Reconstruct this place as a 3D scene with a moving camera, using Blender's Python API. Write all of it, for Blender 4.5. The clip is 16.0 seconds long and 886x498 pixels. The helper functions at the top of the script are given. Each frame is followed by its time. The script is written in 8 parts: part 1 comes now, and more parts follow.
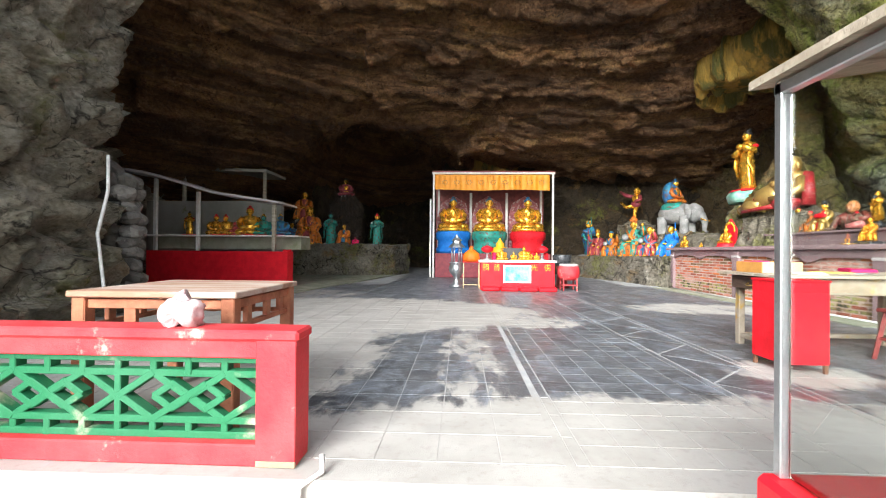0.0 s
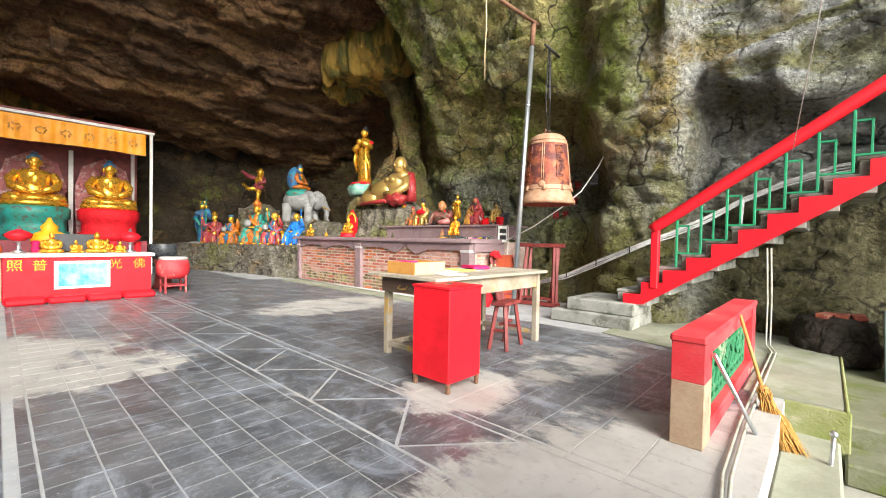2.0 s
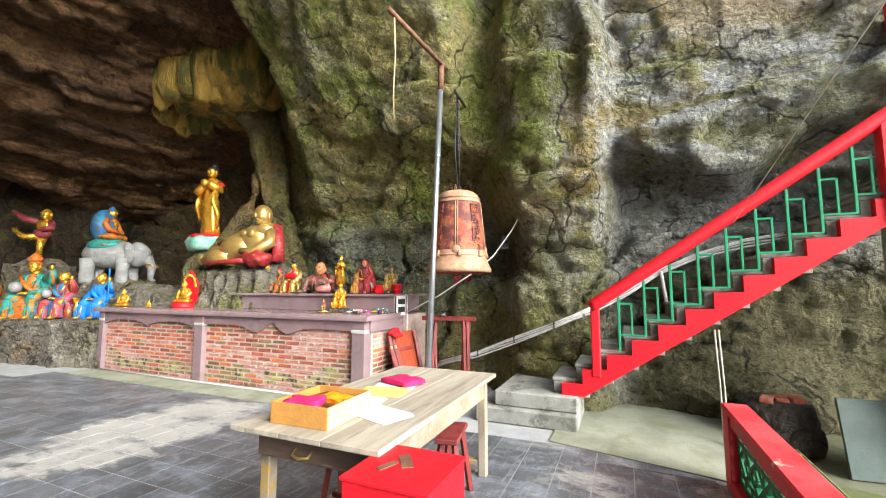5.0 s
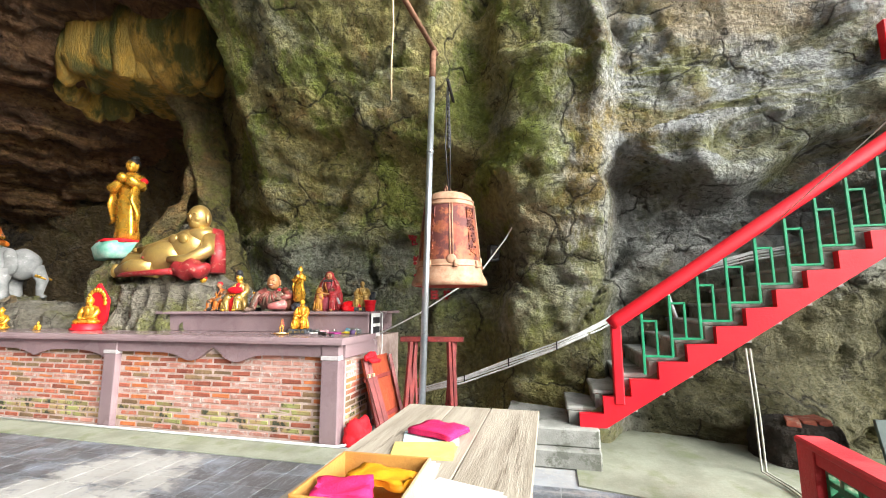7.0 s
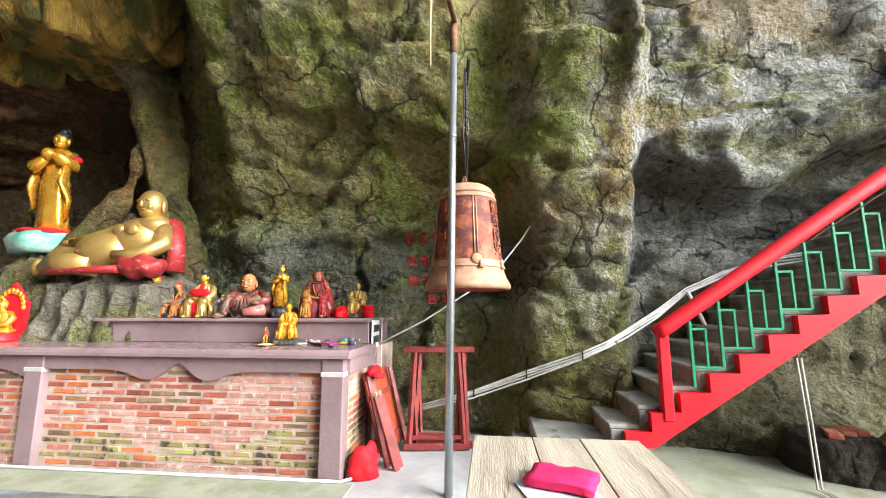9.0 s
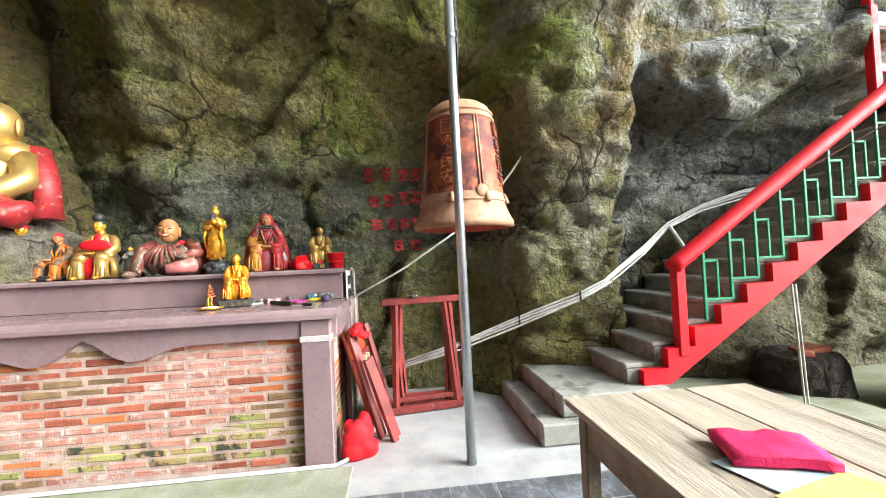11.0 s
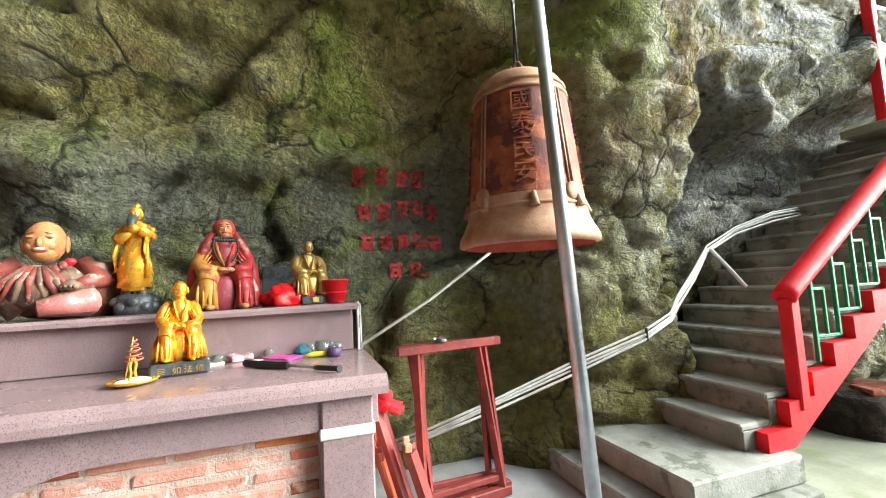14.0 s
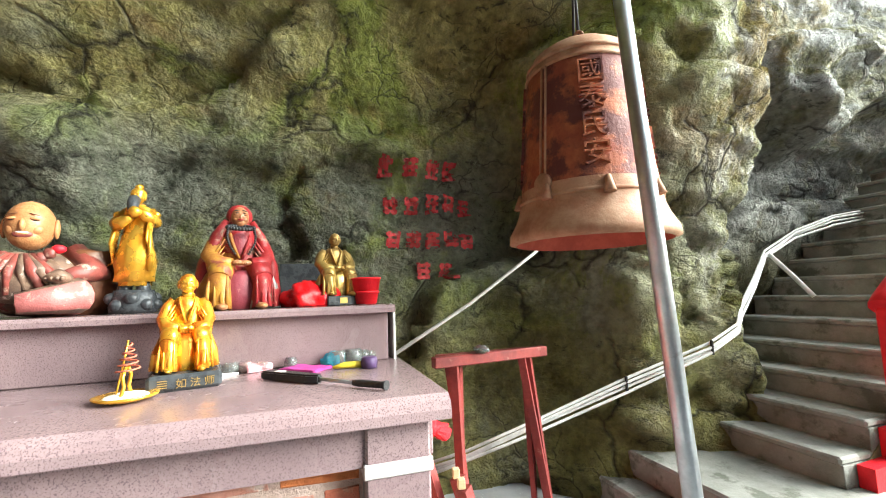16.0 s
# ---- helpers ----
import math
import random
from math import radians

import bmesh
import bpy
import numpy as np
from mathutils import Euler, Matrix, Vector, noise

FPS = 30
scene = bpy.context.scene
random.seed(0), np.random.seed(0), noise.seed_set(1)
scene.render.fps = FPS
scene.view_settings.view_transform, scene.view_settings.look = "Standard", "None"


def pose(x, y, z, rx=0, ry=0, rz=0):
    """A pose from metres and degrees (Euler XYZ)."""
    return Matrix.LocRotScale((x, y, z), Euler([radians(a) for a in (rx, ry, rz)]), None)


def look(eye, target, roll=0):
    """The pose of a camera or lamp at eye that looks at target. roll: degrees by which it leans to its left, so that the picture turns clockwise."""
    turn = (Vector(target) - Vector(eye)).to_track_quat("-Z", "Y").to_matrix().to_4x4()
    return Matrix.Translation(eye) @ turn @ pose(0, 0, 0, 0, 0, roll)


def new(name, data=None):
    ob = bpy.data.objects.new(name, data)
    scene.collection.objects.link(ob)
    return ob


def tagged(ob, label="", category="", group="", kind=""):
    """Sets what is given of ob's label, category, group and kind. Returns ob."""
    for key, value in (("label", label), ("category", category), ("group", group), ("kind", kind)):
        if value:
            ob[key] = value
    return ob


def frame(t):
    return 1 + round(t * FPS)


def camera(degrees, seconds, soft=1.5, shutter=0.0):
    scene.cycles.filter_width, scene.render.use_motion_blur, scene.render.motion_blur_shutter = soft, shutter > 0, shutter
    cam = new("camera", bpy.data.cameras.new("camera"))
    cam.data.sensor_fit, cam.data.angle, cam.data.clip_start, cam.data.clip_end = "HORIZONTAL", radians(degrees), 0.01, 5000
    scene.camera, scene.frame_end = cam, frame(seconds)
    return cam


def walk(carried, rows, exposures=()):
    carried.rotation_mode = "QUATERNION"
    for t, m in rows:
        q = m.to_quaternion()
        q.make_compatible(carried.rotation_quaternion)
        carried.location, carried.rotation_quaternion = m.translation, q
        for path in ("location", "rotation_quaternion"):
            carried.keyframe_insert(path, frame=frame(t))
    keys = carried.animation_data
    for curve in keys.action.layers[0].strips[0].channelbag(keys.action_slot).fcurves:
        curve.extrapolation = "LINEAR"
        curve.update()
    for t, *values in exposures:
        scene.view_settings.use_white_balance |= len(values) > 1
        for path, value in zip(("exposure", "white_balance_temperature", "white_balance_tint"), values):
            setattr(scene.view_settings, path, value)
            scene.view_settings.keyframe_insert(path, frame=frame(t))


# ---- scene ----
cam = camera(93.9, 16.0, soft=1.0)
METRES, EYE, TILT, LEAN, TURN = 8.4, 0.99, 0.0, 0.0, 2.4
ROWS = [
    (0.0, 0.0, 0.0, 0.0, -0.0, 0.33, -0.48),
    (0.5, 0.0043, 0.0535, 0.0013, -3.25, 0.06, -0.05),
    (1.0, 0.0138, 0.1061, 0.0011, -16.87, -0.55, 0.25),
    (1.5, 0.0406, 0.1481, 0.0023, -36.25, -0.64, -0.3),
    (2.0, 0.0652, 0.1852, 0.0148, -49.53, -1.2, -1.14),
    (2.5, 0.0799, 0.2145, 0.0273, -57.13, -1.97, -0.34),
    (3.0, 0.0951, 0.2353, 0.0384, -61.78, -2.23, 0.22),
    (3.5, 0.1134, 0.2597, 0.0474, -64.31, -1.24, 0.21),
    (4.0, 0.1265, 0.2828, 0.0507, -66.18, 0.62, 0.2),
    (4.5, 0.1428, 0.31, 0.0584, -67.78, 2.79, 0.24),
    (5.0, 0.1659, 0.3354, 0.0616, -68.94, 5.46, -0.03),
    (7.5, 0.2394, 0.4676, 0.0612, -80.18, 7.73, 0.23),
    (8.0, 0.2539, 0.4919, 0.0599, -81.77, 7.89, 0.21),
    (8.5, 0.2708, 0.5185, 0.0627, -83.44, 7.97, 0.3),
    (9.0, 0.2826, 0.5456, 0.0629, -85.8, 8.34, 0.05),
    (9.5, 0.2956, 0.5725, 0.0594, -89.03, 5.97, 0.8),
    (12.0, 0.4233, 0.6794, 0.0554, -103.55, 1.48, 2.86),
    (12.5, 0.4479, 0.6953, 0.0588, -105.66, 1.96, 2.67),
    (13.0, 0.4772, 0.7043, 0.0572, -107.8, 2.96, 2.64),
    (13.5, 0.5045, 0.712, 0.0585, -109.43, 4.01, 2.8),
    (14.0, 0.5268, 0.7257, 0.0614, -110.34, 4.91, 2.89),
    (14.5, 0.5461, 0.7315, 0.0592, -110.54, 5.72, 2.82),
    (15.0, 0.5668, 0.7347, 0.0588, -110.29, 6.28, 2.62),
    (15.5, 0.5765, 0.7371, 0.0585, -109.91, 6.25, 2.14),
    (16.0, 0.5786, 0.7381, 0.0577, -109.91, 6.03, 1.92),
]
walk(cam, [(t, pose(0, 0, EYE, TILT, LEAN, TURN) @ pose(METRES * x, METRES * y, METRES * z, 90 + pitch, roll, yaw)) for t, x, y, z, yaw, pitch, roll in ROWS],
     [(0.0, 2.2, 6400, 10), (0.6, 2.22, 6450, 10), (1.0, 2.28, 6700, 9), (1.5, 2.18, 6900, 9), (2.5, 1.97, 6600, 10), (3.5, 2.0, 6500, 9), (5.0, 2.15, 6500, 9), (9.0, 2.35, 6400, 9),
      (12.0, 2.46, 6400, 4), (14.0, 2.66, 6400, 1), (16.0, 2.92, 6400, 1)])

# ---- world, sun, exposure ----
world = bpy.data.worlds.new("world")
scene.world = world
world.use_nodes = True
wn, wl = world.node_tree.nodes, world.node_tree.links
sky = wn.new("ShaderNodeTexSky")
sky.sky_type, sky.sun_disc = "NISHITA", False
sky.sun_elevation, sky.sun_rotation = radians(28), radians(203)
sat = wn.new("ShaderNodeHueSaturation")
sat.inputs["Saturation"].default_value = 0.3
wl.new(sky.outputs["Color"], sat.inputs["Color"])
wl.new(sat.outputs["Color"], wn["Background"].inputs["Color"])
wn["Background"].inputs["Strength"].default_value = 0.125
sun_data = bpy.data.lights.new("sun", "SUN")
sun_data.energy, sun_data.angle, sun_data.color = 2.3, radians(42), (1.0, 0.985, 0.955)
sun = new("sun", sun_data)
sun.matrix_world = look((-3.6, -9, 7.5), (2.5, 5, 0))

# ---- materials ----


def nodes_of(name):
    m = bpy.data.materials.new(name)
    m.use_nodes = True
    nt = m.node_tree
    return m, nt.nodes, nt.links, nt.nodes["Principled BSDF"]


def noise_fac(n, l, scale, detail=6.0, lo=0.4, hi=0.6, stretch=(1, 1, 1), rough=0.6, warp=0.0):
    """A 0..1 mask from noise at a real-world scale (per metre)."""
    geo = n.new("ShaderNodeNewGeometry")
    mp = n.new("ShaderNodeMapping")
    mp.inputs["Scale"].default_value = stretch
    l.new(geo.outputs["Position"], mp.inputs["Vector"])
    t = n.new("ShaderNodeTexNoise")
    t.inputs["Scale"].default_value, t.inputs["Detail"].default_value = scale, detail
    t.inputs["Roughness"].default_value, t.inputs["Distortion"].default_value = rough, warp
    l.new(mp.outputs["Vector"], t.inputs["Vector"])
    r = n.new("ShaderNodeMapRange")
    r.interpolation_type = "SMOOTHSTEP"
    r.inputs["From Min"].default_value, r.inputs["From Max"].default_value = lo, hi
    l.new(t.outputs["Fac"], r.inputs["Value"])
    return r.outputs["Result"]


def mixc(n, l, fac, a, b, mode="MIX"):
    x = n.new("ShaderNodeMix")
    x.data_type, x.blend_type = "RGBA", mode
    for sock, v in ((x.inputs[0], fac), (x.inputs[6], a), (x.inputs[7], b)):
        if isinstance(v, bpy.types.NodeSocket):
            l.new(v, sock)
        elif isinstance(v, (int, float)):
            sock.default_value = v
        else:
            sock.default_value = (*v, 1)
    return x.outputs[2]


def mathn(n, l, op, a, b=0.0):
    x = n.new("ShaderNodeMath")
    x.operation = op
    for sock, v in ((x.inputs[0], a), (x.inputs[1], b)):
        if isinstance(v, bpy.types.NodeSocket):
            l.new(v, sock)
        else:
            sock.default_value = v
    return x.outputs[0]


def add_bump(n, l, bsdf, heights, strength=0.5, dist=0.02):
    """heights: list of (socket, weight)."""
    tot = None
    for s, w in heights:
        h = mathn(n, l, "MULTIPLY", s, w)
        tot = h if tot is None else mathn(n, l, "ADD", tot, h)
    b = n.new("ShaderNodeBump")
    b.inputs["Strength"].default_value, b.inputs["Distance"].default_value = strength, dist
    l.new(tot, b.inputs["Height"])
    l.new(b.outputs["Normal"], bsdf.inputs["Normal"])


def surf(name, col, col2=None, rough=0.6, metal=0.0, scale=5.0, wear=None, wlo=0.62, whi=0.68, wscale=7.0,
         bump=0.25, bscale=60.0, bdist=0.004, stretch=(1, 1, 1), vary=0.0, rvar=0.15, coat=0.0):
    """Painted, wooden or metal surface: two tones, optional worn patches, fine relief."""
    m, n, l, p = nodes_of(name)
    col2 = col2 or tuple(c * 0.72 for c in col)
    f = noise_fac(n, l, scale, 8, 0.35, 0.65, stretch)
    c = mixc(n, l, f, col, col2)
    fine = noise_fac(n, l, bscale, 4, 0.3, 0.7, stretch)
    c = mixc(n, l, mathn(n, l, "MULTIPLY", fine, 0.18), c, tuple(x * 0.55 for x in col2))
    if vary:
        info = n.new("ShaderNodeObjectInfo")
        hsv = n.new("ShaderNodeHueSaturation")
        l.new(mathn(n, l, "ADD", 1 - vary / 2, mathn(n, l, "MULTIPLY", info.outputs["Random"], vary)), hsv.inputs["Value"])
        l.new(c, hsv.inputs["Color"])
        c = hsv.outputs["Color"]
    heights = [(fine, 1.0), (f, 0.5)]
    if wear:
        w = noise_fac(n, l, wscale, 10, wlo, whi, stretch, 0.65)
        c = mixc(n, l, w, c, wear)
        heights.append((w, -1.2))
    l.new(c, p.inputs["Base Color"])
    l.new(mathn(n, l, "ADD", rough - rvar / 2, mathn(n, l, "MULTIPLY", f, rvar)), p.inputs["Roughness"])
    p.inputs["Metallic"].default_value = metal
    p.inputs["Coat Weight"].default_value = coat
    p.inputs["Specular IOR Level"].default_value = 0.3
    add_bump(n, l, p, heights, bump, bdist)
    return m


def rock_mat(name, tones, moss=0.5, pale=0.5, ochre=0.4, crack=1.0, zones=False, beds=False):
    """Weathered limestone: mottled greys and browns, moss, pale flowstone streaks, dark cracks."""
    m, n, l, p = nodes_of(name)
    big = noise_fac(n, l, 0.55, 8, 0.36, 0.64, warp=0.6)
    mid = noise_fac(n, l, 2.3, 10, 0.34, 0.66, warp=0.3)
    fine = noise_fac(n, l, 14.0, 10, 0.3, 0.7)
    grit = noise_fac(n, l, 70.0, 6, 0.25, 0.75)
    c = mixc(n, l, big, tones[0], tones[1])
    c = mixc(n, l, mathn(n, l, "MULTIPLY", mid, 0.6), c, tones[2])
    o = noise_fac(n, l, 0.9, 7, 0.62 - 0.12 * ochre, 0.78 - 0.12 * ochre, (1, 1, 1.4), warp=0.8)
    c = mixc(n, l, mathn(n, l, "MULTIPLY", o, 0.8), c, (0.42, 0.25, 0.09))
    g = noise_fac(n, l, 0.75, 9, 0.66 - 0.22 * moss, 0.8 - 0.22 * moss, (1.1, 0.9, 1), 0.68, 0.5)
    gm = mathn(n, l, "MULTIPLY", g, noise_fac(n, l, 6.0, 8, 0.3, 0.55))
    c = mixc(n, l, mathn(n, l, "MULTIPLY", gm, 0.85), c, (0.25, 0.26, 0.06))
    w = noise_fac(n, l, 0.8, 9, 0.68 - 0.14 * pale, 0.82 - 0.14 * pale, (1.6, 1.6, 0.45), 0.7, 0.7)
    w2 = mathn(n, l, "MULTIPLY", w, noise_fac(n, l, 5.0, 8, 0.3, 0.6, (2.5, 2.5, 0.7)))
    c = mixc(n, l, mathn(n, l, "MULTIPLY", w2, 0.85), c, (0.6, 0.57, 0.5))
    if beds:
        bed = noise_fac(n, l, 1.3, 8, 0.42, 0.6, (0.2, 0.2, 4.2), 0.65, 0.5)
        c = mixc(n, l, mathn(n, l, "MULTIPLY", bed, 0.7), c, (0.075, 0.045, 0.03))
    if zones:
        # washed grey-white limestone beyond the buttress, yellow-green algae on the shaded slab
        pos = n.new("ShaderNodeNewGeometry")
        sep = n.new("ShaderNodeSeparateXYZ")
        l.new(pos.outputs["Position"], sep.inputs[0])

        def zone(v, a, b):
            r = n.new("ShaderNodeMapRange")
            r.interpolation_type = "SMOOTHSTEP"
            r.inputs["From Min"].default_value, r.inputs["From Max"].default_value = a, b
            l.new(v, r.inputs["Value"])
            return r.outputs["Result"]
        def both(a, b):
            return mathn(n, l, "MULTIPLY", a, b)
        y_, z_ = sep.outputs[1], sep.outputs[2]
        alg = both(both(zone(y_, 3.3, 4.4), zone(y_, 11.0, 9.0)), zone(z_, 2.2, 3.0))
        alg = both(alg, noise_fac(n, l, 0.9, 9, 0.32, 0.58, (1, 1, 1.3), 0.68, 0.6))
        c = mixc(n, l, both(alg, 0.85), c, (0.52, 0.45, 0.16))
        green = both(zone(y_, 2.9, 3.9), noise_fac(n, l, 1.05, 8, 0.47, 0.6, (1, 1.2, 1.1), 0.7, 0.7))
        c = mixc(n, l, both(green, 0.8), c, (0.27, 0.34, 0.05))
        rust = both(noise_fac(n, l, 0.75, 8, 0.53, 0.66, (1, 1, 1.3), 0.65, 0.8), zone(z_, 1.8, 2.8))
        c = mixc(n, l, both(rust, 0.5), c, (0.4, 0.22, 0.07))
        grey = both(both(zone(z_, 3.0, 2.3), zone(y_, 4.2, 5.0)), noise_fac(n, l, 1.2, 9, 0.36, 0.56, rough=0.7))
        c = mixc(n, l, both(grey, 0.75), c, (0.24, 0.255, 0.22))
        edge = both(both(zone(y_, 3.9, 3.4), zone(y_, 2.6, 3.0)), noise_fac(n, l, 2.0, 9, 0.42, 0.58, (1, 1, 0.7), 0.72, 0.5))
        c = mixc(n, l, both(edge, 0.8), c, (0.58, 0.57, 0.51))
        low = both(zone(y_, 3.2, 2.7), zone(z_, 3.3, 2.8))
        c = mixc(n, l, both(low, both(noise_fac(n, l, 1.3, 9, 0.3, 0.5, (1, 1, 0.6), 0.7, 0.4), 0.85)), c, (0.55, 0.57, 0.55))
        wash = both(both(zone(y_, 3.3, 2.8), zone(z_, 2.85, 3.25)), noise_fac(n, l, 1.2, 9, 0.42, 0.56, (1, 0.55, 1.9), 0.7, 0.7))
        c = mixc(n, l, both(wash, 0.8), c, (0.56, 0.585, 0.6))
        tan = both(both(zone(y_, 3.2, 2.6), zone(z_, 4.2, 4.8)), noise_fac(n, l, 1.0, 8, 0.36, 0.55, rough=0.7))
        c = mixc(n, l, both(tan, 0.8), c, (0.42, 0.32, 0.17))
        # brown rock of the back recess, its shade darkened into the colour
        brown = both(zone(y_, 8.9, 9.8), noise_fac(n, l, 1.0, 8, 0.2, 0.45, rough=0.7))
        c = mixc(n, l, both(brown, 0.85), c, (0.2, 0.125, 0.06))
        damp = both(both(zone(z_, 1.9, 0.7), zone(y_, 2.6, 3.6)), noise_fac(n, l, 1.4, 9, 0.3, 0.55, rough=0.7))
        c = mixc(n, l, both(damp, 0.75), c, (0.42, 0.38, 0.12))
        # olive rock low under the stairs, with the shade there put into its colour
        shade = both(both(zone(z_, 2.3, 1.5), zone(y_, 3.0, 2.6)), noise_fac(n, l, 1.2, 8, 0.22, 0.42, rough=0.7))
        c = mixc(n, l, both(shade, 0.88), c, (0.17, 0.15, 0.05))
    # darker fine tone and pits put crevice shade into the rock colour
    c = mixc(n, l, mathn(n, l, "MULTIPLY", fine, 0.48), c, tones[3])
    pit = mathn(n, l, "MULTIPLY", noise_fac(n, l, 9.0, 10, 0.53, 0.64, (1, 1, 1.7), 0.75, 0.5), noise_fac(n, l, 1.2, 6, 0.4, 0.6))
    c = mixc(n, l, mathn(n, l, "MULTIPLY", pit, 0.8), c, tuple(0.35 * q for q in tones[3]))
    dots = noise_fac(n, l, 30.0, 6, 0.6, 0.7, rough=0.7)
    c = mixc(n, l, mathn(n, l, "MULTIPLY", dots, 0.3), c, (0.45, 0.42, 0.32))
    geo = n.new("ShaderNodeNewGeometry")
    wob = n.new("ShaderNodeTexNoise")
    wob.inputs["Scale"].default_value, wob.inputs["Detail"].default_value = 1.7, 5
    off = n.new("ShaderNodeMixRGB")
    off.blend_type, off.inputs[0].default_value = "ADD", 0.9
    l.new(geo.outputs["Position"], wob.inputs["Vector"])
    l.new(geo.outputs["Position"], off.inputs[1])
    l.new(wob.outputs["Color"], off.inputs[2])
    v = n.new("ShaderNodeTexVoronoi")
    v.feature, v.inputs["Scale"].default_value = "DISTANCE_TO_EDGE", 0.85
    l.new(off.outputs[0], v.inputs["Vector"])
    cr = n.new("ShaderNodeMapRange")
    cr.inputs["From Min"].default_value, cr.inputs["From Max"].default_value = 0.0, 0.03
    cr.inputs["To Min"].default_value, cr.inputs["To Max"].default_value = 1.0, 0.0
    l.new(v.outputs["Distance"], cr.inputs["Value"])
    crk = mathn(n, l, "MULTIPLY", cr.outputs["Result"], noise_fac(n, l, 1.4, 4, 0.43, 0.55))
    c = mixc(n, l, mathn(n, l, "MULTIPLY", crk, 0.85 * crack), c, (0.025, 0.022, 0.018))
    v2 = n.new("ShaderNodeTexVoronoi")
    v2.feature, v2.inputs["Scale"].default_value = "DISTANCE_TO_EDGE", 2.9
    l.new(off.outputs[0], v2.inputs["Vector"])
    cr2 = n.new("ShaderNodeMapRange")
    cr2.inputs["From Min"].default_value, cr2.inputs["From Max"].default_value = 0.0, 0.035
    cr2.inputs["To Min"].default_value, cr2.inputs["To Max"].default_value = 1.0, 0.0
    l.new(v2.outputs["Distance"], cr2.inputs["Value"])
    crk2 = mathn(n, l, "MULTIPLY", cr2.outputs["Result"], noise_fac(n, l, 2.1, 5, 0.5, 0.6))
    c = mixc(n, l, mathn(n, l, "MULTIPLY", crk2, 0.7 * crack), c, (0.03, 0.027, 0.02))
    l.new(c, p.inputs["Base Color"])
    l.new(mathn(n, l, "ADD", 0.55, mathn(n, l, "MULTIPLY", mid, 0.35)), p.inputs["Roughness"])
    p.inputs["Specular IOR Level"].default_value = 0.22
    ridg = noise_fac(n, l, 4.5, 12, 0.2, 0.8, (1, 1, 2.2), 0.7, 0.4)
    add_bump(n, l, p, [(mid, 0.9), (ridg, 1.1), (fine, 0.5), (grit, 0.16), (pit, -0.7), (crk, -0.7 * crack), (crk2, -0.35 * crack)], 1.0, 0.12)
    return m


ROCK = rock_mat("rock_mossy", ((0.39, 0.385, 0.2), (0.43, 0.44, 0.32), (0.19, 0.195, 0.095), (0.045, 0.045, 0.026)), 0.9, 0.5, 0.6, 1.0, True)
ROCK_CEIL = rock_mat("rock_brown", ((0.5, 0.27, 0.115), (0.36, 0.2, 0.095), (0.2, 0.115, 0.062), (0.07, 0.042, 0.026)), 0.0, 0.15, 1.0, 0.5, False, True)
ROCK_PILLAR = rock_mat("rock_pillar", ((0.66, 0.61, 0.47), (0.58, 0.56, 0.47), (0.36, 0.32, 0.22), (0.12, 0.1, 0.065)), 0.5, 0.9, 0.5)
ROCK_COLUMN = rock_mat("rock_column", ((0.3, 0.22, 0.1), (0.22, 0.19, 0.08), (0.14, 0.12, 0.05), (0.06, 0.05, 0.03)), 1.0, 0.3, 0.9)
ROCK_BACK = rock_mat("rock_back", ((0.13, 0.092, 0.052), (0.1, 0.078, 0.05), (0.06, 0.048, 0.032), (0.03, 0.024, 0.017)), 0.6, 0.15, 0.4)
ROCK_DARK = rock_mat("rock_dark", ((0.12, 0.095, 0.07), (0.09, 0.075, 0.06), (0.06, 0.05, 0.04), (0.04, 0.035, 0.03)), 0.2, 0.1, 0.3)
ROCK_GREY = rock_mat("rock_grey", ((0.44, 0.4, 0.31), (0.36, 0.33, 0.27), (0.21, 0.185, 0.14), (0.09, 0.08, 0.06)), 0.8, 0.85, 0.6)
FLOWSTONE = surf("flowstone", (0.46, 0.28, 0.05), (0.3, 0.21, 0.05), 0.5, wear=(0.1, 0.1, 0.025), wlo=0.46, whi=0.58, wscale=1.4, bump=0.8, bscale=22, bdist=0.02, stretch=(2, 2, 0.5))


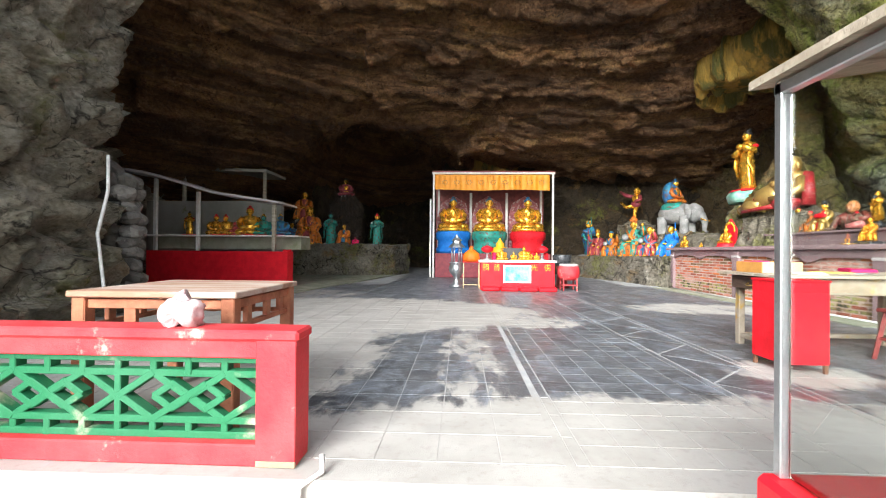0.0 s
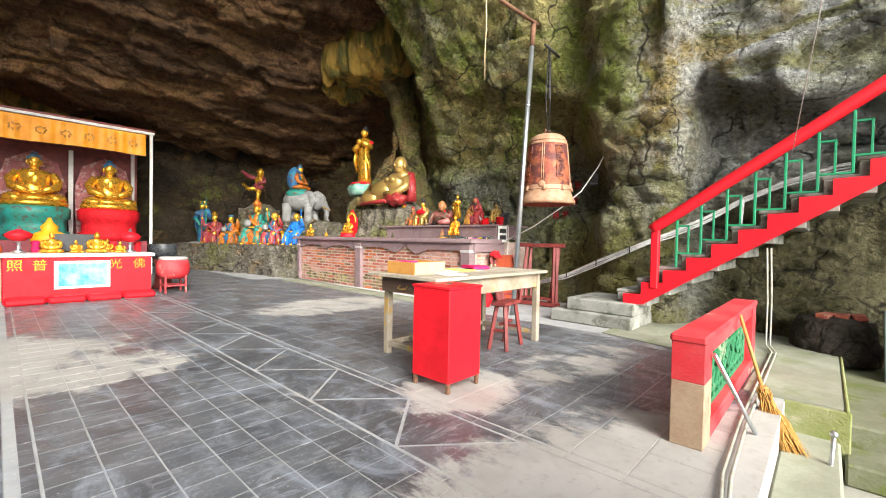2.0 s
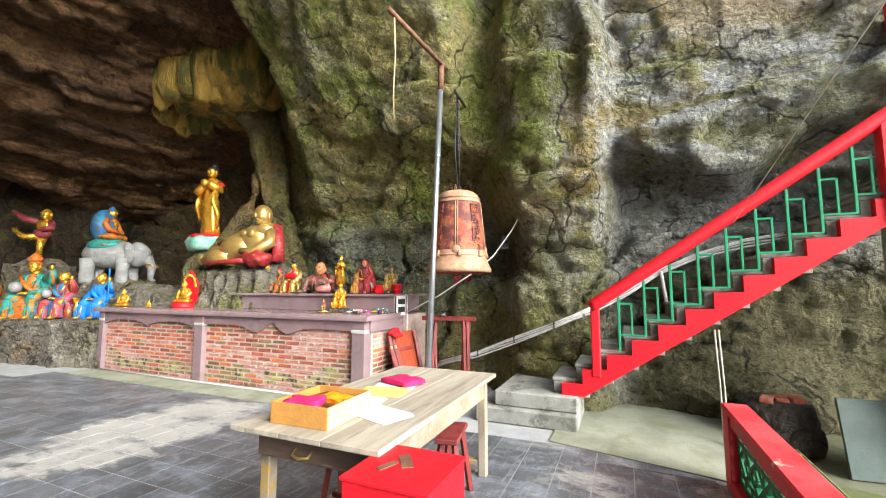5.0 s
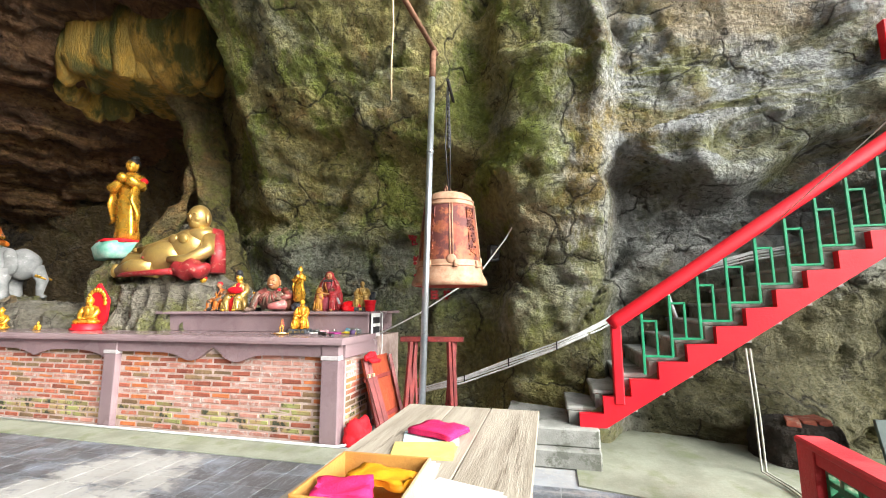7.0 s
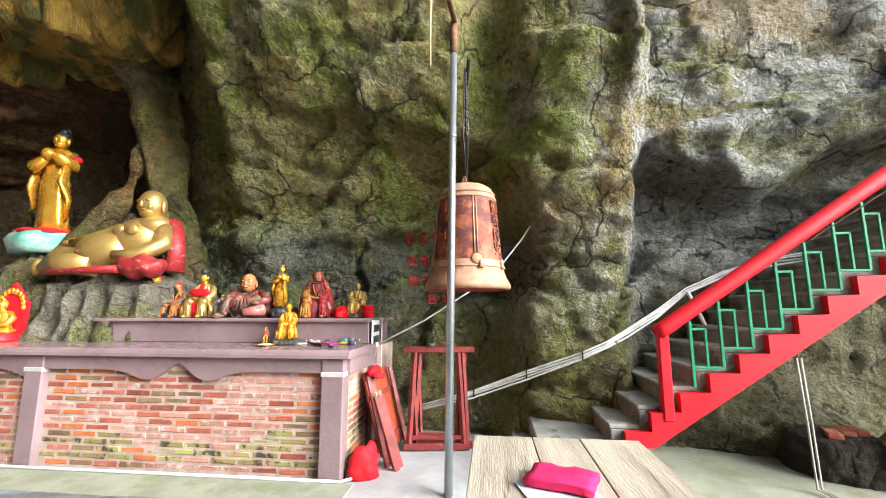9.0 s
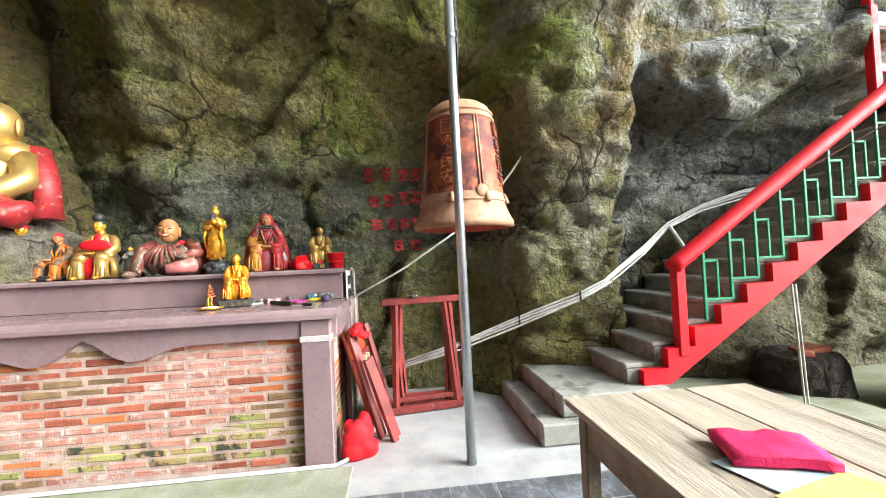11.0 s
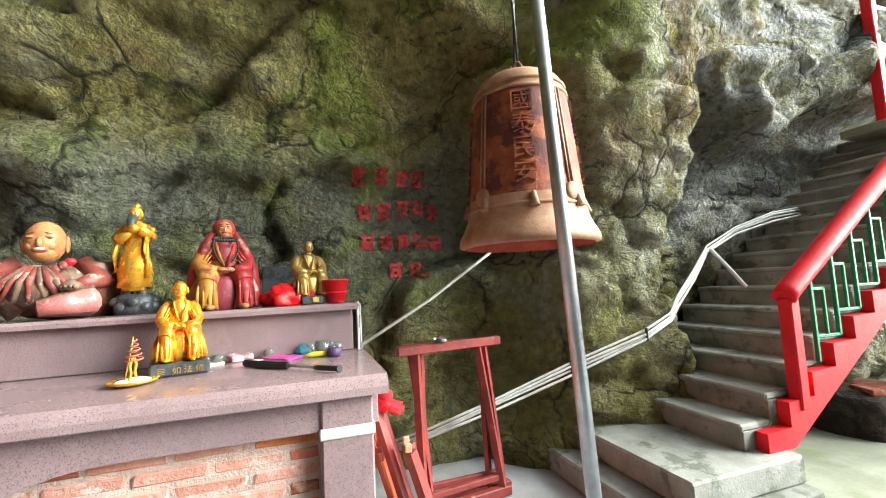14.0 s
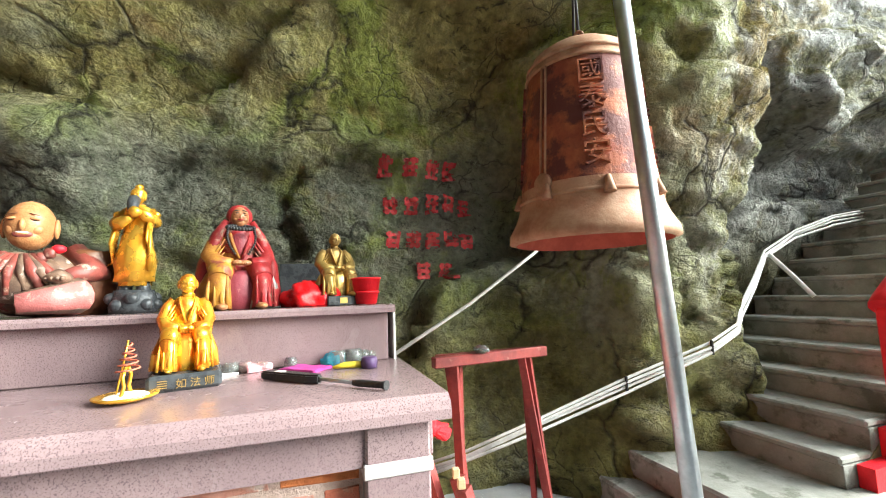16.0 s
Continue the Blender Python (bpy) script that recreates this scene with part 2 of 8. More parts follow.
def dust_mask(n, l):
    """Pale trodden dust over the floor: one patch along the left aisle, one inside the entrance, streaks elsewhere."""
    geo = n.new("ShaderNodeNewGeometry")
    xyz = n.new("ShaderNodeSeparateXYZ")
    l.new(geo.outputs["Position"], xyz.inputs[0])
    wob = noise_fac(n, l, 1.6, 9, 0.0, 1.0, rough=0.7)
    drag = noise_fac(n, l, 2.2, 9, 0.15, 0.85, (1.6, 0.7, 1), 0.72, 0.6)

    def ramp(v, a, b):
        r = n.new("ShaderNodeMapRange")
        r.interpolation_type = "SMOOTHSTEP"
        r.inputs["From Min"].default_value, r.inputs["From Max"].default_value = a, b
        l.new(v, r.inputs["Value"])
        return r.outputs["Result"]

    def blob(cx, cy, rx, ry):
        dx = mathn(n, l, "DIVIDE", mathn(n, l, "SUBTRACT", xyz.outputs[0], cx), rx)
        dy = mathn(n, l, "DIVIDE", mathn(n, l, "SUBTRACT", xyz.outputs[1], cy), ry)
        d = mathn(n, l, "ADD", mathn(n, l, "POWER", mathn(n, l, "ABSOLUTE", dx), 2), mathn(n, l, "POWER", mathn(n, l, "ABSOLUTE", dy), 2))
        return ramp(mathn(n, l, "SQRT", d), 1.3, 0.7)

    tot = None
    for b, k in ((blob(-2.2, 6.7, 3.3, 1.8), 1.4), (blob(-2.6, 4.0, 1.75, 2.5), 1.4), (blob(1.2, 1.6, 2.8, 1.2), 1.5), (blob(4.3, 7.6, 1.25, 0.75), 0.8),
                 (blob(2.85, 3.6, 0.5, 0.45), 0.85), (blob(2.4, 2.5, 0.9, 0.5), 0.6), (blob(4.2, 3.3, 0.9, 0.4), 0.55), (blob(6.2, 3.0, 1.6, 1.4), 0.3),
                 (blob(0.1, 3.6, 0.3, 1.5), 0.5), (blob(1.0, 5.9, 0.7, 0.5), 0.8), (blob(-3.6, 9.2, 1.4, 1.2), 0.5)):
        s = mathn(n, l, "MULTIPLY", b, k)
        tot = s if tot is None else mathn(n, l, "MAXIMUM", tot, s)
    tot = mathn(n, l, "ADD", tot, mathn(n, l, "MULTIPLY", mathn(n, l, "SUBTRACT", drag, 0.5), 1.25))
    tot = mathn(n, l, "ADD", tot, mathn(n, l, "MULTIPLY", mathn(n, l, "SUBTRACT", wob, 0.5), 0.7))
    foot = noise_fac(n, l, 7.5, 8, 0.2, 0.8, (1.3, 0.8, 1), 0.7, 0.8)
    tot = mathn(n, l, "ADD", tot, mathn(n, l, "MULTIPLY", mathn(n, l, "SUBTRACT", foot, 0.5), 0.55))
    return ramp(tot, 0.28, 0.76)


def floor_mat(name, a, b, rough, vary):
    m, n, l, p = nodes_of(name)
    f = noise_fac(n, l, 3.0, 9, 0.3, 0.7)
    sc = noise_fac(n, l, 26.0, 8, 0.55, 0.72, rough=0.75)
    fine = noise_fac(n, l, 120.0, 3, 0.2, 0.8)
    c = mixc(n, l, f, a, b)
    if vary:
        info = n.new("ShaderNodeObjectInfo")
        isl = n.new("ShaderNodeNewGeometry")
        hsv = n.new("ShaderNodeHueSaturation")
        rnd = mathn(n, l, "FRACT", mathn(n, l, "ADD", info.outputs["Random"], isl.outputs["Random Per Island"]))
        l.new(mathn(n, l, "ADD", 1 - vary / 2, mathn(n, l, "MULTIPLY", rnd, vary)), hsv.inputs["Value"])
        l.new(c, hsv.inputs["Color"])
        c = hsv.outputs["Color"]
    smear = noise_fac(n, l, 2.6, 10, 0.47, 0.68, (1.5, 0.8, 1), 0.74, 0.9)
    streak = noise_fac(n, l, 7.0, 10, 0.5, 0.62, (0.6, 1.9, 1), 0.78, 1.2)
    fleck = noise_fac(n, l, 42.0, 6, 0.62, 0.68, rough=0.7)
    c = mixc(n, l, mathn(n, l, "MULTIPLY", smear, 0.62), c, (0.28, 0.32, 0.38))
    c = mixc(n, l, mathn(n, l, "MULTIPLY", streak, 0.45), c, (0.34, 0.37, 0.4))
    c = mixc(n, l, mathn(n, l, "MULTIPLY", sc, 0.5), c, (0.3, 0.33, 0.36))
    c = mixc(n, l, mathn(n, l, "MULTIPLY", fleck, 0.7), c, (0.55, 0.56, 0.56))
    d = dust_mask(n, l)
    dc = mixc(n, l, noise_fac(n, l, 2.0, 8, 0.3, 0.7), (0.42, 0.41, 0.385), (0.33, 0.32, 0.295))
    dc = mixc(n, l, mathn(n, l, "MULTIPLY", noise_fac(n, l, 18, 8, 0.5, 0.75), 0.5), dc, (0.27, 0.25, 0.22))
    c = mixc(n, l, mathn(n, l, "MULTIPLY", d, 1.0), c, dc)
    l.new(c, p.inputs["Base Color"])
    ro = mathn(n, l, "ADD", rough, mathn(n, l, "MULTIPLY", mathn(n, l, "MAXIMUM", d, mathn(n, l, "MULTIPLY", f, 0.4)), 0.5))
    l.new(ro, p.inputs["Roughness"])
    add_bump(n, l, p, [(sc, 0.4), (fine, 0.4), (d, 0.5)], 0.3, 0.004)
    return m


TILE = floor_mat("slate_tile", (0.062, 0.067, 0.076), (0.115, 0.122, 0.13), 0.3, 0.5)
JOINT = floor_mat("tile_joint", (0.4, 0.405, 0.4), (0.29, 0.295, 0.29), 0.75, 0)
CONCRETE = surf("concrete", (0.31, 0.325, 0.25), (0.23, 0.24, 0.18), 0.85, scale=2.2, wear=(0.2, 0.22, 0.13), wlo=0.52, whi=0.68, wscale=2.5, bump=0.4, bscale=45)
STAIR = surf("stair_concrete", (0.33, 0.33, 0.3), (0.22, 0.225, 0.2), 0.8, scale=3.5, wear=(0.13, 0.135, 0.11), wlo=0.52, whi=0.62, wscale=4, bump=0.35, bscale=60)
MOSSY = surf("mossy_concrete", (0.17, 0.175, 0.12), (0.12, 0.13, 0.075), 0.9, scale=2.6, wear=(0.1, 0.12, 0.035), wlo=0.5, whi=0.65, wscale=4, bump=0.5, bscale=40)
MOSS_GREEN = surf("moss_grown_concrete", (0.16, 0.19, 0.05), (0.25, 0.26, 0.13), 0.95, scale=4, wear=(0.36, 0.34, 0.26), wlo=0.6, whi=0.7, wscale=5, bump=0.6, bscale=50)
PLASTER = surf("bare_stained_plaster", (0.4, 0.31, 0.21), (0.33, 0.22, 0.15), 0.9, scale=4, wear=(0.46, 0.06, 0.06), wlo=0.6, whi=0.66, wscale=6, bump=0.4, bscale=50)
RED = surf("red_paint", (0.72, 0.012, 0.024), (0.6, 0.009, 0.018), 0.5, wear=(0.42, 0.3, 0.28), wlo=0.7, whi=0.78, wscale=5, bump=0.15, bscale=50, rvar=0.2)
RED_OLD = surf("red_paint_faded", (0.56, 0.025, 0.035), (0.55, 0.07, 0.075), 0.65, scale=2.5, wear=(0.45, 0.4, 0.33), wlo=0.6, whi=0.7, wscale=4, bump=0.3, bscale=45)
GREEN = surf("green_paint", (0.02, 0.26, 0.12), (0.015, 0.19, 0.09), 0.45, wear=(0.3, 0.32, 0.22), wlo=0.7, whi=0.78, wscale=8, bump=0.15)
GREEN_OLD = surf("green_paint_faded", (0.012, 0.15, 0.06), (0.03, 0.17, 0.08), 0.6, scale=3, wear=(0.42, 0.42, 0.3), wlo=0.55, whi=0.66, wscale=1.6, bump=0.3)
GRANITE = surf("pink_granite", (0.29, 0.21, 0.215), (0.22, 0.155, 0.162), 0.22, scale=1.5, wear=(0.13, 0.09, 0.095), wlo=0.5, whi=0.62, wscale=190, bump=0.03, bscale=150)
GRANITE_PALE = surf("pale_granite", (0.5, 0.48, 0.47), (0.42, 0.38, 0.38), 0.4, scale=60, bump=0.03)
MORTAR = surf("mortar", (0.52, 0.4, 0.35), (0.4, 0.29, 0.25), 0.95, scale=8, bump=0.6, bscale=90)
WOOD_OLD = surf("weathered_wood", (0.44, 0.39, 0.31), (0.3, 0.26, 0.2), 0.7, scale=4, wear=(0.14, 0.11, 0.08), wlo=0.55, whi=0.7, wscale=6, bump=0.4, bscale=40, stretch=(0.25, 3, 3))
WOOD_DARK = surf("dark_brown_wood", (0.13, 0.085, 0.06), (0.09, 0.06, 0.045), 0.65, scale=5, wear=(0.25, 0.2, 0.15), wlo=0.6, whi=0.7, stretch=(3, 0.4, 3))
WOOD_PAINT = surf("peeling_painted_wood", (0.38, 0.33, 0.26), (0.24, 0.2, 0.14), 0.7, scale=4, wear=(0.42, 0.27, 0.08), wlo=0.56, whi=0.64, wscale=3, bump=0.4, bscale=50)
WOOD_RED = surf("dark_red_wood", (0.25, 0.045, 0.04), (0.15, 0.03, 0.028), 0.45, scale=6, wear=(0.28, 0.13, 0.1), wlo=0.63, whi=0.72, wscale=9, bump=0.25, bscale=50)
WOOD_PANEL = surf("orange_brown_panel", (0.36, 0.07, 0.03), (0.28, 0.05, 0.025), 0.45, scale=5, stretch=(3, 3, 0.4))
WOOD_YEL = surf("yellow_plywood", (0.5, 0.25, 0.06), (0.4, 0.19, 0.05), 0.6, scale=5)
WOOD_PALE = surf("pale_wood", (0.55, 0.42, 0.24), (0.45, 0.34, 0.2), 0.6, scale=8)
STEEL = surf("galvanised_steel", (0.5, 0.53, 0.55), (0.4, 0.43, 0.45), 0.35, 0.85, scale=8, wear=(0.35, 0.36, 0.36), bump=0.05)
RUST = surf("rusty_steel", (0.25, 0.13, 0.08), (0.16, 0.08, 0.05), 0.8, 0.3, scale=14, bump=0.3)
IRON = surf("dark_iron", (0.04, 0.04, 0.042), (0.06, 0.055, 0.05), 0.5, 0.6, scale=14)
GOLD = surf("gold_paint", (0.86, 0.5, 0.07), (0.75, 0.38, 0.04), 0.27, 0.7, scale=9, bump=0.12, bscale=40, rvar=0.12)
GOLD_OLD = surf("dull_gold_paint", (0.5, 0.34, 0.1), (0.38, 0.25, 0.09), 0.35, 0.6, scale=5, wear=(0.3, 0.2, 0.1), bump=0.15)
WHITE = surf("white_paint", (0.75, 0.74, 0.71), (0.62, 0.61, 0.58), 0.5, scale=6)
PLASTIC_W = surf("white_plastic_pipe", (0.78, 0.78, 0.76), (0.6, 0.6, 0.58), 0.4, scale=10)
BLACK = surf("black_plastic", (0.02, 0.02, 0.022), (0.03, 0.03, 0.03), 0.35, scale=10)
BLACK_ST = surf("black_stone", (0.03, 0.033, 0.036), (0.05, 0.055, 0.06), 0.3, scale=20, bump=0.3)
CLOTH_RED = surf("red_cloth", (0.7, 0.01, 0.02), (0.5, 0.008, 0.015), 0.7, scale=12, bump=0.4, bscale=120)
CLOTH_PINK = surf("magenta_cloth", (0.75, 0.02, 0.13), (0.6, 0.015, 0.1), 0.75, scale=12, bump=0.4, bscale=120)
PAPER = surf("white_paper", (0.78, 0.77, 0.72), (0.7, 0.68, 0.64), 0.7, scale=12, bump=0.05)
PAPER_Y = surf("yellow_paper", (0.75, 0.6, 0.18), (0.7, 0.52, 0.15), 0.7, scale=12, bump=0.05)
BLUE = surf("blue_cloth", (0.015, 0.2, 0.62), (0.012, 0.14, 0.5), 0.6, scale=8, bump=0.2)
BLUE_D = surf("dark_blue_paint", (0.03, 0.1, 0.28), (0.03, 0.2, 0.3), 0.45, scale=8, wear=(0.1, 0.075, 0.05), wlo=0.5, whi=0.62, wscale=9)
TEAL = surf("teal_paint", (0.02, 0.3, 0.26), (0.03, 0.22, 0.16), 0.45, scale=7, wear=(0.1, 0.075, 0.05), wlo=0.5, whi=0.62, wscale=9)
ORANGE = surf("orange_paint", (0.62, 0.2, 0.02), (0.5, 0.12, 0.02), 0.5, scale=8, wear=(0.1, 0.075, 0.05), wlo=0.5, whi=0.62, wscale=9)
ORANGE_CL = surf("orange_satin", (0.8, 0.33, 0.015), (0.68, 0.25, 0.01), 0.5, scale=4, bump=0.2, bscale=120)
MAROON = surf("maroon_paint", (0.28, 0.05, 0.06), (0.2, 0.035, 0.05), 0.45, scale=7, wear=(0.4, 0.2, 0.16), wlo=0.64, whi=0.72)
PINK = surf("pink_paint", (0.42, 0.055, 0.06), (0.33, 0.04, 0.045), 0.5, scale=9, wear=(0.34, 0.2, 0.16), wlo=0.55, whi=0.62)
ROBE_RED = surf("worn_dark_red_robe", (0.3, 0.022, 0.025), (0.2, 0.016, 0.018), 0.45, scale=10, wear=(0.3, 0.17, 0.12), wlo=0.56, whi=0.66, wscale=16)
ROBE_OCHRE = surf("worn_ochre_robe", (0.42, 0.22, 0.035), (0.28, 0.11, 0.025), 0.45, scale=12, wear=(0.22, 0.06, 0.04), wlo=0.56, whi=0.64, wscale=14)
AGED_RED = surf("aged_red_brown", (0.22, 0.05, 0.04), (0.12, 0.04, 0.032), 0.4, scale=14, wear=(0.36, 0.24, 0.18), wlo=0.56, whi=0.64, wscale=18)
BASKET = surf("brown_lacquer_basket", (0.14, 0.055, 0.025), (0.09, 0.035, 0.018), 0.35, scale=14)
SKIN_O = surf("orange_brown_skin", (0.42, 0.2, 0.085), (0.33, 0.14, 0.055), 0.3, scale=10, wear=(0.22, 0.12, 0.07), wlo=0.62, whi=0.72, wscale=12)
SKIN_PINK = surf("worn_pink_robe", (0.5, 0.17, 0.16), (0.4, 0.12, 0.11), 0.4, scale=12, wear=(0.4, 0.32, 0.26), wlo=0.55, whi=0.63, wscale=16)
GOLD_OR = surf("orange_gilding", (0.75, 0.27, 0.03), (0.6, 0.18, 0.02), 0.25, 0.6, scale=14)
SKIN = surf("brown_skin_paint", (0.36, 0.17, 0.075), (0.28, 0.12, 0.055), 0.35, scale=9, bump=0.1)
SKIN_W = surf("aged_brown_paint", (0.2, 0.125, 0.085), (0.1, 0.065, 0.05), 0.35, scale=16, wear=(0.4, 0.32, 0.26), wlo=0.57, whi=0.65, wscale=17)
STONE_EL = surf("painted_grey_stone", (0.3, 0.3, 0.29), (0.2, 0.205, 0.2), 0.6, scale=6, wear=(0.4, 0.4, 0.38), bump=0.3, bscale=30)
SLATE_BOARD = surf("green_grey_board", (0.085, 0.115, 0.105), (0.07, 0.095, 0.09), 0.6, scale=3, bump=0.1)
STRAW = surf("broom_straw", (0.55, 0.3, 0.08), (0.4, 0.2, 0.05), 0.8, scale=30)
BAMBOO = surf("bamboo", (0.5, 0.27, 0.09), (0.42, 0.2, 0.06), 0.5, scale=12)
POSTER = surf("blue_landscape_print", (0.05, 0.3, 0.5), (0.3, 0.62, 0.7), 0.35, scale=6, bump=0.0)
HALO = surf("pink_halo_relief", (0.4, 0.12, 0.11), (0.28, 0.09, 0.1), 0.6, scale=9, wear=(0.45, 0.3, 0.28), wlo=0.5, whi=0.6, wscale=10, bump=0.5, bscale=25)
BRICK = surf("red_brick", (0.42, 0.13, 0.075), (0.3, 0.085, 0.055), 0.85, scale=9, wear=(0.38, 0.22, 0.16), wlo=0.56, whi=0.68, wscale=8, bump=0.5, bscale=70, vary=0.7)
BRICK_MOSS = surf("mossy_brick", (0.27, 0.3, 0.1), (0.34, 0.2, 0.11), 0.9, scale=4, wear=(0.045, 0.05, 0.03), wlo=0.5, whi=0.6, wscale=8, bump=0.5, bscale=60, vary=0.5)
BELL = surf("rust_orange_bell_iron", (0.34, 0.115, 0.05), (0.22, 0.055, 0.035), 0.6, 0.15, scale=7, wear=(0.1, 0.032, 0.028), wlo=0.44, whi=0.56, wscale=6, bump=0.3, bscale=60)
BELL_PALE = surf("pale_bell_band", (0.4, 0.25, 0.16), (0.3, 0.155, 0.09), 0.6, 0.05, scale=8, wear=(0.3, 0.14, 0.08), wlo=0.66, whi=0.74, bump=0.2)
BELL_IN = surf("red_bell_lining", (0.45, 0.1, 0.06), (0.35, 0.07, 0.045), 0.7, scale=8)
DRYSTONE = surf("grey_field_stone", (0.2, 0.19, 0.17), (0.12, 0.115, 0.105), 0.85, scale=7, wear=(0.3, 0.29, 0.26), bump=0.7, bscale=25, bdist=0.01, vary=0.6)
GROUND = surf("outdoor_concrete", (0.34, 0.33, 0.29), (0.24, 0.24, 0.2), 0.9, scale=0.8, wear=(0.2, 0.22, 0.12), wscale=1.5, bump=0.4)

GLASS, gn, gl, gp = nodes_of("clear_glass")
gp.inputs["Transmission Weight"].default_value, gp.inputs["Roughness"].default_value = 1.0, 0.02
gp.inputs["Base Color"].default_value, gp.inputs["IOR"].default_value = (0.9, 0.95, 0.92, 1), 1.45
JARGLASS, gn, gl, gp = nodes_of("greenish_jar_glass")
gp.inputs["Transmission Weight"].default_value, gp.inputs["Roughness"].default_value = 0.9, 0.08
gp.inputs["Base Color"].default_value = (0.7, 0.78, 0.74, 1)

# ---- builders ----


class Mesh:
    """A bmesh with shaped pieces; m is the material slot of each piece."""

    def __init__(self):
        self.bm = bmesh.new()

    def _done(self, geom, m, smooth, mat4=None):
        vs = [g for g in geom if isinstance(g, bmesh.types.BMVert)]
        if mat4 is not None:
            bmesh.ops.transform(self.bm, matrix=mat4, verts=vs)
        for f in {f for v in vs for f in v.link_faces}:
            f.material_index, f.smooth = m, smooth
        return vs

    def box(self, c, s, m=0, bevel=0.006, rot=(0, 0, 0)):
        r = bmesh.ops.create_cube(self.bm, size=1)["verts"]
        bmesh.ops.scale(self.bm, vec=s, verts=r)
        if bevel:
            es = list({e for v in r for e in v.link_edges})
            out = bmesh.ops.bevel(self.bm, geom=es, offset=min(bevel, 0.45 * min(s)), segments=1, affect="EDGES")
            r = list({v for f in out["faces"] for v in f.verts})
        return self._done(r, m, False, pose(*c, *rot))

    def ell(self, c, r, m=0, rot=(0, 0, 0), u=16, v=10):
        g = bmesh.ops.create_uvsphere(self.bm, u_segments=u, v_segments=v, radius=1)["verts"]
        bmesh.ops.scale(self.bm, vec=r, verts=g)
        return self._done(g, m, True, pose(*c, *rot))

    def tube(self, pts, r, m=0, n=8, caps=True, smooth=True, flat=1.0):
        pts = [Vector(p) for p in pts]
        rs = r if isinstance(r, (list, tuple)) else [r] * len(pts)
        rings, up = [], None
        for i, p in enumerate(pts):
            d = (pts[min(i + 1, len(pts) - 1)] - pts[max(i - 1, 0)]).normalized()
            if up is None:
                up = Vector((0, 0, 1)) if abs(d.z) < 0.9 else Vector((1, 0, 0))
            a = d.cross(up).normalized()
            b = a.cross(d).normalized()
            up = b
            rings.append([self.bm.verts.new(p + (a * math.cos(t) + b * math.sin(t) * flat) * rs[i]) for t in [2 * math.pi * k / n for k in range(n)]])
        for q, w in zip(rings, rings[1:]):
            for k in range(n):
                f = self.bm.faces.new((q[k], q[(k + 1) % n], w[(k + 1) % n], w[k]))
                f.material_index, f.smooth = m, smooth
        if caps:
            for ring in (rings[0][::-1], rings[-1]):
                f = self.bm.faces.new(ring)
                f.material_index = m
        return [v for q in rings for v in q]

    def lathe(self, prof, m=0, n=24, c=(0, 0, 0), sx=1, sy=1, smooth=True, fold=None, slots=None, caps=(True, True)):
        """prof: (radius, z) rows. fold(angle, z) scales the radius."""
        rings = []
        for r, z in prof:
            rings.append([self.bm.verts.new((c[0] + sx * r * (fold(a, z) if fold else 1) * math.cos(a), c[1] + sy * r * (fold(a, z) if fold else 1) * math.sin(a), c[2] + z))
                          for a in [2 * math.pi * k / n for k in range(n)]])
        for i, (q, w) in enumerate(zip(rings, rings[1:])):
            for k in range(n):
                f = self.bm.faces.new((q[k], q[(k + 1) % n], w[(k + 1) % n], w[k]))
                f.material_index, f.smooth = (slots[i] if slots else m), smooth
        for ring, i, cap in ((rings[0][::-1], 0, caps[0]), (rings[-1], -1, caps[1])):
            if not cap:
                continue
            f = self.bm.faces.new(ring)
            f.material_index = slots[i] if slots else m
        return [v for q in rings for v in q]

    def prism(self, poly, axis, lo, hi, m=0):
        """A polygon drawn in the plane across axis (0 x, 1 y, 2 z), drawn out from lo to hi."""
        def at(p, w):
            q = list(p)
            q.insert(axis, w)
            return self.bm.verts.new(q)
        a, b = [at(p, lo) for p in poly], [at(p, hi) for p in poly]
        k = len(poly)
        fs = [self.bm.faces.new(a), self.bm.faces.new(b[::-1])]
        fs += [self.bm.faces.new((a[(i + 1) % k], a[i], b[i], b[(i + 1) % k])) for i in range(k)]
        for f in fs:
            f.material_index = m
        return a + b

    def rough(self, amp, freq, verts=None):
        self.bm.normal_update()
        for v in verts or self.bm.verts:
            v.co += v.normal * amp * noise.noise(v.co * freq)

    def data(self, name, mats):
        bmesh.ops.recalc_face_normals(self.bm, faces=self.bm.faces)
        me = bpy.data.meshes.new(name)
        self.bm.to_mesh(me)
        self.bm.free()
        for x in mats if isinstance(mats, (list, tuple)) else [mats]:
            me.materials.append(x)
        return me


def thing(name, label, category, at=None, group="", kind="", mesh=None, mats=None):
    """A top-level thing: an Empty at its base, or one mesh."""
    ob = new(name, mesh.data(name, mats) if mesh else None)
    if at is not None:
        ob.matrix_world = at
    return tagged(ob, label, category, group, kind)


def part(name, mesh, mats, parent, label="", kind=""):
    ob = new(name, mesh.data(name, mats))
    ob.parent = parent
    return tagged(ob, label, kind=kind)


def piece(name, me, parent, at):
    ob = new(name, me)
    ob.parent = parent
    ob.matrix_local = at
    return ob


def structure(name, mesh, mats, label):
    return thing(name, label, "", kind="structure", mesh=mesh, mats=mats)


def sstep(a, b, x):
    t = max(0.0, min(1.0, (x - a) / (b - a)))
    return t * t * (3 - 2 * t)


def gauss(d, w):
    return math.exp(-(d / w) ** 2)


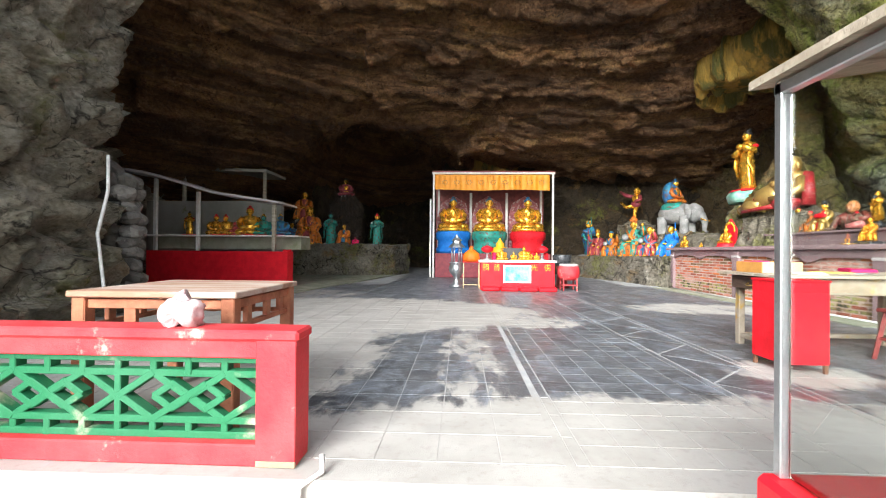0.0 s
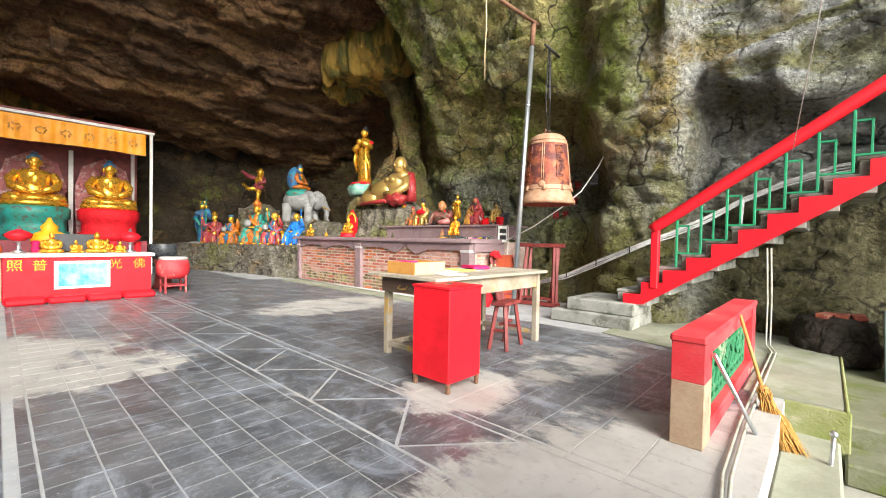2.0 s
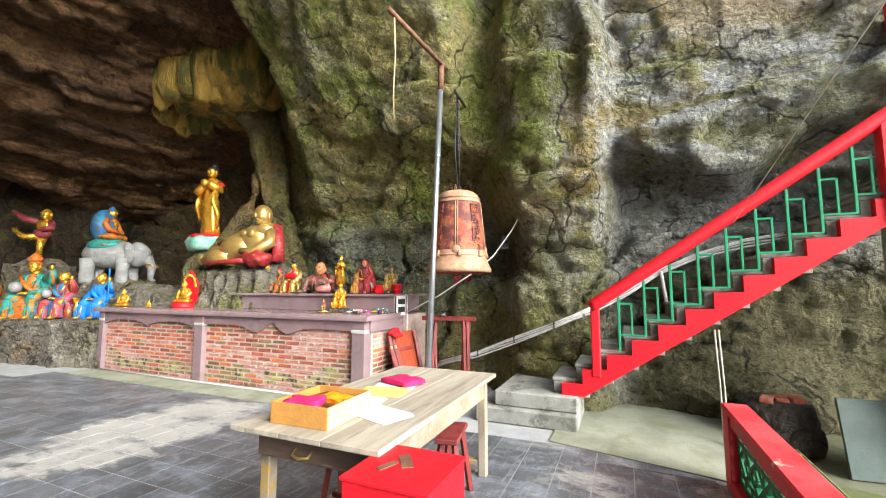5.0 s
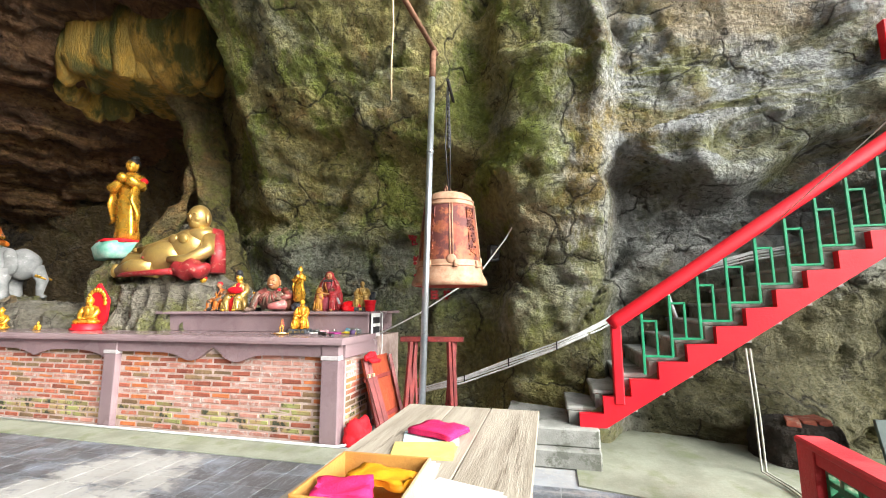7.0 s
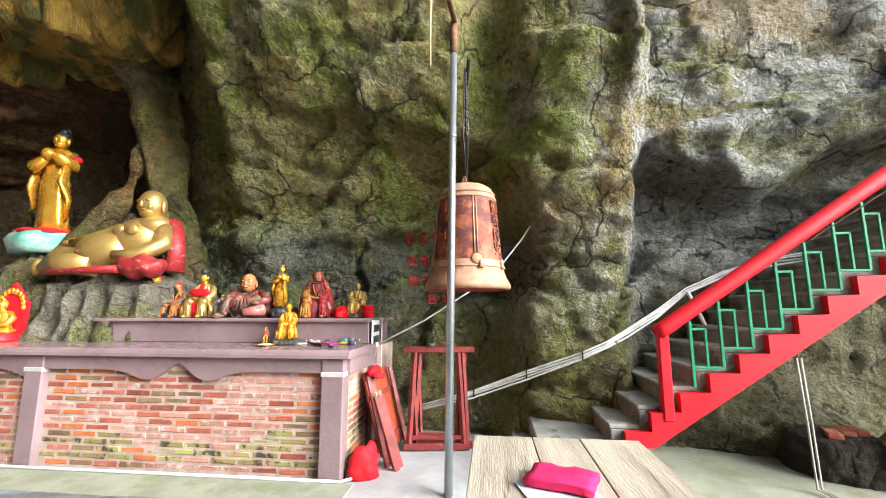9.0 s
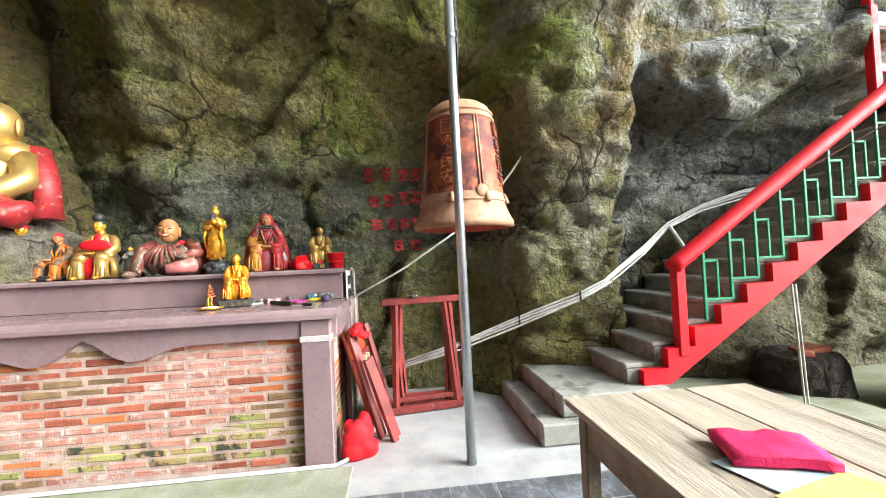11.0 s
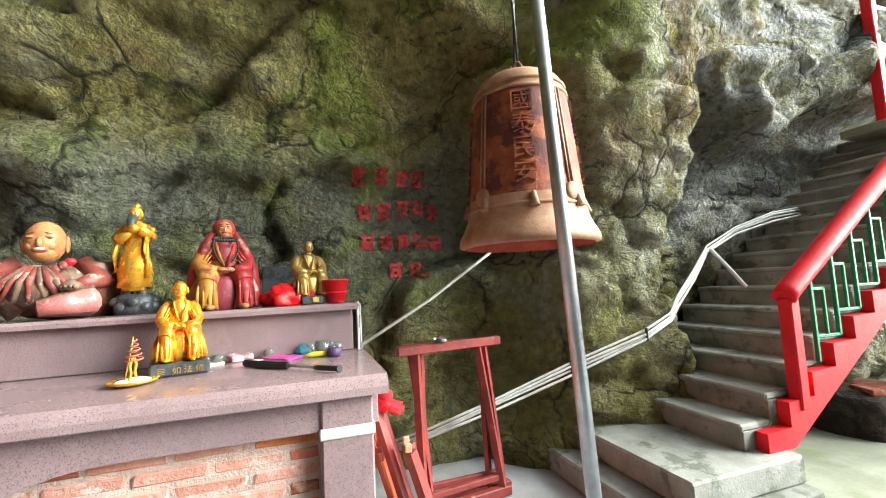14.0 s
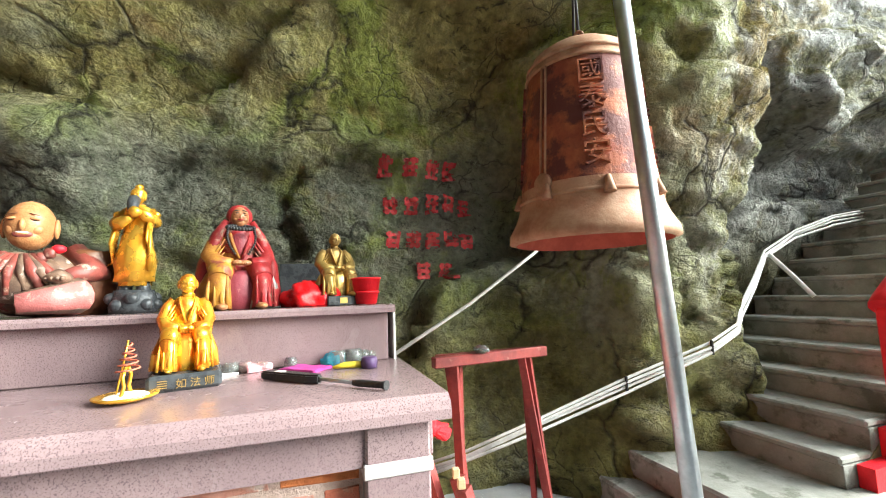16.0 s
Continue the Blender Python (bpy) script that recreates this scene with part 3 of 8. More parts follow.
def sheet(fn, u0, u1, nu, v0, v1, nv):
    """A grid of points fn(u, v) as a mesh."""
    verts = [fn(u0 + (u1 - u0) * i / nu, v0 + (v1 - v0) * j / nv) for i in range(nu + 1) for j in range(nv + 1)]
    faces = [(i * (nv + 1) + j, (i + 1) * (nv + 1) + j, (i + 1) * (nv + 1) + j + 1, i * (nv + 1) + j + 1) for i in range(nu) for j in range(nv)]
    me = bpy.data.meshes.new("sheet")
    me.from_pydata(verts, [], faces)
    me.shade_smooth()
    return me


def facet(v):
    """Tilted planes, one to a cell, with sharp breaks between them."""
    d, pts = noise.voronoi(v)
    c = pts[0]
    k = noise.cell_vector(c * 7.3 + Vector((0.37, 0.11, 0.73)))
    edge = min(1.0, (d[1] - d[0]) / 0.12)
    return (v - c).dot(k) * 1.1 + 0.5 * k.x + 0.28 * edge


def crag(p, amp, f, small=0.22):
    """Broken rock relief: tilted facets at two sizes, ridges and grain."""
    v = Vector(p)
    w = v * f + 0.55 * Vector((noise.noise(v * f * 0.9 + Vector((9, 2, 5))), noise.noise(v * f * 0.9 + Vector((1, 7, 3))), noise.noise(v * f * 0.9)))
    r = noise.ridged_multi_fractal(v * f * 1.6, 0.9, 2.1, 4, 1.0, 2.0) - 1.0
    g = noise.fractal(v * f * 5, 0.9, 2.0, 4)
    return amp * (0.62 * facet(w) + small * facet(w * 2.7) + 0.2 * r + 0.2 * g)

# ---- cave shell ----


def wall_x(y, z):
    """The rock face beside the stairs and altar: where it stands at y, z."""
    yw = y + 0.14 * noise.noise(Vector((3.1, y * 0.7, z * 0.9)))
    zw = z + 0.16 * noise.noise(Vector((7.7, y * 0.9, z * 0.5)))
    x = 7.98 - 0.4 * sstep(4.6, 2.6, y) + 1.5 * sstep(8.5, 11.5, y) + 0.3 * sstep(-0.5, -4.0, y)
    # leaning slab above the altar, with a sharp far edge and a broken lower lip
    slab = sstep(4.3, 5.0, yw) * (1 - 0.75 * sstep(8.15, 8.75, yw))
    x -= slab * (0.66 * max(0.0, z - 2.9) + 0.16 * sstep(2.45, 2.6, zw + 0.12 * (y - 6.4)))
    x -= 0.35 * max(0.0, z - 5.2) ** 1.2 * sstep(5.0, 7.5, y)
    x -= 0.2 * sstep(3.75, 3.9, zw - 0.2 * (y - 6.0)) * sstep(4.2, 5.0, yw) * sstep(8.0, 7.2, yw)
    # buttress behind the bell
    front = 6.98 - 0.13 * (z - 1.2) - 0.12 * sstep(2.2, 3.2, z) + 0.12 * sstep(1.0, 2.0, z) * sstep(2.6, 1.6, z)
    butt = sstep(5.1, 4.1, yw) * sstep(2.85, 3.28, yw + 0.06 * math.sin(3.1 * z))
    x = x * (1 - butt) + min(x, front + 0.12 * sstep(3.6, 4.5, y)) * butt
    x += 0.62 * gauss(y - 4.52, 0.3) * gauss(z - 1.95, 0.5) * sstep(2.75, 2.4, z)
    # pale overhanging shelf beyond the buttress
    lip = 3.0 + 0.22 * math.sin(2.6 * y + 0.4) * gauss(y - 2.0, 1.5) + 0.16 * max(0.0, 1.6 - y)
    east = sstep(3.35, 2.95, yw)
    x -= east * (0.52 * sstep(lip - 0.12, lip + 0.16, zw) + 0.12 * sstep(3.55, 3.75, zw + 0.1 * y) + 0.1 * max(0.0, z - 4.4))
    x -= 0.26 * gauss(y - 2.02, 0.17) * gauss(z - 3.12, 0.3)
    x += 0.12 * gauss(zw - 2.55, 0.3) * east
    # rounded boulders at the altar's back and the foot of the wall
    x -= 0.4 * gauss(y - 8.0, 0.36) * gauss(z - 2.35, 0.36)
    x -= 0.3 * sstep(0.75, 0.0, z) * gauss(y - 4.9, 1.4) + 0.2 * sstep(1.4, 0.5, z) * gauss(y - 3.3, 0.35)
    x -= 0.55 * sstep(0.9, 0.2, z) * gauss(y - 1.6, 0.9)
    p = (x * 0.4, y * 0.72 + 0.2 * z, z * 1.25)
    return x - crag(p, 0.24, 0.75, 0.2) + 0.05 - 0.06 * noise.fractal(Vector((x, y * 2.2, z * 3.2)), 0.8, 2, 5)


wall_east = thing("wall_east", "mossy limestone cave wall with pale streaks", "", kind="structure")
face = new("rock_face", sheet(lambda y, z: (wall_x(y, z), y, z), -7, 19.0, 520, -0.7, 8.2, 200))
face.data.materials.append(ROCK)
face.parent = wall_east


def roof_z(x, y):
    z = 7.9 - 3.2 * sstep(5.0, 17.5, y) - 0.9 * ((x - 1) / 8) ** 2 + 2.6 * gauss(x + 3.8, 2.3) * gauss(y - 18.5, 3.6)
    w = z * 1.9 + 0.9 * noise.noise(Vector((x * 0.22, y * 0.22, 3))) + 0.25 * noise.noise(Vector((x * 0.8, y * 0.8, 1)))
    s = w - math.floor(w)
    z += 0.5 * (s ** 2.2 - 0.4)
    w2 = z * 5 + 0.35 * x + 1.6 * noise.noise(Vector((x * 0.35, y * 0.35, 8)))
    z += 0.17 * ((w2 - math.floor(w2)) ** 2 - 0.3)
    return z + crag((x, y, 0.3 * z), 0.32, 0.6) - 0.15 + 2.2 * sstep(7.0, 4.2, y)


ceiling = new("ceiling", sheet(lambda x, y: (x, y, roof_z(x, y)), -13, 10.5, 250, 4.2, 28.5, 310))
ceiling.data.materials.append(ROCK_CEIL)
tagged(ceiling, "brown layered limestone cave roof", kind="structure")


def back_y(x, z):
    y = 18.6 - 2.0 * sstep(5.5, 9.0, x) + 9.0 * sstep(-6.8, -5.4, x) * sstep(-0.6, -1.6, x) * sstep(7.4, 6.2, z + 0.45 * abs(x + 3.6)) + 2.0 * gauss(x + 9, 2.5)
    return y + crag((x, 3, z), 0.5, 0.6)


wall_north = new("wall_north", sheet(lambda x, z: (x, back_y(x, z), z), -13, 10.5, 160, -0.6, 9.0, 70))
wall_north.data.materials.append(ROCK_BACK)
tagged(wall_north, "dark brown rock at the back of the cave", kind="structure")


def left_x(y, z):
    x = -5.5 - 5.5 * sstep(6.3, 7.6, y) + 0.35 * sstep(2, 5, z) + 0.9 * gauss(z, 0.9) * 0.4 - 0.6 * sstep(3.5, 0, y)
    w = z * 1.15 + 0.3 * y + 0.9 * noise.noise(Vector((2, y * 0.6, z * 0.5)))
    q = w - math.floor(w)
    w2 = w * 3.3 + 0.8 * noise.noise(Vector((5, y * 1.4, z)))
    x += 0.34 * (q ** 1.6 - 0.4) - 0.3 + 0.05 * ((w2 - math.floor(w2)) ** 1.5 - 0.4)
    return x + crag((0.3, y, z), 0.5, 0.75, 0.3)


wall_west = new("wall_west", sheet(lambda y, z: (left_x(y, z), y, z), -4, 21.5, 300, -0.7, 8.2, 110))
wall_west.data.materials.append(ROCK_PILLAR)
tagged(wall_west, "grey weathered rock pillar at the cave mouth", kind="structure")


# yellow-brown hanging flowstone with a column below it
s = Mesh()
s.lathe([(0.3, 2.7), (0.9, 2.4), (1.02, 1.9), (1.0, 1.3), (1.06, 0.95), (1.1, 0.7), (0.98, 0.45), (0.7, 0.32), (0.3, 0.28)], c=(0, 0, 0), n=90, sy=1.3, sx=0.75,
        fold=lambda a, z: 1 + (0.025 * math.sin(19 * a) + 0.02 * math.sin(31 * a + 1) + 0.1 * math.sin(3 * a + 0.5)))
for k in range(22):
    a = 2 * math.pi * k / 22 + random.uniform(-0.1, 0.1)
    q = random.uniform(0.55, 0.93)
    dp = random.uniform(-0.12, 0.02) + 0.12 * max(0, math.sin(a) ** 3)
    x0, y0 = 0.75 * 1.05 * q * math.cos(a), 1.3 * 1.05 * q * math.sin(a)
    s.tube([(x0, y0, 0.9), (x0, y0, 0.5), (x0 * 0.98, y0, 0.28 - dp * 0.6), (x0 * 0.97, y0, 0.2 - dp)], [0.24, 0.24, 0.17, 0.08], n=10)
bmesh.ops.subdivide_edges(s.bm, edges=s.bm.edges[:], cuts=1, use_grid_fill=True)
s.rough(0.12, 1.7)
s.rough(0.04, 6)
st = structure("stalactite", s, FLOWSTONE, "yellow-brown hanging flowstone with dripping fringe")
st.matrix_world = pose(7.2, 10.75, 4.92) @ Matrix.Diagonal((1.1, 1.08, 1.25, 1))
s = Mesh()
s.tube([(7.55, 10.2, 5.7), (7.6, 9.95, 5.0), (7.65, 9.8, 4.3), (7.7, 9.6, 3.6), (7.75, 9.4, 2.9), (7.85, 9.15, 2.0), (8.0, 9.0, 0.8)], [0.42, 0.27, 0.22, 0.21, 0.25, 0.32, 0.5], n=20)
s.tube([(7.85, 9.75, 5.2), (7.8, 9.6, 4.4), (7.8, 9.42, 3.6), (7.85, 9.2, 2.8), (7.95, 9.1, 2.0)], [0.2, 0.13, 0.11, 0.13, 0.2], n=14)
s.tube([(7.62, 9.8, 4.0), (7.55, 10.0, 3.3), (7.45, 10.3, 2.7), (7.4, 10.6, 2.2)], [0.1, 0.14, 0.16, 0.2], n=14)
for _ in range(2):
    bmesh.ops.subdivide_edges(s.bm, edges=s.bm.edges[:], cuts=1, use_grid_fill=True)
s.rough(0.12, 1.6)
s.rough(0.07, 4)
s.rough(0.03, 11)
structure("flowstone_column", s, ROCK_COLUMN, "mossy flowstone columns down the cave wall")

# ---- ground, floors, steps ----
g = Mesh()
g.prism([(-60, -80), (60, -80), (60, 1.45), (4.4, 1.45), (4.4, 1.77), (-60, 1.77)], 2, -0.9, -0.42)
structure("ground", g, GROUND, "worn concrete ground before the cave")
FLOOR_POLY = [(-12.5, 1.77), (4.4, 1.77), (4.4, 1.45), (9.5, 1.45), (9.5, 25), (-12.5, 25)]
g = Mesh()
g.prism(FLOOR_POLY, 2, -0.6, -0.003)
structure("floor", g, JOINT, "cave temple floor of dark tiles and dusty concrete")
g = Mesh()
g.box((1.9, 1.62, -0.315), (5.0, 0.3, 0.21), 0, 0.015)
structure("entrance_step", g, CONCRETE, "concrete step at the entrance")
g = Mesh()
g.box((6.8, 0.0, -0.27), (4.5, 2.88, 0.3), 0, 0.015)
g.box((4.38, 0.0, -0.345), (0.36, 2.9, 0.15), 0, 0.015)
structure("side_platform", g, MOSSY, "mossy concrete platform with two steps")
g = Mesh()
g.prism([(4.41, 1.46), (7.4, 1.46), (7.4, 3.6), (5.6, 3.6), (5.3, 2.3), (5.22, 2.02), (4.41, 2.02)], 2, -0.004, 0.012)
structure("concrete_apron", g, CONCRETE, "pale concrete patch by the stairs")
g = Mesh()
g.box((4.388, 1.6, -0.208), (0.024, 0.36, 0.424), 0, 0.008)
g.box((5.9, 1.442, -0.05), (3.04, 0.024, 0.13), 0, 0.008)
structure("slab_edge", g, MOSS_GREEN, "moss-grown edge of the concrete slab")
g = Mesh()
g.box((5.72, 9.0, 0.004), (0.42, 6.2, 0.018), 0, 0.004)
structure("altar_kerb", g, CONCRETE, "concrete strip before the altar")
g = Mesh()
g.prism([(-4.3, 9.0), (-3.9, 8.8), (-2.6, 16.8), (-7.5, 17.2), (-4.6, 10.4)], 2, -0.004, 0.03)
structure("left_apron", g, CONCRETE, "greenish concrete strip along the side ledge")


def ledge(name, label, line, depth, top, amp, mat):
    """A rough rock shelf whose front follows line, a list of plan points."""
    def fn(u, v):
        k = min(len(line) - 2, int(u))
        a, b = Vector(line[k]), Vector(line[k + 1])
        q = a.lerp(b, u - k)
        nrm = Vector((-(b - a).y, (b - a).x)).normalized()
        out = max(0.0, v - 1.0) * depth - 0.12 * (1 - min(1, v))
        z = top * min(1.0, v) + 0.05 * max(0, v - 1)
        p = Vector((q.x + nrm.x * out, q.y + nrm.y * out, z - 0.03))
        d = 1.4 * crag(p, amp, 1.5)
        return (p.x - nrm.x * d * (1 - 0.8 * max(0, v - 1)), p.y - nrm.y * d * (1 - 0.8 * max(0, v - 1)), p.z + 0.4 * d * min(1, v))
    me = sheet(fn, 0, len(line) - 1, 40 * (len(line) - 1), 0, 2, 40)
    me.materials.append(mat)
    return tagged(new(name, me), label, kind="structure")


ledge("rock_ledge", "rough grey rock shelf under the painted statues", [(6.2, 11.9), (6.1, 12.5), (5.8, 14.2), (5.25, 16.4), (4.75, 18.6)][::-1], 3.2, 0.82, 0.2, ROCK_GREY)
ledge("rock_ledge", "rough olive rock shelf at the back of the cave", [(-8.6, 16.4), (-6.2, 16.2), (-4.2, 16.35), (-2.9, 16.7), (-2.5, 18.5)], 2.5, 1.2, 0.22, ROCK_GREY)

# ---- altar ----
altar = thing("altar", "long brick altar with pink granite pilasters and top", "altar")
ALX = 5.97


def scallop(y0, y1, zt, drop, kind):
    """The curved lower edge of a frieze between two pilasters, as plan points (y, z)."""
    pts = []
    for i in range(41):
        u = i / 40
        if kind == 1:
            bump = gauss(u - 0.5, 0.045) * 0.75
            z = zt - drop * (0.25 + 0.75 * gauss(abs(u - 0.5) - 0.11, 0.07)) + drop * bump * 0.9
        else:
            v = (u * 2) % 1.0
            z = zt - drop * (0.2 + 0.8 * abs(2 * v - 1) ** 3)
        pts.append((y0 + (y1 - y0) * u, z))
    return pts


def frieze(y0, y1, kind):
    b = Mesh()
    top, low = 1.07, scallop(y0, y1, 0.97, 0.12, kind)
    b.prism([(y0, top), *low, (y1, top)], 0, ALX - 0.005, ALX + 0.06)
    part("frieze", b, GRANITE, altar, "scalloped pink granite frieze")


frieze(6.24, 9.14, 1)
frieze(9.34, 11.85, 2)
for y0, y1 in ((6.03, 6.24), (9.14, 9.34), (11.85, 11.98)):
    b = Mesh()
    b.box((ALX + 0.06, (y0 + y1) / 2, 0.535), (0.16, y1 - y0, 1.07), 0, 0.008)
    p = part("pilaster", b, GRANITE, altar, "polished pink granite pilaster")
    b = Mesh()
    b.box((ALX + 0.06, (y0 + y1) / 2, 0.93), (0.172, y1 - y0 + 0.012, 0.045), 0, 0.004)
    part("band", b, GRANITE_PALE, p, "pale stone band")
b = Mesh()
b.box((ALX + 0.44, 9.0, 0.53), (0.768, 5.88, 1.06), 0, 0.0)
part("core", b, MORTAR, altar, "mortar bed behind the bricks")
b = Mesh()
prof = [(-0.07, 1.075), (-0.07, 1.105), (-0.06, 1.13), (-0.035, 1.15), (0.84, 1.15), (0.84, 1.075)]
b.prism([(ALX + x, z) for x, z in prof], 1, 5.97, 12.15)
part("altar_top", b, GRANITE, altar, "polished pink granite top with rounded edge")
b = Mesh()
b.box((6.42, 6.02, 1.0), (0.75, 0.05, 0.16), 0, 0.004)
b.box((6.86, 6.02, 0.53), (0.14, 0.05, 1.06), 0, 0.004)
part("side_frame", b, GRANITE, altar)
# upper tier
tier = thing("altar_tier", "raised pink granite shelf on the altar", "shelf")
b = Mesh()
b.box((7.12, 7.69, 1.27), (0.82, 3.32, 0.235), 0, 0.004)
part("riser", b, GRANITE, tier)
b = Mesh()
b.prism([(6.66, 1.388), (6.66, 1.41), (6.675, 1.425), (7.75, 1.425), (7.75, 1.388)], 1, 6.0, 9.38)
part("slab", b, GRANITE, tier, "polished slab with rounded edge")
b = Mesh()
b.box((6.86, 5.995, 1.25), (0.28, 0.012, 0.3), 0, 0.002)
for z in (1.31, 1.19):
    b.box((6.86, 5.987, z), (0.2, 0.012, 0.08), 1, 0.002)
part("vent_panel", b, [WHITE, BLACK], tier, "white panel with two dark openings")
b = Mesh()
b.box((7.35, 7.7, 0.55), (0.75, 3.4, 1.1), 0, 0)
structure("altar_backfill", b, MORTAR, "rough fill behind the altar")

# ---- stairs ----
stairs = thing("staircase", "grey concrete staircase along the rock with red stringer", "staircase")
SX0, SX1 = 6.203, 7.5
RISE, RUN = 0.1675, 0.2525
b = Mesh()
b.box((6.75, 3.93, 0.085), (1.62, 1.12, 0.17), 0, 0.015)
part("bottom_step", b, STAIR, stairs, "wide worn bottom step")
b = Mesh()
b.box((6.83, 3.83, 0.255), (1.6, 0.92, 0.17), 0, 0.015)
part("second_step", b, STAIR, stairs, "worn second step")
for k in range(16):
    y1 = 3.66 - RUN * k
    z1 = 0.34 + RISE * (k + 1)
    b = Mesh()
    b.box(((SX0 + SX1) / 2, y1 - RUN * 0.75 - 0.02, z1 - 0.12), (SX1 - SX0 - 0.004, RUN * 1.5, 0.15), 0, 0.004)
    b.box(((SX0 + SX1) / 2, y1 - RUN * 0.7, z1 - 0.022), (SX1 - SX0, RUN * 1.4, 0.044), 0, 0.012)
    part("step", b, STAIR, stairs)
b = Mesh()
poly = [(3.54, 0.33), (3.54, 0.46)]
for k in range(15):
    y = 3.54 - RUN * k
    z = 0.46 + RISE * k
    poly += [(y - RUN + 0.03, z + 0.01), (y - RUN + 0.03, z + RISE)]
poly += [(3.54 - RUN * 15, 0.46 + RISE * 15), (3.54 - RUN * 15, 0.2 + RISE * 15), (3.3, 0.34)]
b.prism(poly, 0, 6.12, 6.2)
part("stringer", b, RED, stairs, "saw-toothed red painted stringer")
b = Mesh()
b.prism([(3.5, 0.3), (3.5 - RUN * 15, 0.22 + RISE * 15), (3.5 - RUN * 15, 0.34 + RISE * 15), (3.5, 0.42)], 0, 6.2, 7.5)
part("soffit", b, MOSSY, stairs, "stained concrete underside")
rail = thing("handrail", "red handrail with green geometric iron balusters", "railing")


def rail_z(y):
    return 1.28 + (3.17 - y) * 0.688


b = Mesh()
b.box((6.15, 3.17, 0.93), (0.09, 0.09, 0.74), 0, 0.01)
part("newel_post", b, RED, rail)
b = Mesh()
b.box((6.15, 0.66, 2.55), (0.12, 0.13, 0.9), 0, 0.01)
part("newel_post", b, RED, rail)
b = Mesh()
b.tube([(6.15, 3.21, 1.3), (6.15, 3.16, 1.345), (6.15, 0.62, rail_z(0.62) + 0.05), (6.15, 0.5, rail_z(0.5) + 0.02), (6.15, -0.9, rail_z(-0.9))], 0.075, n=10, flat=0.9)
part("rail", b, RED, rail, "thick red handrail")
for k in range(14):
    y = 2.93 - 0.2525 * k
    if 0.55 < y < 0.75:
        continue
    zb = 0.46 + RISE * ((3.54 - y) / RUN) - 0.02
    zt = rail_z(y) - 0.03
    b = Mesh()
    w = 0.026
    b.box((6.15, y, (zb + zt) / 2), (w, w, zt - zb), 0, 0.004)
    y2, ylo = y - 0.12, zb + 0.17
    zhi = zb + 0.5
    b.box((6.15, y - 0.065, zhi), (w * 0.8, 0.13, w * 0.8), 0, 0.003)
    b.box((6.15, y - 0.125, (ylo + zhi) / 2 + 0.01), (w * 0.8, w * 0.8, zhi - ylo), 0, 0.003)
    b.box((6.15, y - 0.125, ylo), (w * 0.8, 0.25, w * 0.8), 0, 0.003)
    part("baluster", b, GREEN, rail, "green iron key-pattern baluster")
# corner of a red pavilion at the head of the stairs
pav = thing("pavilion_corner", "corner of a red-painted pavilion high on the rock", "pavilion")
for y in (0.2, -0.75):
    b = Mesh()
    b.box((6.85, y, 3.75), (0.1, 0.1, 1.5), 0, 0.01)
    part("post", b, RED, pav)
for z in (3.35, 3.75, 4.35):
    b = Mesh()
    b.box((6.85, -0.28, z), (0.08, 0.86, 0.1), 0, 0.008)
    part("beam", b, RED, pav)
b = Mesh()
b.box((6.86, -0.28, 4.05), (0.03, 0.84, 0.46), 0, 0.004)
part("panel", b, WHITE, pav, "white panel")
b = Mesh()
b.box((6.95, -0.28, 3.0), (0.5, 1.2, 0.1), 0, 0.01)
part("floor_slab", b, CONCRETE, pav)
# tall red panel and concrete pier under the stair head
b = Mesh()
b.box((6.3, 0.2, 1.0), (0.5, 0.8, 2.2), 0, 0.02)
structure("stair_pier", b, CONCRETE, "concrete pier under the stair head")
panel = thing("painted_board", "tall red painted board with pale frame", "panel")
b = Mesh()
b.box((6.02, 0.28, 0.63), (0.03, 0.66, 1.4), 0, 0.004)
part("board", b, RED, panel)
b = Mesh()
b.box((6.0, 0.61, 0.63), (0.05, 0.03, 1.46), 0, 0.004)
b.box((6.0, 0.28, 1.345), (0.05, 0.7, 0.03), 0, 0.004)
part("frame", b, WOOD_OLD, panel)

# ---- balustrades ----


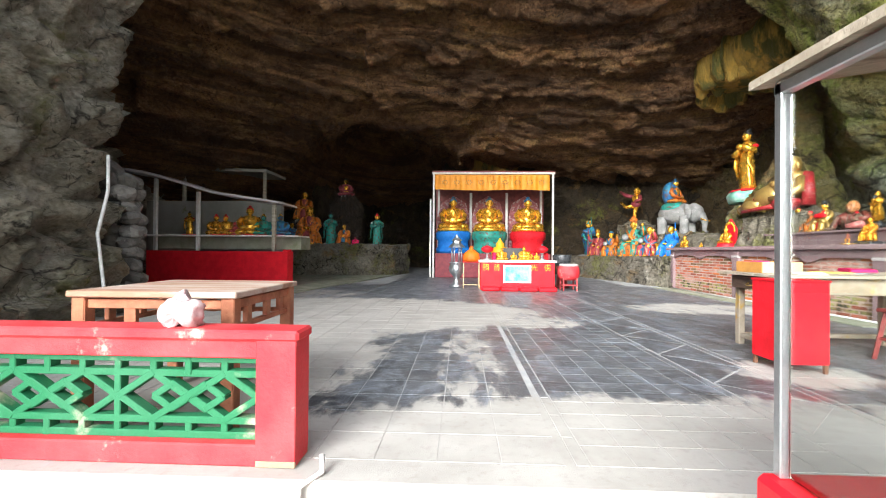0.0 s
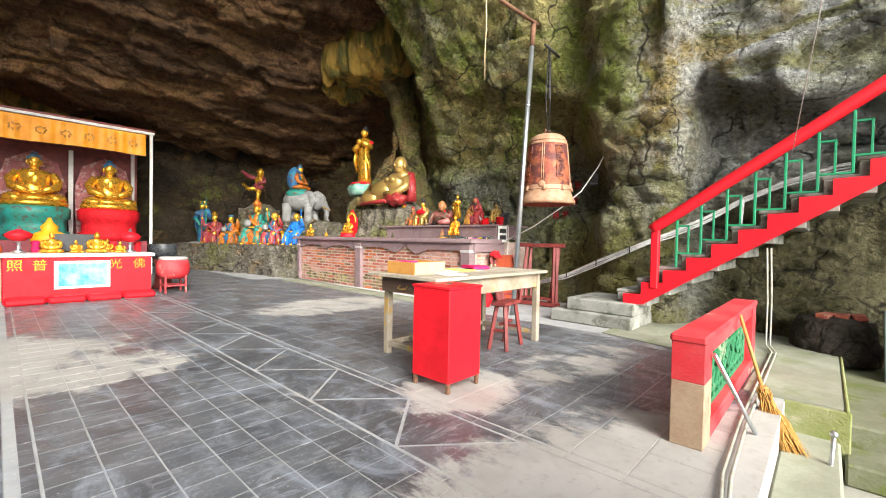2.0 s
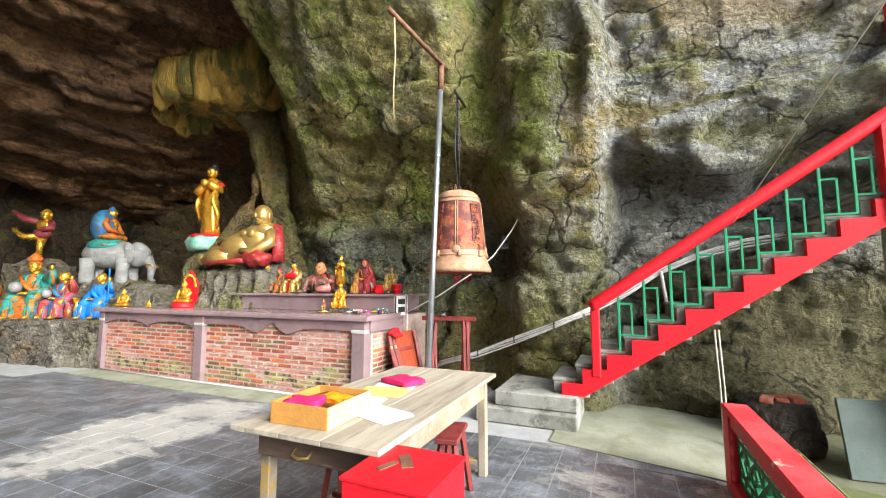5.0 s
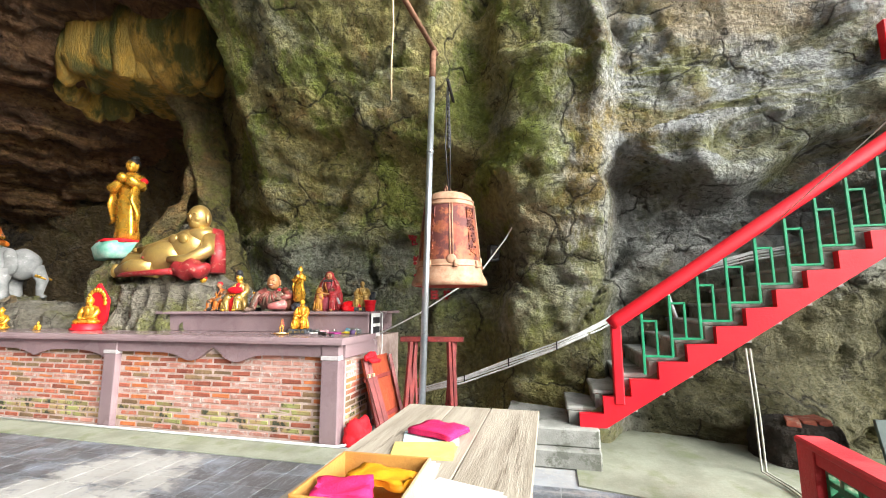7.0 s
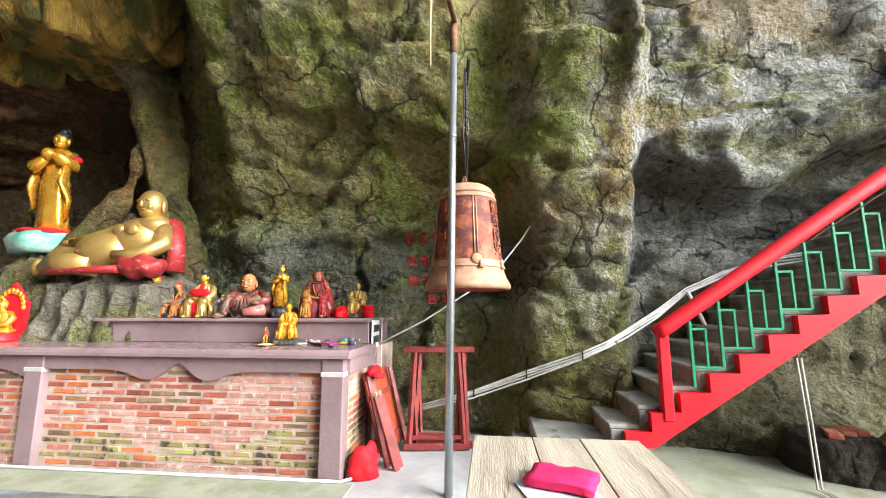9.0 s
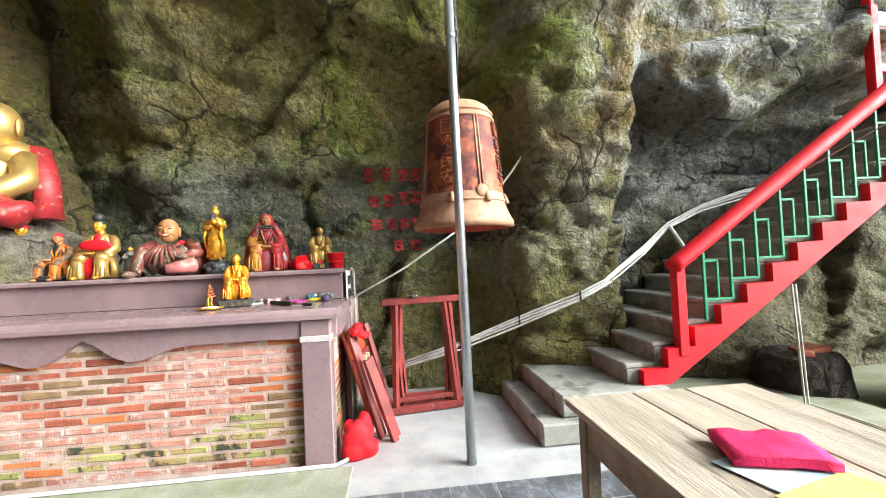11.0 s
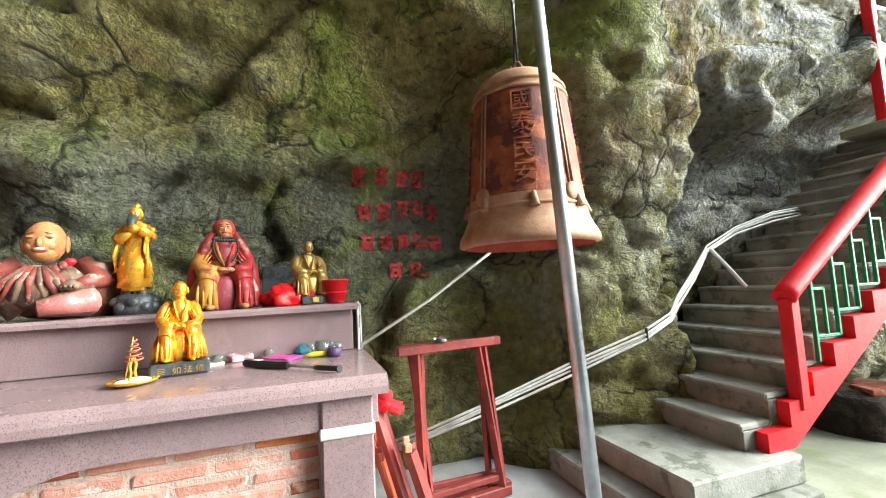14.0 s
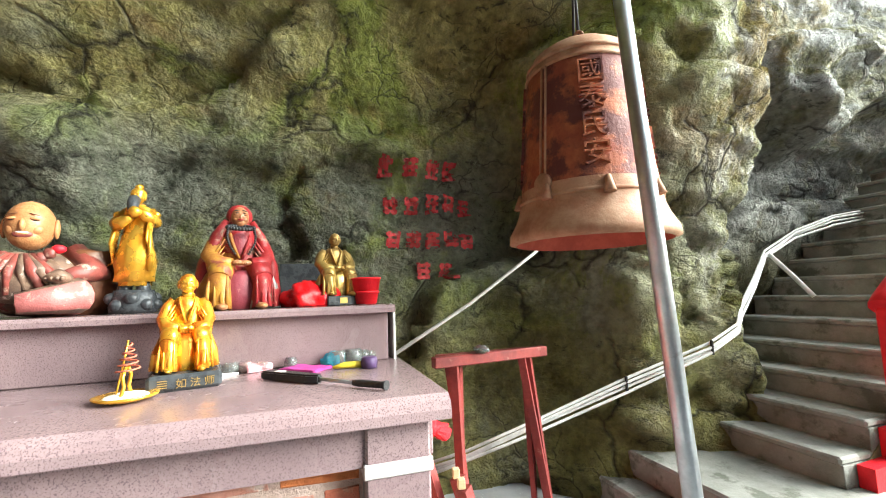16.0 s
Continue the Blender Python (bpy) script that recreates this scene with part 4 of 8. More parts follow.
def lattice(mesh, x0, x1, z0, z1, y, d):
    """Fretwork of bars: crossing diagonals between two rails, on short posts."""
    w = 0.034

    def bar(a, b_):
        v = Vector((b_[0] - a[0], b_[1] - a[1]))
        ang = math.degrees(math.atan2(v.y, v.x))
        depth = d + 0.012 * random.random()
        mesh.box(((a[0] + b_[0]) / 2, y, (a[1] + b_[1]) / 2), (v.length + w * 0.4, depth, w), 0, 0.004, (0, -ang, 0))
    h = z1 - z0
    lo, hi = z0 + h * 0.22, z1 - h * 0.22
    mid, rise = (lo + hi) / 2, (hi - lo) / 2
    for z in (z0 + w / 2, z1 - w / 2, lo, hi):
        bar((x0, z), (x1, z))
    n = max(1, round((x1 - x0) / 0.62))
    q = (x1 - x0) / n
    for i in range(n):
        a = x0 + q * i
        bar((a, z0), (a, z1))
        for f in (0.25, 0.5, 0.75):
            bar((a + q * f, z0), (a + q * f, lo))
            bar((a + q * f, hi), (a + q * f, z1))
        for sz in (-1, 1):
            # a long hexagon, a pair of crossed bars and two small nested lozenges
            bar((a + 0.01, mid), (a + q * 0.25, mid + sz * rise))
            bar((a + q - 0.01, mid), (a + q * 0.75, mid + sz * rise))
            bar((a + q * 0.25, mid + sz * rise), (a + q * 0.62, mid - sz * rise * 0.55))
            bar((a + q * 0.75, mid + sz * rise), (a + q * 0.38, mid - sz * rise * 0.55))
            for c in (0.38, 0.62):
                bar((a + q * (c - 0.12), mid), (a + q * c, mid + sz * rise * 0.52))
                bar((a + q * (c + 0.12), mid), (a + q * c, mid + sz * rise * 0.52))
    bar((x1, z0), (x1, z1))


def balustrade(name, label, x0, x1, yc, ends):
    t = thing(name, label, "balustrade")
    h, w = 0.62, 0.16
    b = Mesh()
    b.box(((x0 + x1) / 2, yc, 0.05), (x1 - x0, w, 0.1), 0, 0.008)
    part("base_rail", b, RED_OLD, t, "peeling red base")
    b = Mesh()
    b.box(((x0 + x1) / 2, yc, h - 0.07), (x1 - x0, w - 0.02, 0.12), 0, 0.006)
    b.box(((x0 + x1) / 2, yc, h - 0.022), (x1 - x0 + 0.024, w + 0.024, 0.05), 0, 0.012)
    part("top_rail", b, RED_OLD, t, "faded red coping")
    for xe in ends:
        b = Mesh()
        worn = 0.36 if xe == 3.16 else 0.03
        b.box((xe, yc, (h - 0.032 + worn) / 2), (0.186, w + 0.006, h - 0.032 - worn), 0, 0.004)
        b.box((xe, yc, worn / 2), (0.186, w + 0.006, worn), 1, 0.004)
        part("end_post", b, [RED_OLD, PLASTER], t)
    b = Mesh()
    lattice(b, x0 + 0.19, x1 - 0.19, 0.1, h - 0.13, yc, 0.05)
    part("fretwork", b, GREEN_OLD, t, "faded green concrete fretwork")
    return t


balustrade("balustrade", "low red balustrade with faded green fretwork, paint peeling", -3.9, -0.74, 1.93, (-3.81, -0.833))
balustrade("balustrade", "low red balustrade with green fretwork beside the steps", 3.07, 5.2, 2.12, (3.16, 5.11))

# ---- red offering box and table ----
box = thing("offering_box", "bright red painted wooden box, chipped, on short feet", "box")
b = Mesh()
b.box((2.865, 3.73, 0.42), (0.37, 0.38, 0.69), 0, 0.006)
b.box((2.865, 3.73, 0.765), (0.385, 0.395, 0.018), 0, 0.004)
part("body", b, RED, box)
b = Mesh()
b.box((2.9, 3.75, 0.776), (0.13, 0.05, 0.004), 0, 0.0, (0, 0, 35))
b.box((2.83, 3.8, 0.776), (0.1, 0.03, 0.004), 0, 0.0, (0, 0, -20))
part("worn_patch", b, RUST, box, "dark scraped patch")
for dx in (-0.165, 0.165):
    for dy in (-0.17, 0.17):
        b = Mesh()
        b.box((2.865 + dx, 3.73 + dy, 0.04), (0.03, 0.03, 0.08), 0, 0.004)
        part("foot", b, RUST, box)

table = thing("table", "weathered wooden table with peeling paint and a drawer", "table")
for i, (y0, y1) in enumerate(((3.88, 4.2), (4.204, 4.46), (4.464, 4.79))):
    b = Mesh()
    b.box(((2.89 + 4.71) / 2, (y0 + y1) / 2, 0.785), (1.82, y1 - y0, 0.03), 0, 0.004)
    part("plank", b, WOOD_OLD, table)
for x, y in ((3.1, 4.72), (3.1, 3.97), (4.62, 3.97), (4.62, 4.72)):
    b = Mesh()
    b.box((x, y, 0.385), (0.065, 0.065, 0.77), 0, 0.006)
    part("leg", b, WOOD_PAINT, table)
for y in (3.96, 4.73):
    b = Mesh()
    b.box((3.86, y, 0.69), (1.46, 0.025, 0.15), 0, 0.004)
    part("apron", b, WOOD_PAINT, table, "peeling apron board")
b = Mesh()
b.box((4.62, 4.345, 0.69), (0.025, 0.7, 0.15), 0, 0.004)
part("apron", b, WOOD_PAINT, table)
for a, c in (((3.1, 4.345, 0.1), (0.045, 0.7, 0.05)), ((4.62, 4.345, 0.1), (0.045, 0.7, 0.05)), ((3.86, 4.72, 0.1), (1.46, 0.045, 0.05))):
    b = Mesh()
    b.box(a, c, 0, 0.005)
    part("stretcher", b, WOOD_PAINT, table)
b = Mesh()
b.box((3.05, 4.345, 0.69), (0.1, 0.72, 0.13), 0, 0.006)
drawer = part("drawer", b, WOOD_DARK, table, "dark drawer front")
b = Mesh()
b.tube([(3.0, 4.44, 0.69), (2.97, 4.44, 0.67), (2.955, 4.39, 0.665), (2.97, 4.34, 0.67), (3.0, 4.34, 0.69)], 0.007, n=8)
part("handle", b, GOLD_OLD, drawer, "brass bail handle")


def stool(x, y, rz):
    t = thing("stool", "dark red wooden stool with splayed legs under the table", "stool", pose(x, y, 0, 0, 0, rz), "stools at the table")
    b = Mesh()
    b.box((0, 0, 0.47), (0.4, 0.16, 0.035), 0, 0.006)
    part("seat", b, WOOD_RED, t)
    for sx in (-1, 1):
        for sy in (-1, 1):
            b = Mesh()
            b.tube([(sx * 0.13, sy * 0.045, 0.46), (sx * 0.19, sy * 0.1, 0.0)], 0.024, n=4, smooth=False)
            part("leg", b, WOOD_RED, t)
        b = Mesh()
        b.box((sx * 0.165, 0, 0.2), (0.025, 0.15, 0.03), 0, 0.004)
        part("stretcher", b, WOOD_RED, t)
    b = Mesh()
    b.box((0, 0, 0.26), (0.3, 0.025, 0.03), 0, 0.004)
    part("stretcher", b, WOOD_RED, t)
    return t


stool(3.42, 4.4, 80)
stool(4.15, 4.05, 10)

# ---- pole, rope, bell ----
pole = thing("steel_pole", "leaning galvanised steel pole with a horizontal arm", "pole")
b = Mesh()
b.tube([(5.82, 5.057, 0), (6.142, 5.022, 4.2)], 0.036, n=14)
part("shaft", b, STEEL, pole)
b = Mesh()
b.tube([(6.138, 5.022, 4.15), (6.166, 5.019, 4.55)], 0.039, n=12)
part("rusty_top", b, RUST, pole, "rusty top sleeve")
b = Mesh()
b.tube([(6.25, 5.0, 4.52), (4.93, 5.12, 4.56)], 0.028, n=12)
part("arm", b, RUST, pole, "pale rusty horizontal arm")
b = Mesh()
b.tube([(6.065, 5.031, 3.2), (6.068, 5.03, 3.24)], 0.0395, n=14)
part("collar", b, STEEL, pole)
b = Mesh()
b.tube([(5.06, 5.11, 4.54), (5.07, 5.1, 4.1), (5.06, 5.11, 3.7), (5.07, 5.11, 3.35)], 0.008, n=6)
thing("rope", "thin pale rope hanging from the pole arm", "rope", mesh=b, mats=WOOD_PALE)

bell = thing("temple_bell", "rust-orange iron temple bell with raised characters, hung on cords", "bell")
BX, BY, BZ = 6.52, 4.92, 1.72
prof = [(0.41, 0.0), (0.445, 0.012), (0.442, 0.05), (0.405, 0.12), (0.385, 0.17), (0.375, 0.22), (0.365, 0.29), (0.352, 0.4), (0.335, 0.6), (0.318, 0.8), (0.3, 0.95),
        (0.294, 0.955), (0.29, 1.0), (0.265, 1.06), (0.21, 1.1), (0.12, 1.125), (0.03, 1.13)]
slots = [1, 1, 1, 1, 1, 1, 0, 0, 0, 0, 1, 1, 1, 1, 1, 1]
b = Mesh()
b.lathe(prof, n=64, slots=slots, caps=(False, True))
b.lathe([(0.41, 0.0), (0.36, 0.1), (0.33, 0.4), (0.29, 0.8), (0.1, 0.95)], n=48, m=2, caps=(False, True))
# rim scallops and rib bands
for k in range(8):
    a = 2 * math.pi * (k + 0.5) / 8
    b.tube([(0.386 * math.cos(a), 0.386 * math.sin(a), 0.2), (0.372 * math.cos(a), 0.372 * math.sin(a), 0.285)], [0.03, 0.012], 1, 8)
for z, r in ((0.225, 0.378), (0.945, 0.304), (1.0, 0.294)):
    b.lathe([(r - 0.01, z - 0.012), (r + 0.006, z - 0.008), (r + 0.006, z + 0.008), (r - 0.01, z + 0.012)], 1, 64)
for k in range(4):
    a = radians(107) + math.pi / 2 * k
    for da in (-0.045, 0.045):
        b.tube([((r + 0.003) * math.cos(a + da), (r + 0.003) * math.sin(a + da), z) for r, z in ((0.366, 0.28), (0.336, 0.6), (0.302, 0.94))], 0.007, 1, 6)
    b.lathe([(0.0, -0.012), (0.055, -0.012), (0.055, 0.0), (0.045, 0.012), (0.0, 0.012)][1:], 1, 20, c=(0, 0, 0))
    vs = list(b.bm.verts)[-80:]
    bmesh.ops.transform(b.bm, matrix=pose(0.37 * math.cos(a), 0.37 * math.sin(a), 0.29) @ Matrix.Rotation(a, 4, "Z") @ Matrix.Rotation(math.pi / 2, 4, "Y"), verts=vs)
body = part("bell_body", b, [BELL, BELL_PALE, BELL_IN], bell, "flared iron body with pale bands")
body.matrix_local = pose(BX, BY, BZ)
b = Mesh()
for a in (20, 80, 140):
    ra = radians(a)
    b.tube([(BX + 0.07 * math.cos(ra) + t * 0.035 * -math.sin(ra), BY + 0.07 * math.sin(ra) * 0.6 + t * 0.035 * math.cos(ra), BZ + 1.12 + 0.09 * math.sqrt(max(0, 1 - t * t))) for t in (-1, -0.8, -0.4, 0, 0.4, 0.8, 1)], 0.01, n=8)
part("crown_loops", b, RUST, bell, "iron hanging loops")
b = Mesh()
b.tube([(BX - 0.02, BY, BZ + 1.16), (BX - 0.05, BY + 0.03, BZ + 1.7), (BX - 0.02, BY + 0.01, BZ + 2.5)], 0.009, n=6)
b.tube([(BX + 0.03, BY, BZ + 1.16), (BX + 0.01, BY - 0.02, BZ + 1.8), (BX, BY, BZ + 2.5)], 0.009, n=6)
for k in range(16):
    b.ell((BX - 0.01 + 0.01 * (k % 2), BY, BZ + 1.72 + 0.05 * k), (0.014, 0.02, 0.03), 0, (0, 0, 90 * (k % 2)), 8, 5)
part("hanging_cord", b, BLACK, bell, "black cords and chain")
b = Mesh()
b.tube([(BX - 0.25, BY - 0.05, BZ + 2.46), (BX + 1.2, BY + 0.1, BZ + 2.5)], 0.02, n=8)
thing("iron_bar", "dark iron bar fixed in the rock above the bell", "bar", mesh=b, mats=IRON)


def bell_text(word, a0, z0, dz, size):
    """Raised characters down the bell's side, bent to its round."""
    for i, ch in enumerate(word):
        cu = bpy.data.curves.new("character", "FONT")
        cu.body, cu.size, cu.extrude, cu.align_x = ch, size, 0.008, "CENTER"
        ob = new("character", cu)
        z = z0 - dz * i
        r = 0.352 + (0.4 - z) * 0.085 + 0.004
        ob.parent = bell
        ob.matrix_local = pose(BX, BY, BZ) @ Matrix.Rotation(a0, 4, "Z") @ pose(r, 0, z, 85, 0, 90)
        ob.data.materials.append(BELL)


for k in range(4):
    bell_text("國泰民安", radians(152) + math.pi / 2 * k, 0.79, 0.145, 0.145)

# ---- glass notice case by the entrance ----
case = thing("glass_case", "glass-fronted notice case with metal frame on a red plinth", "display case")
b = Mesh()
b.box((1.05, 0.1, 0.02), (0.6, 1.98, 0.84), 0, 0.015)
part("plinth", b, RED, case, "red painted plinth")
for y in (1.06, -0.85):
    b = Mesh()
    b.box((0.8, y, 0.93), (0.03, 0.025, 0.98), 0, 0.003)
    part("post", b, STEEL, case, "bright metal post")
b = Mesh()
b.box((0.8, 0.1, 1.4), (0.03, 1.95, 0.03), 0, 0.003)
part("top_rail", b, STEEL, case)
b = Mesh()
b.box((0.803, 0.1, 0.92), (0.006, 1.88, 0.94), 0, 0)
part("pane", b, GLASS, case, "dusty clear glass pane")
b = Mesh()
b.box((1.33, 0.1, 0.92), (0.02, 1.9, 0.96), 0, 0.003)
part("back_board", b, GROUND, case, "plain grey back board")
b = Mesh()
b.prism([(0.755, 1.418), (1.45, 1.52), (1.45, 1.55), (0.755, 1.44)], 1, -0.95, 1.12)
part("roof_board", b, WOOD_OLD, case, "sloping board roof")

# ---- statues: each one plain mesh ----


def drape(m, slot, amp, k=16):
    """Press hanging folds into the robe."""
    m.bm.normal_update()
    vs = {v for f in m.bm.faces if f.material_index == slot for v in f.verts}
    for v in vs:
        a = math.atan2(v.co.y, v.co.x)
        v.co += v.normal * amp * (math.sin(k * a + 5 * v.co.z) * 0.6 + noise.noise(v.co * 9))


def head(m, c, r, skin, hair=None, knob=False, bald=False, ears=True):
    x, y, z = c
    m.ell(c, (r * 0.84, r * 0.92, r * 1.08), skin, u=20, v=14)
    m.ell((x, y - r * 0.2, z - r * 0.5), (r * 0.62, r * 0.66, r * 0.55), skin)
    m.ell((x, y - r * 0.9, z - r * 0.08), (r * 0.12, r * 0.14, r * 0.26), skin, u=10, v=8)
    for sx in (-1, 1):
        m.ell((x + sx * r * 0.32, y - r * 0.76, z + r * 0.2), (r * 0.27, r * 0.15, r * 0.08), skin, (0, sx * 8, sx * -18), 8, 6)
        m.ell((x + sx * r * 0.36, y - r * 0.6, z - r * 0.25), (r * 0.26, r * 0.2, r * 0.24), skin, u=12, v=8)
        if ears:
            m.ell((x + sx * r * 0.86, y + r * 0.05, z - r * 0.12), (r * 0.12, r * 0.2, r * 0.45), skin, u=8, v=8)
    m.ell((x, y - r * 0.82, z - r * 0.46), (r * 0.26, r * 0.1, r * 0.06), skin, u=8, v=6)
    if not bald:
        m.ell((x, y + r * 0.14, z + r * 0.38), (r * 0.9, r * 0.94, r * 0.78), hair)
    if knob:
        m.ell((x, y + r * 0.1, z + r * 1.2), (r * 0.45, r * 0.45, r * 0.4), hair)


def lotus_figure(H, skin=0, robe=1, hair=2, bald=False):
    """A figure seated cross-legged, H high, facing -y."""
    m = Mesh()
    m.ell((0, 0.0, 0.1), (0.4, 0.3, 0.11), robe, u=28)
    for sx in (-1, 1):
        m.ell((sx * 0.28, -0.1, 0.1), (0.18, 0.19, 0.1), robe, (0, 0, sx * 25), 18, 10)
        m.tube([(sx * 0.24, 0.03, 0.6), (sx * 0.34, 0.0, 0.44), (sx * 0.31, -0.08, 0.32), (sx * 0.1, -0.24, 0.24)], [0.08, 0.085, 0.08, 0.05], robe, 12)
        m.ell((sx * 0.07, -0.26, 0.225), (0.085, 0.05, 0.03), skin, (0, 0, sx * 12), 10, 6)
    m.lathe([(0.3, 0.08), (0.25, 0.22), (0.22, 0.36), (0.25, 0.5), (0.26, 0.58), (0.19, 0.65), (0.08, 0.68)], robe, 28, (0, 0.05, 0), 1, 0.68)
    m.ell((0, -0.035, 0.47), (0.13, 0.12, 0.16), skin)
    m.tube([(0, 0.02, 0.64), (0, 0.0, 0.74)], 0.06, skin, 12)
    drape(m, robe, 0.014)
    head(m, (0, 0, 0.82), 0.125, skin, hair, not bald, bald)
    bmesh.ops.scale(m.bm, vec=(H, H, H), verts=m.bm.verts[:])
    return m


def chair_figure(H, skin=0, robe=1, inner=2, hair=3, bald=True, hood=None, w=1.0):
    """A robed figure seated with legs down, knees apart, H high, facing -y."""
    m = Mesh()
    m.lathe([(0.2, 0.0), (0.2, 0.12), (0.19, 0.28), (0.17, 0.36)], robe, 26, (0, 0.05, 0), 1.15 * w, 0.85)
    for sx in (-1, 1):
        m.tube([(sx * 0.09, 0.08, 0.3), (sx * 0.13, -0.08, 0.33), (sx * 0.165 * w, -0.2, 0.34), (sx * 0.18 * w, -0.25, 0.28)], [0.11, 0.115, 0.105, 0.09], robe, 16)
        m.tube([(sx * 0.175 * w, -0.22, 0.33), (sx * 0.18 * w, -0.235, 0.2), (sx * 0.175 * w, -0.23, 0.08), (sx * 0.185 * w, -0.24, 0.015)], [0.09, 0.085, 0.095, 0.115], robe, 16)
        m.tube([(sx * 0.25 * w, -0.12, 0.34), (sx * 0.29 * w, -0.1, 0.18), (sx * 0.3 * w, -0.1, 0.015)], [0.03, 0.06, 0.075], robe, 12)
        m.ell((sx * 0.16, -0.335, 0.028), (0.05, 0.085, 0.032), skin, (0, 0, sx * 10), 12, 8)
        m.tube([(sx * 0.145, 0.08, 0.7), (sx * 0.21, 0.06, 0.63), (sx * 0.25, 0.0, 0.5), (sx * 0.2, -0.12, 0.42), (sx * 0.07, -0.19, 0.42)], [0.06, 0.075, 0.08, 0.075, 0.05], robe, 16)
        m.tube([(sx * 0.22, -0.04, 0.44), (sx * 0.21, -0.11, 0.38), (sx * 0.18, -0.16, 0.37)], [0.07, 0.075, 0.05], robe, 12)
        m.ell((sx * 0.035, -0.225, 0.425), (0.055, 0.036, 0.026), skin, (0, 0, sx * 14), 12, 8)
        for q in range(3):
            m.ell((sx * (0.005 + 0.018 * q), -0.258, 0.417), (0.009, 0.02, 0.01), skin, u=6, v=5)
    m.lathe([(0.2, 0.28), (0.185, 0.42), (0.18, 0.55), (0.185, 0.64), (0.155, 0.71), (0.07, 0.765)], robe, 28, (0, 0.08, 0), 1.0 * w, 0.72)
    # the cloth hung between the knees
    m.lathe([(0.15, 0.0), (0.135, 0.15), (0.13, 0.3), (0.06, 0.36)], inner, 26, (0, -0.14, 0), 1.05 * w, 0.7, fold=lambda a, z: 1 + 0.07 * math.sin(13 * a))
    if inner != robe:
        m.ell((0, -0.02, 0.6), (0.09, 0.06, 0.15), inner, u=18, v=12)
    for sx in (-1, 1):
        m.tube([(sx * 0.015, -0.07, 0.48), (sx * 0.05, -0.075, 0.58), (sx * 0.085, -0.03, 0.69), (sx * 0.06, 0.05, 0.755)], [0.018, 0.026, 0.028, 0.024], robe, 10, flat=0.7)
        for q in range(4):
            m.tube([(sx * (0.24 - 0.04 * q) * w, -0.2 - 0.03 * q, 0.36 - 0.01 * q), (sx * (0.27 - 0.05 * q) * w, -0.3 + 0.02 * (q == 0), 0.2), (sx * (0.28 - 0.055 * q) * w, -0.33 + 0.03 * (q == 0), 0.02)], [0.008, 0.013, 0.02], robe, 8)
        for q in range(3):
            m.tube([(sx * 0.13, -0.055, 0.66 - 0.06 * q), (sx * 0.19, -0.05, 0.56 - 0.05 * q), (sx * 0.24, -0.06, 0.5 - 0.04 * q)], [0.006, 0.012, 0.008], robe, 8)
    m.tube([(0, 0.06, 0.73), (0, 0.03, 0.82)], 0.06, skin, 14)
    drape(m, robe, 0.009, 14)
    head(m, (0, 0.01, 0.885), 0.1, skin, hair, False, bald)
    if hood is not None:
        m.ell((0, 0.06, 0.91), (0.115, 0.1, 0.13), hood, u=18, v=12)
        m.tube([(0, 0.1, 0.95), (0, 0.15, 0.8), (0, 0.2, 0.6)], [0.1, 0.16, 0.22], hood, 16)
    bmesh.ops.scale(m.bm, vec=(H, H, H), verts=m.bm.verts[:])
    return m


def two_tone(m, slot, other, test):
    """Paint the faces of one colour that lie where test says in another."""
    for f in m.bm.faces:
        if f.material_index == slot:
            q = f.calc_center_median()
            if test(q, noise.noise(q * 22)):
                f.material_index = other


def standing_figure(H, skin=0, robe=1, hair=2, sash=3, lean=0.0):
    """A robed standing figure with flying sleeves, H high, facing -y."""
    m = Mesh()
    m.lathe([(0.13, 0.0), (0.12, 0.1), (0.11, 0.3), (0.115, 0.45), (0.1, 0.56), (0.12, 0.7), (0.115, 0.76), (0.05, 0.81)], robe, 28, (0, 0, 0), 1.05, 0.8,
            fold=lambda a, z: 1 + 0.12 * math.sin(7 * a + 3 * z) * max(0, 0.6 - z))
    m.tube([(-0.1, 0.02, 0.74), (-0.18, -0.02, 0.6), (-0.1, -0.13, 0.6), (0.02, -0.15, 0.66)], [0.05, 0.06, 0.055, 0.035], robe, 12)
    m.tube([(0.1, 0.02, 0.74), (0.17, -0.03, 0.62), (0.12, -0.12, 0.68), (0.06, -0.16, 0.72)], [0.05, 0.06, 0.055, 0.035], robe, 12)
    m.tube([(-0.15, -0.04, 0.58), (-0.2, -0.02, 0.42), (-0.19, 0.02, 0.24), (-0.26, 0.03, 0.2)], [0.05, 0.055, 0.04, 0.012], robe, 10, flat=0.5)
    m.tube([(0.14, -0.06, 0.62), (0.13, -0.08, 0.45), (0.17, -0.04, 0.3), (0.13, -0.02, 0.1)], [0.045, 0.045, 0.035, 0.01], robe, 10, flat=0.5)
    m.ell((0.05, -0.17, 0.7), (0.07, 0.05, 0.05), robe, u=12, v=8)
    for sx in (-1, 1):
        m.ell((sx * 0.17, 0.0, 0.7), (0.035, 0.05, 0.035), sash, u=10, v=8)
    drape(m, robe, 0.01, 11)
    head(m, (0, -0.01, 0.89), 0.075, skin, hair, True)
    m.ell((0, 0.02, 0.99), (0.035, 0.035, 0.03), hair, u=10, v=8)
    for v in m.bm.verts:
        v.co.x += lean * math.sin(v.co.z * 3)
    bmesh.ops.scale(m.bm, vec=(H, H, H), verts=m.bm.verts[:])
    return m


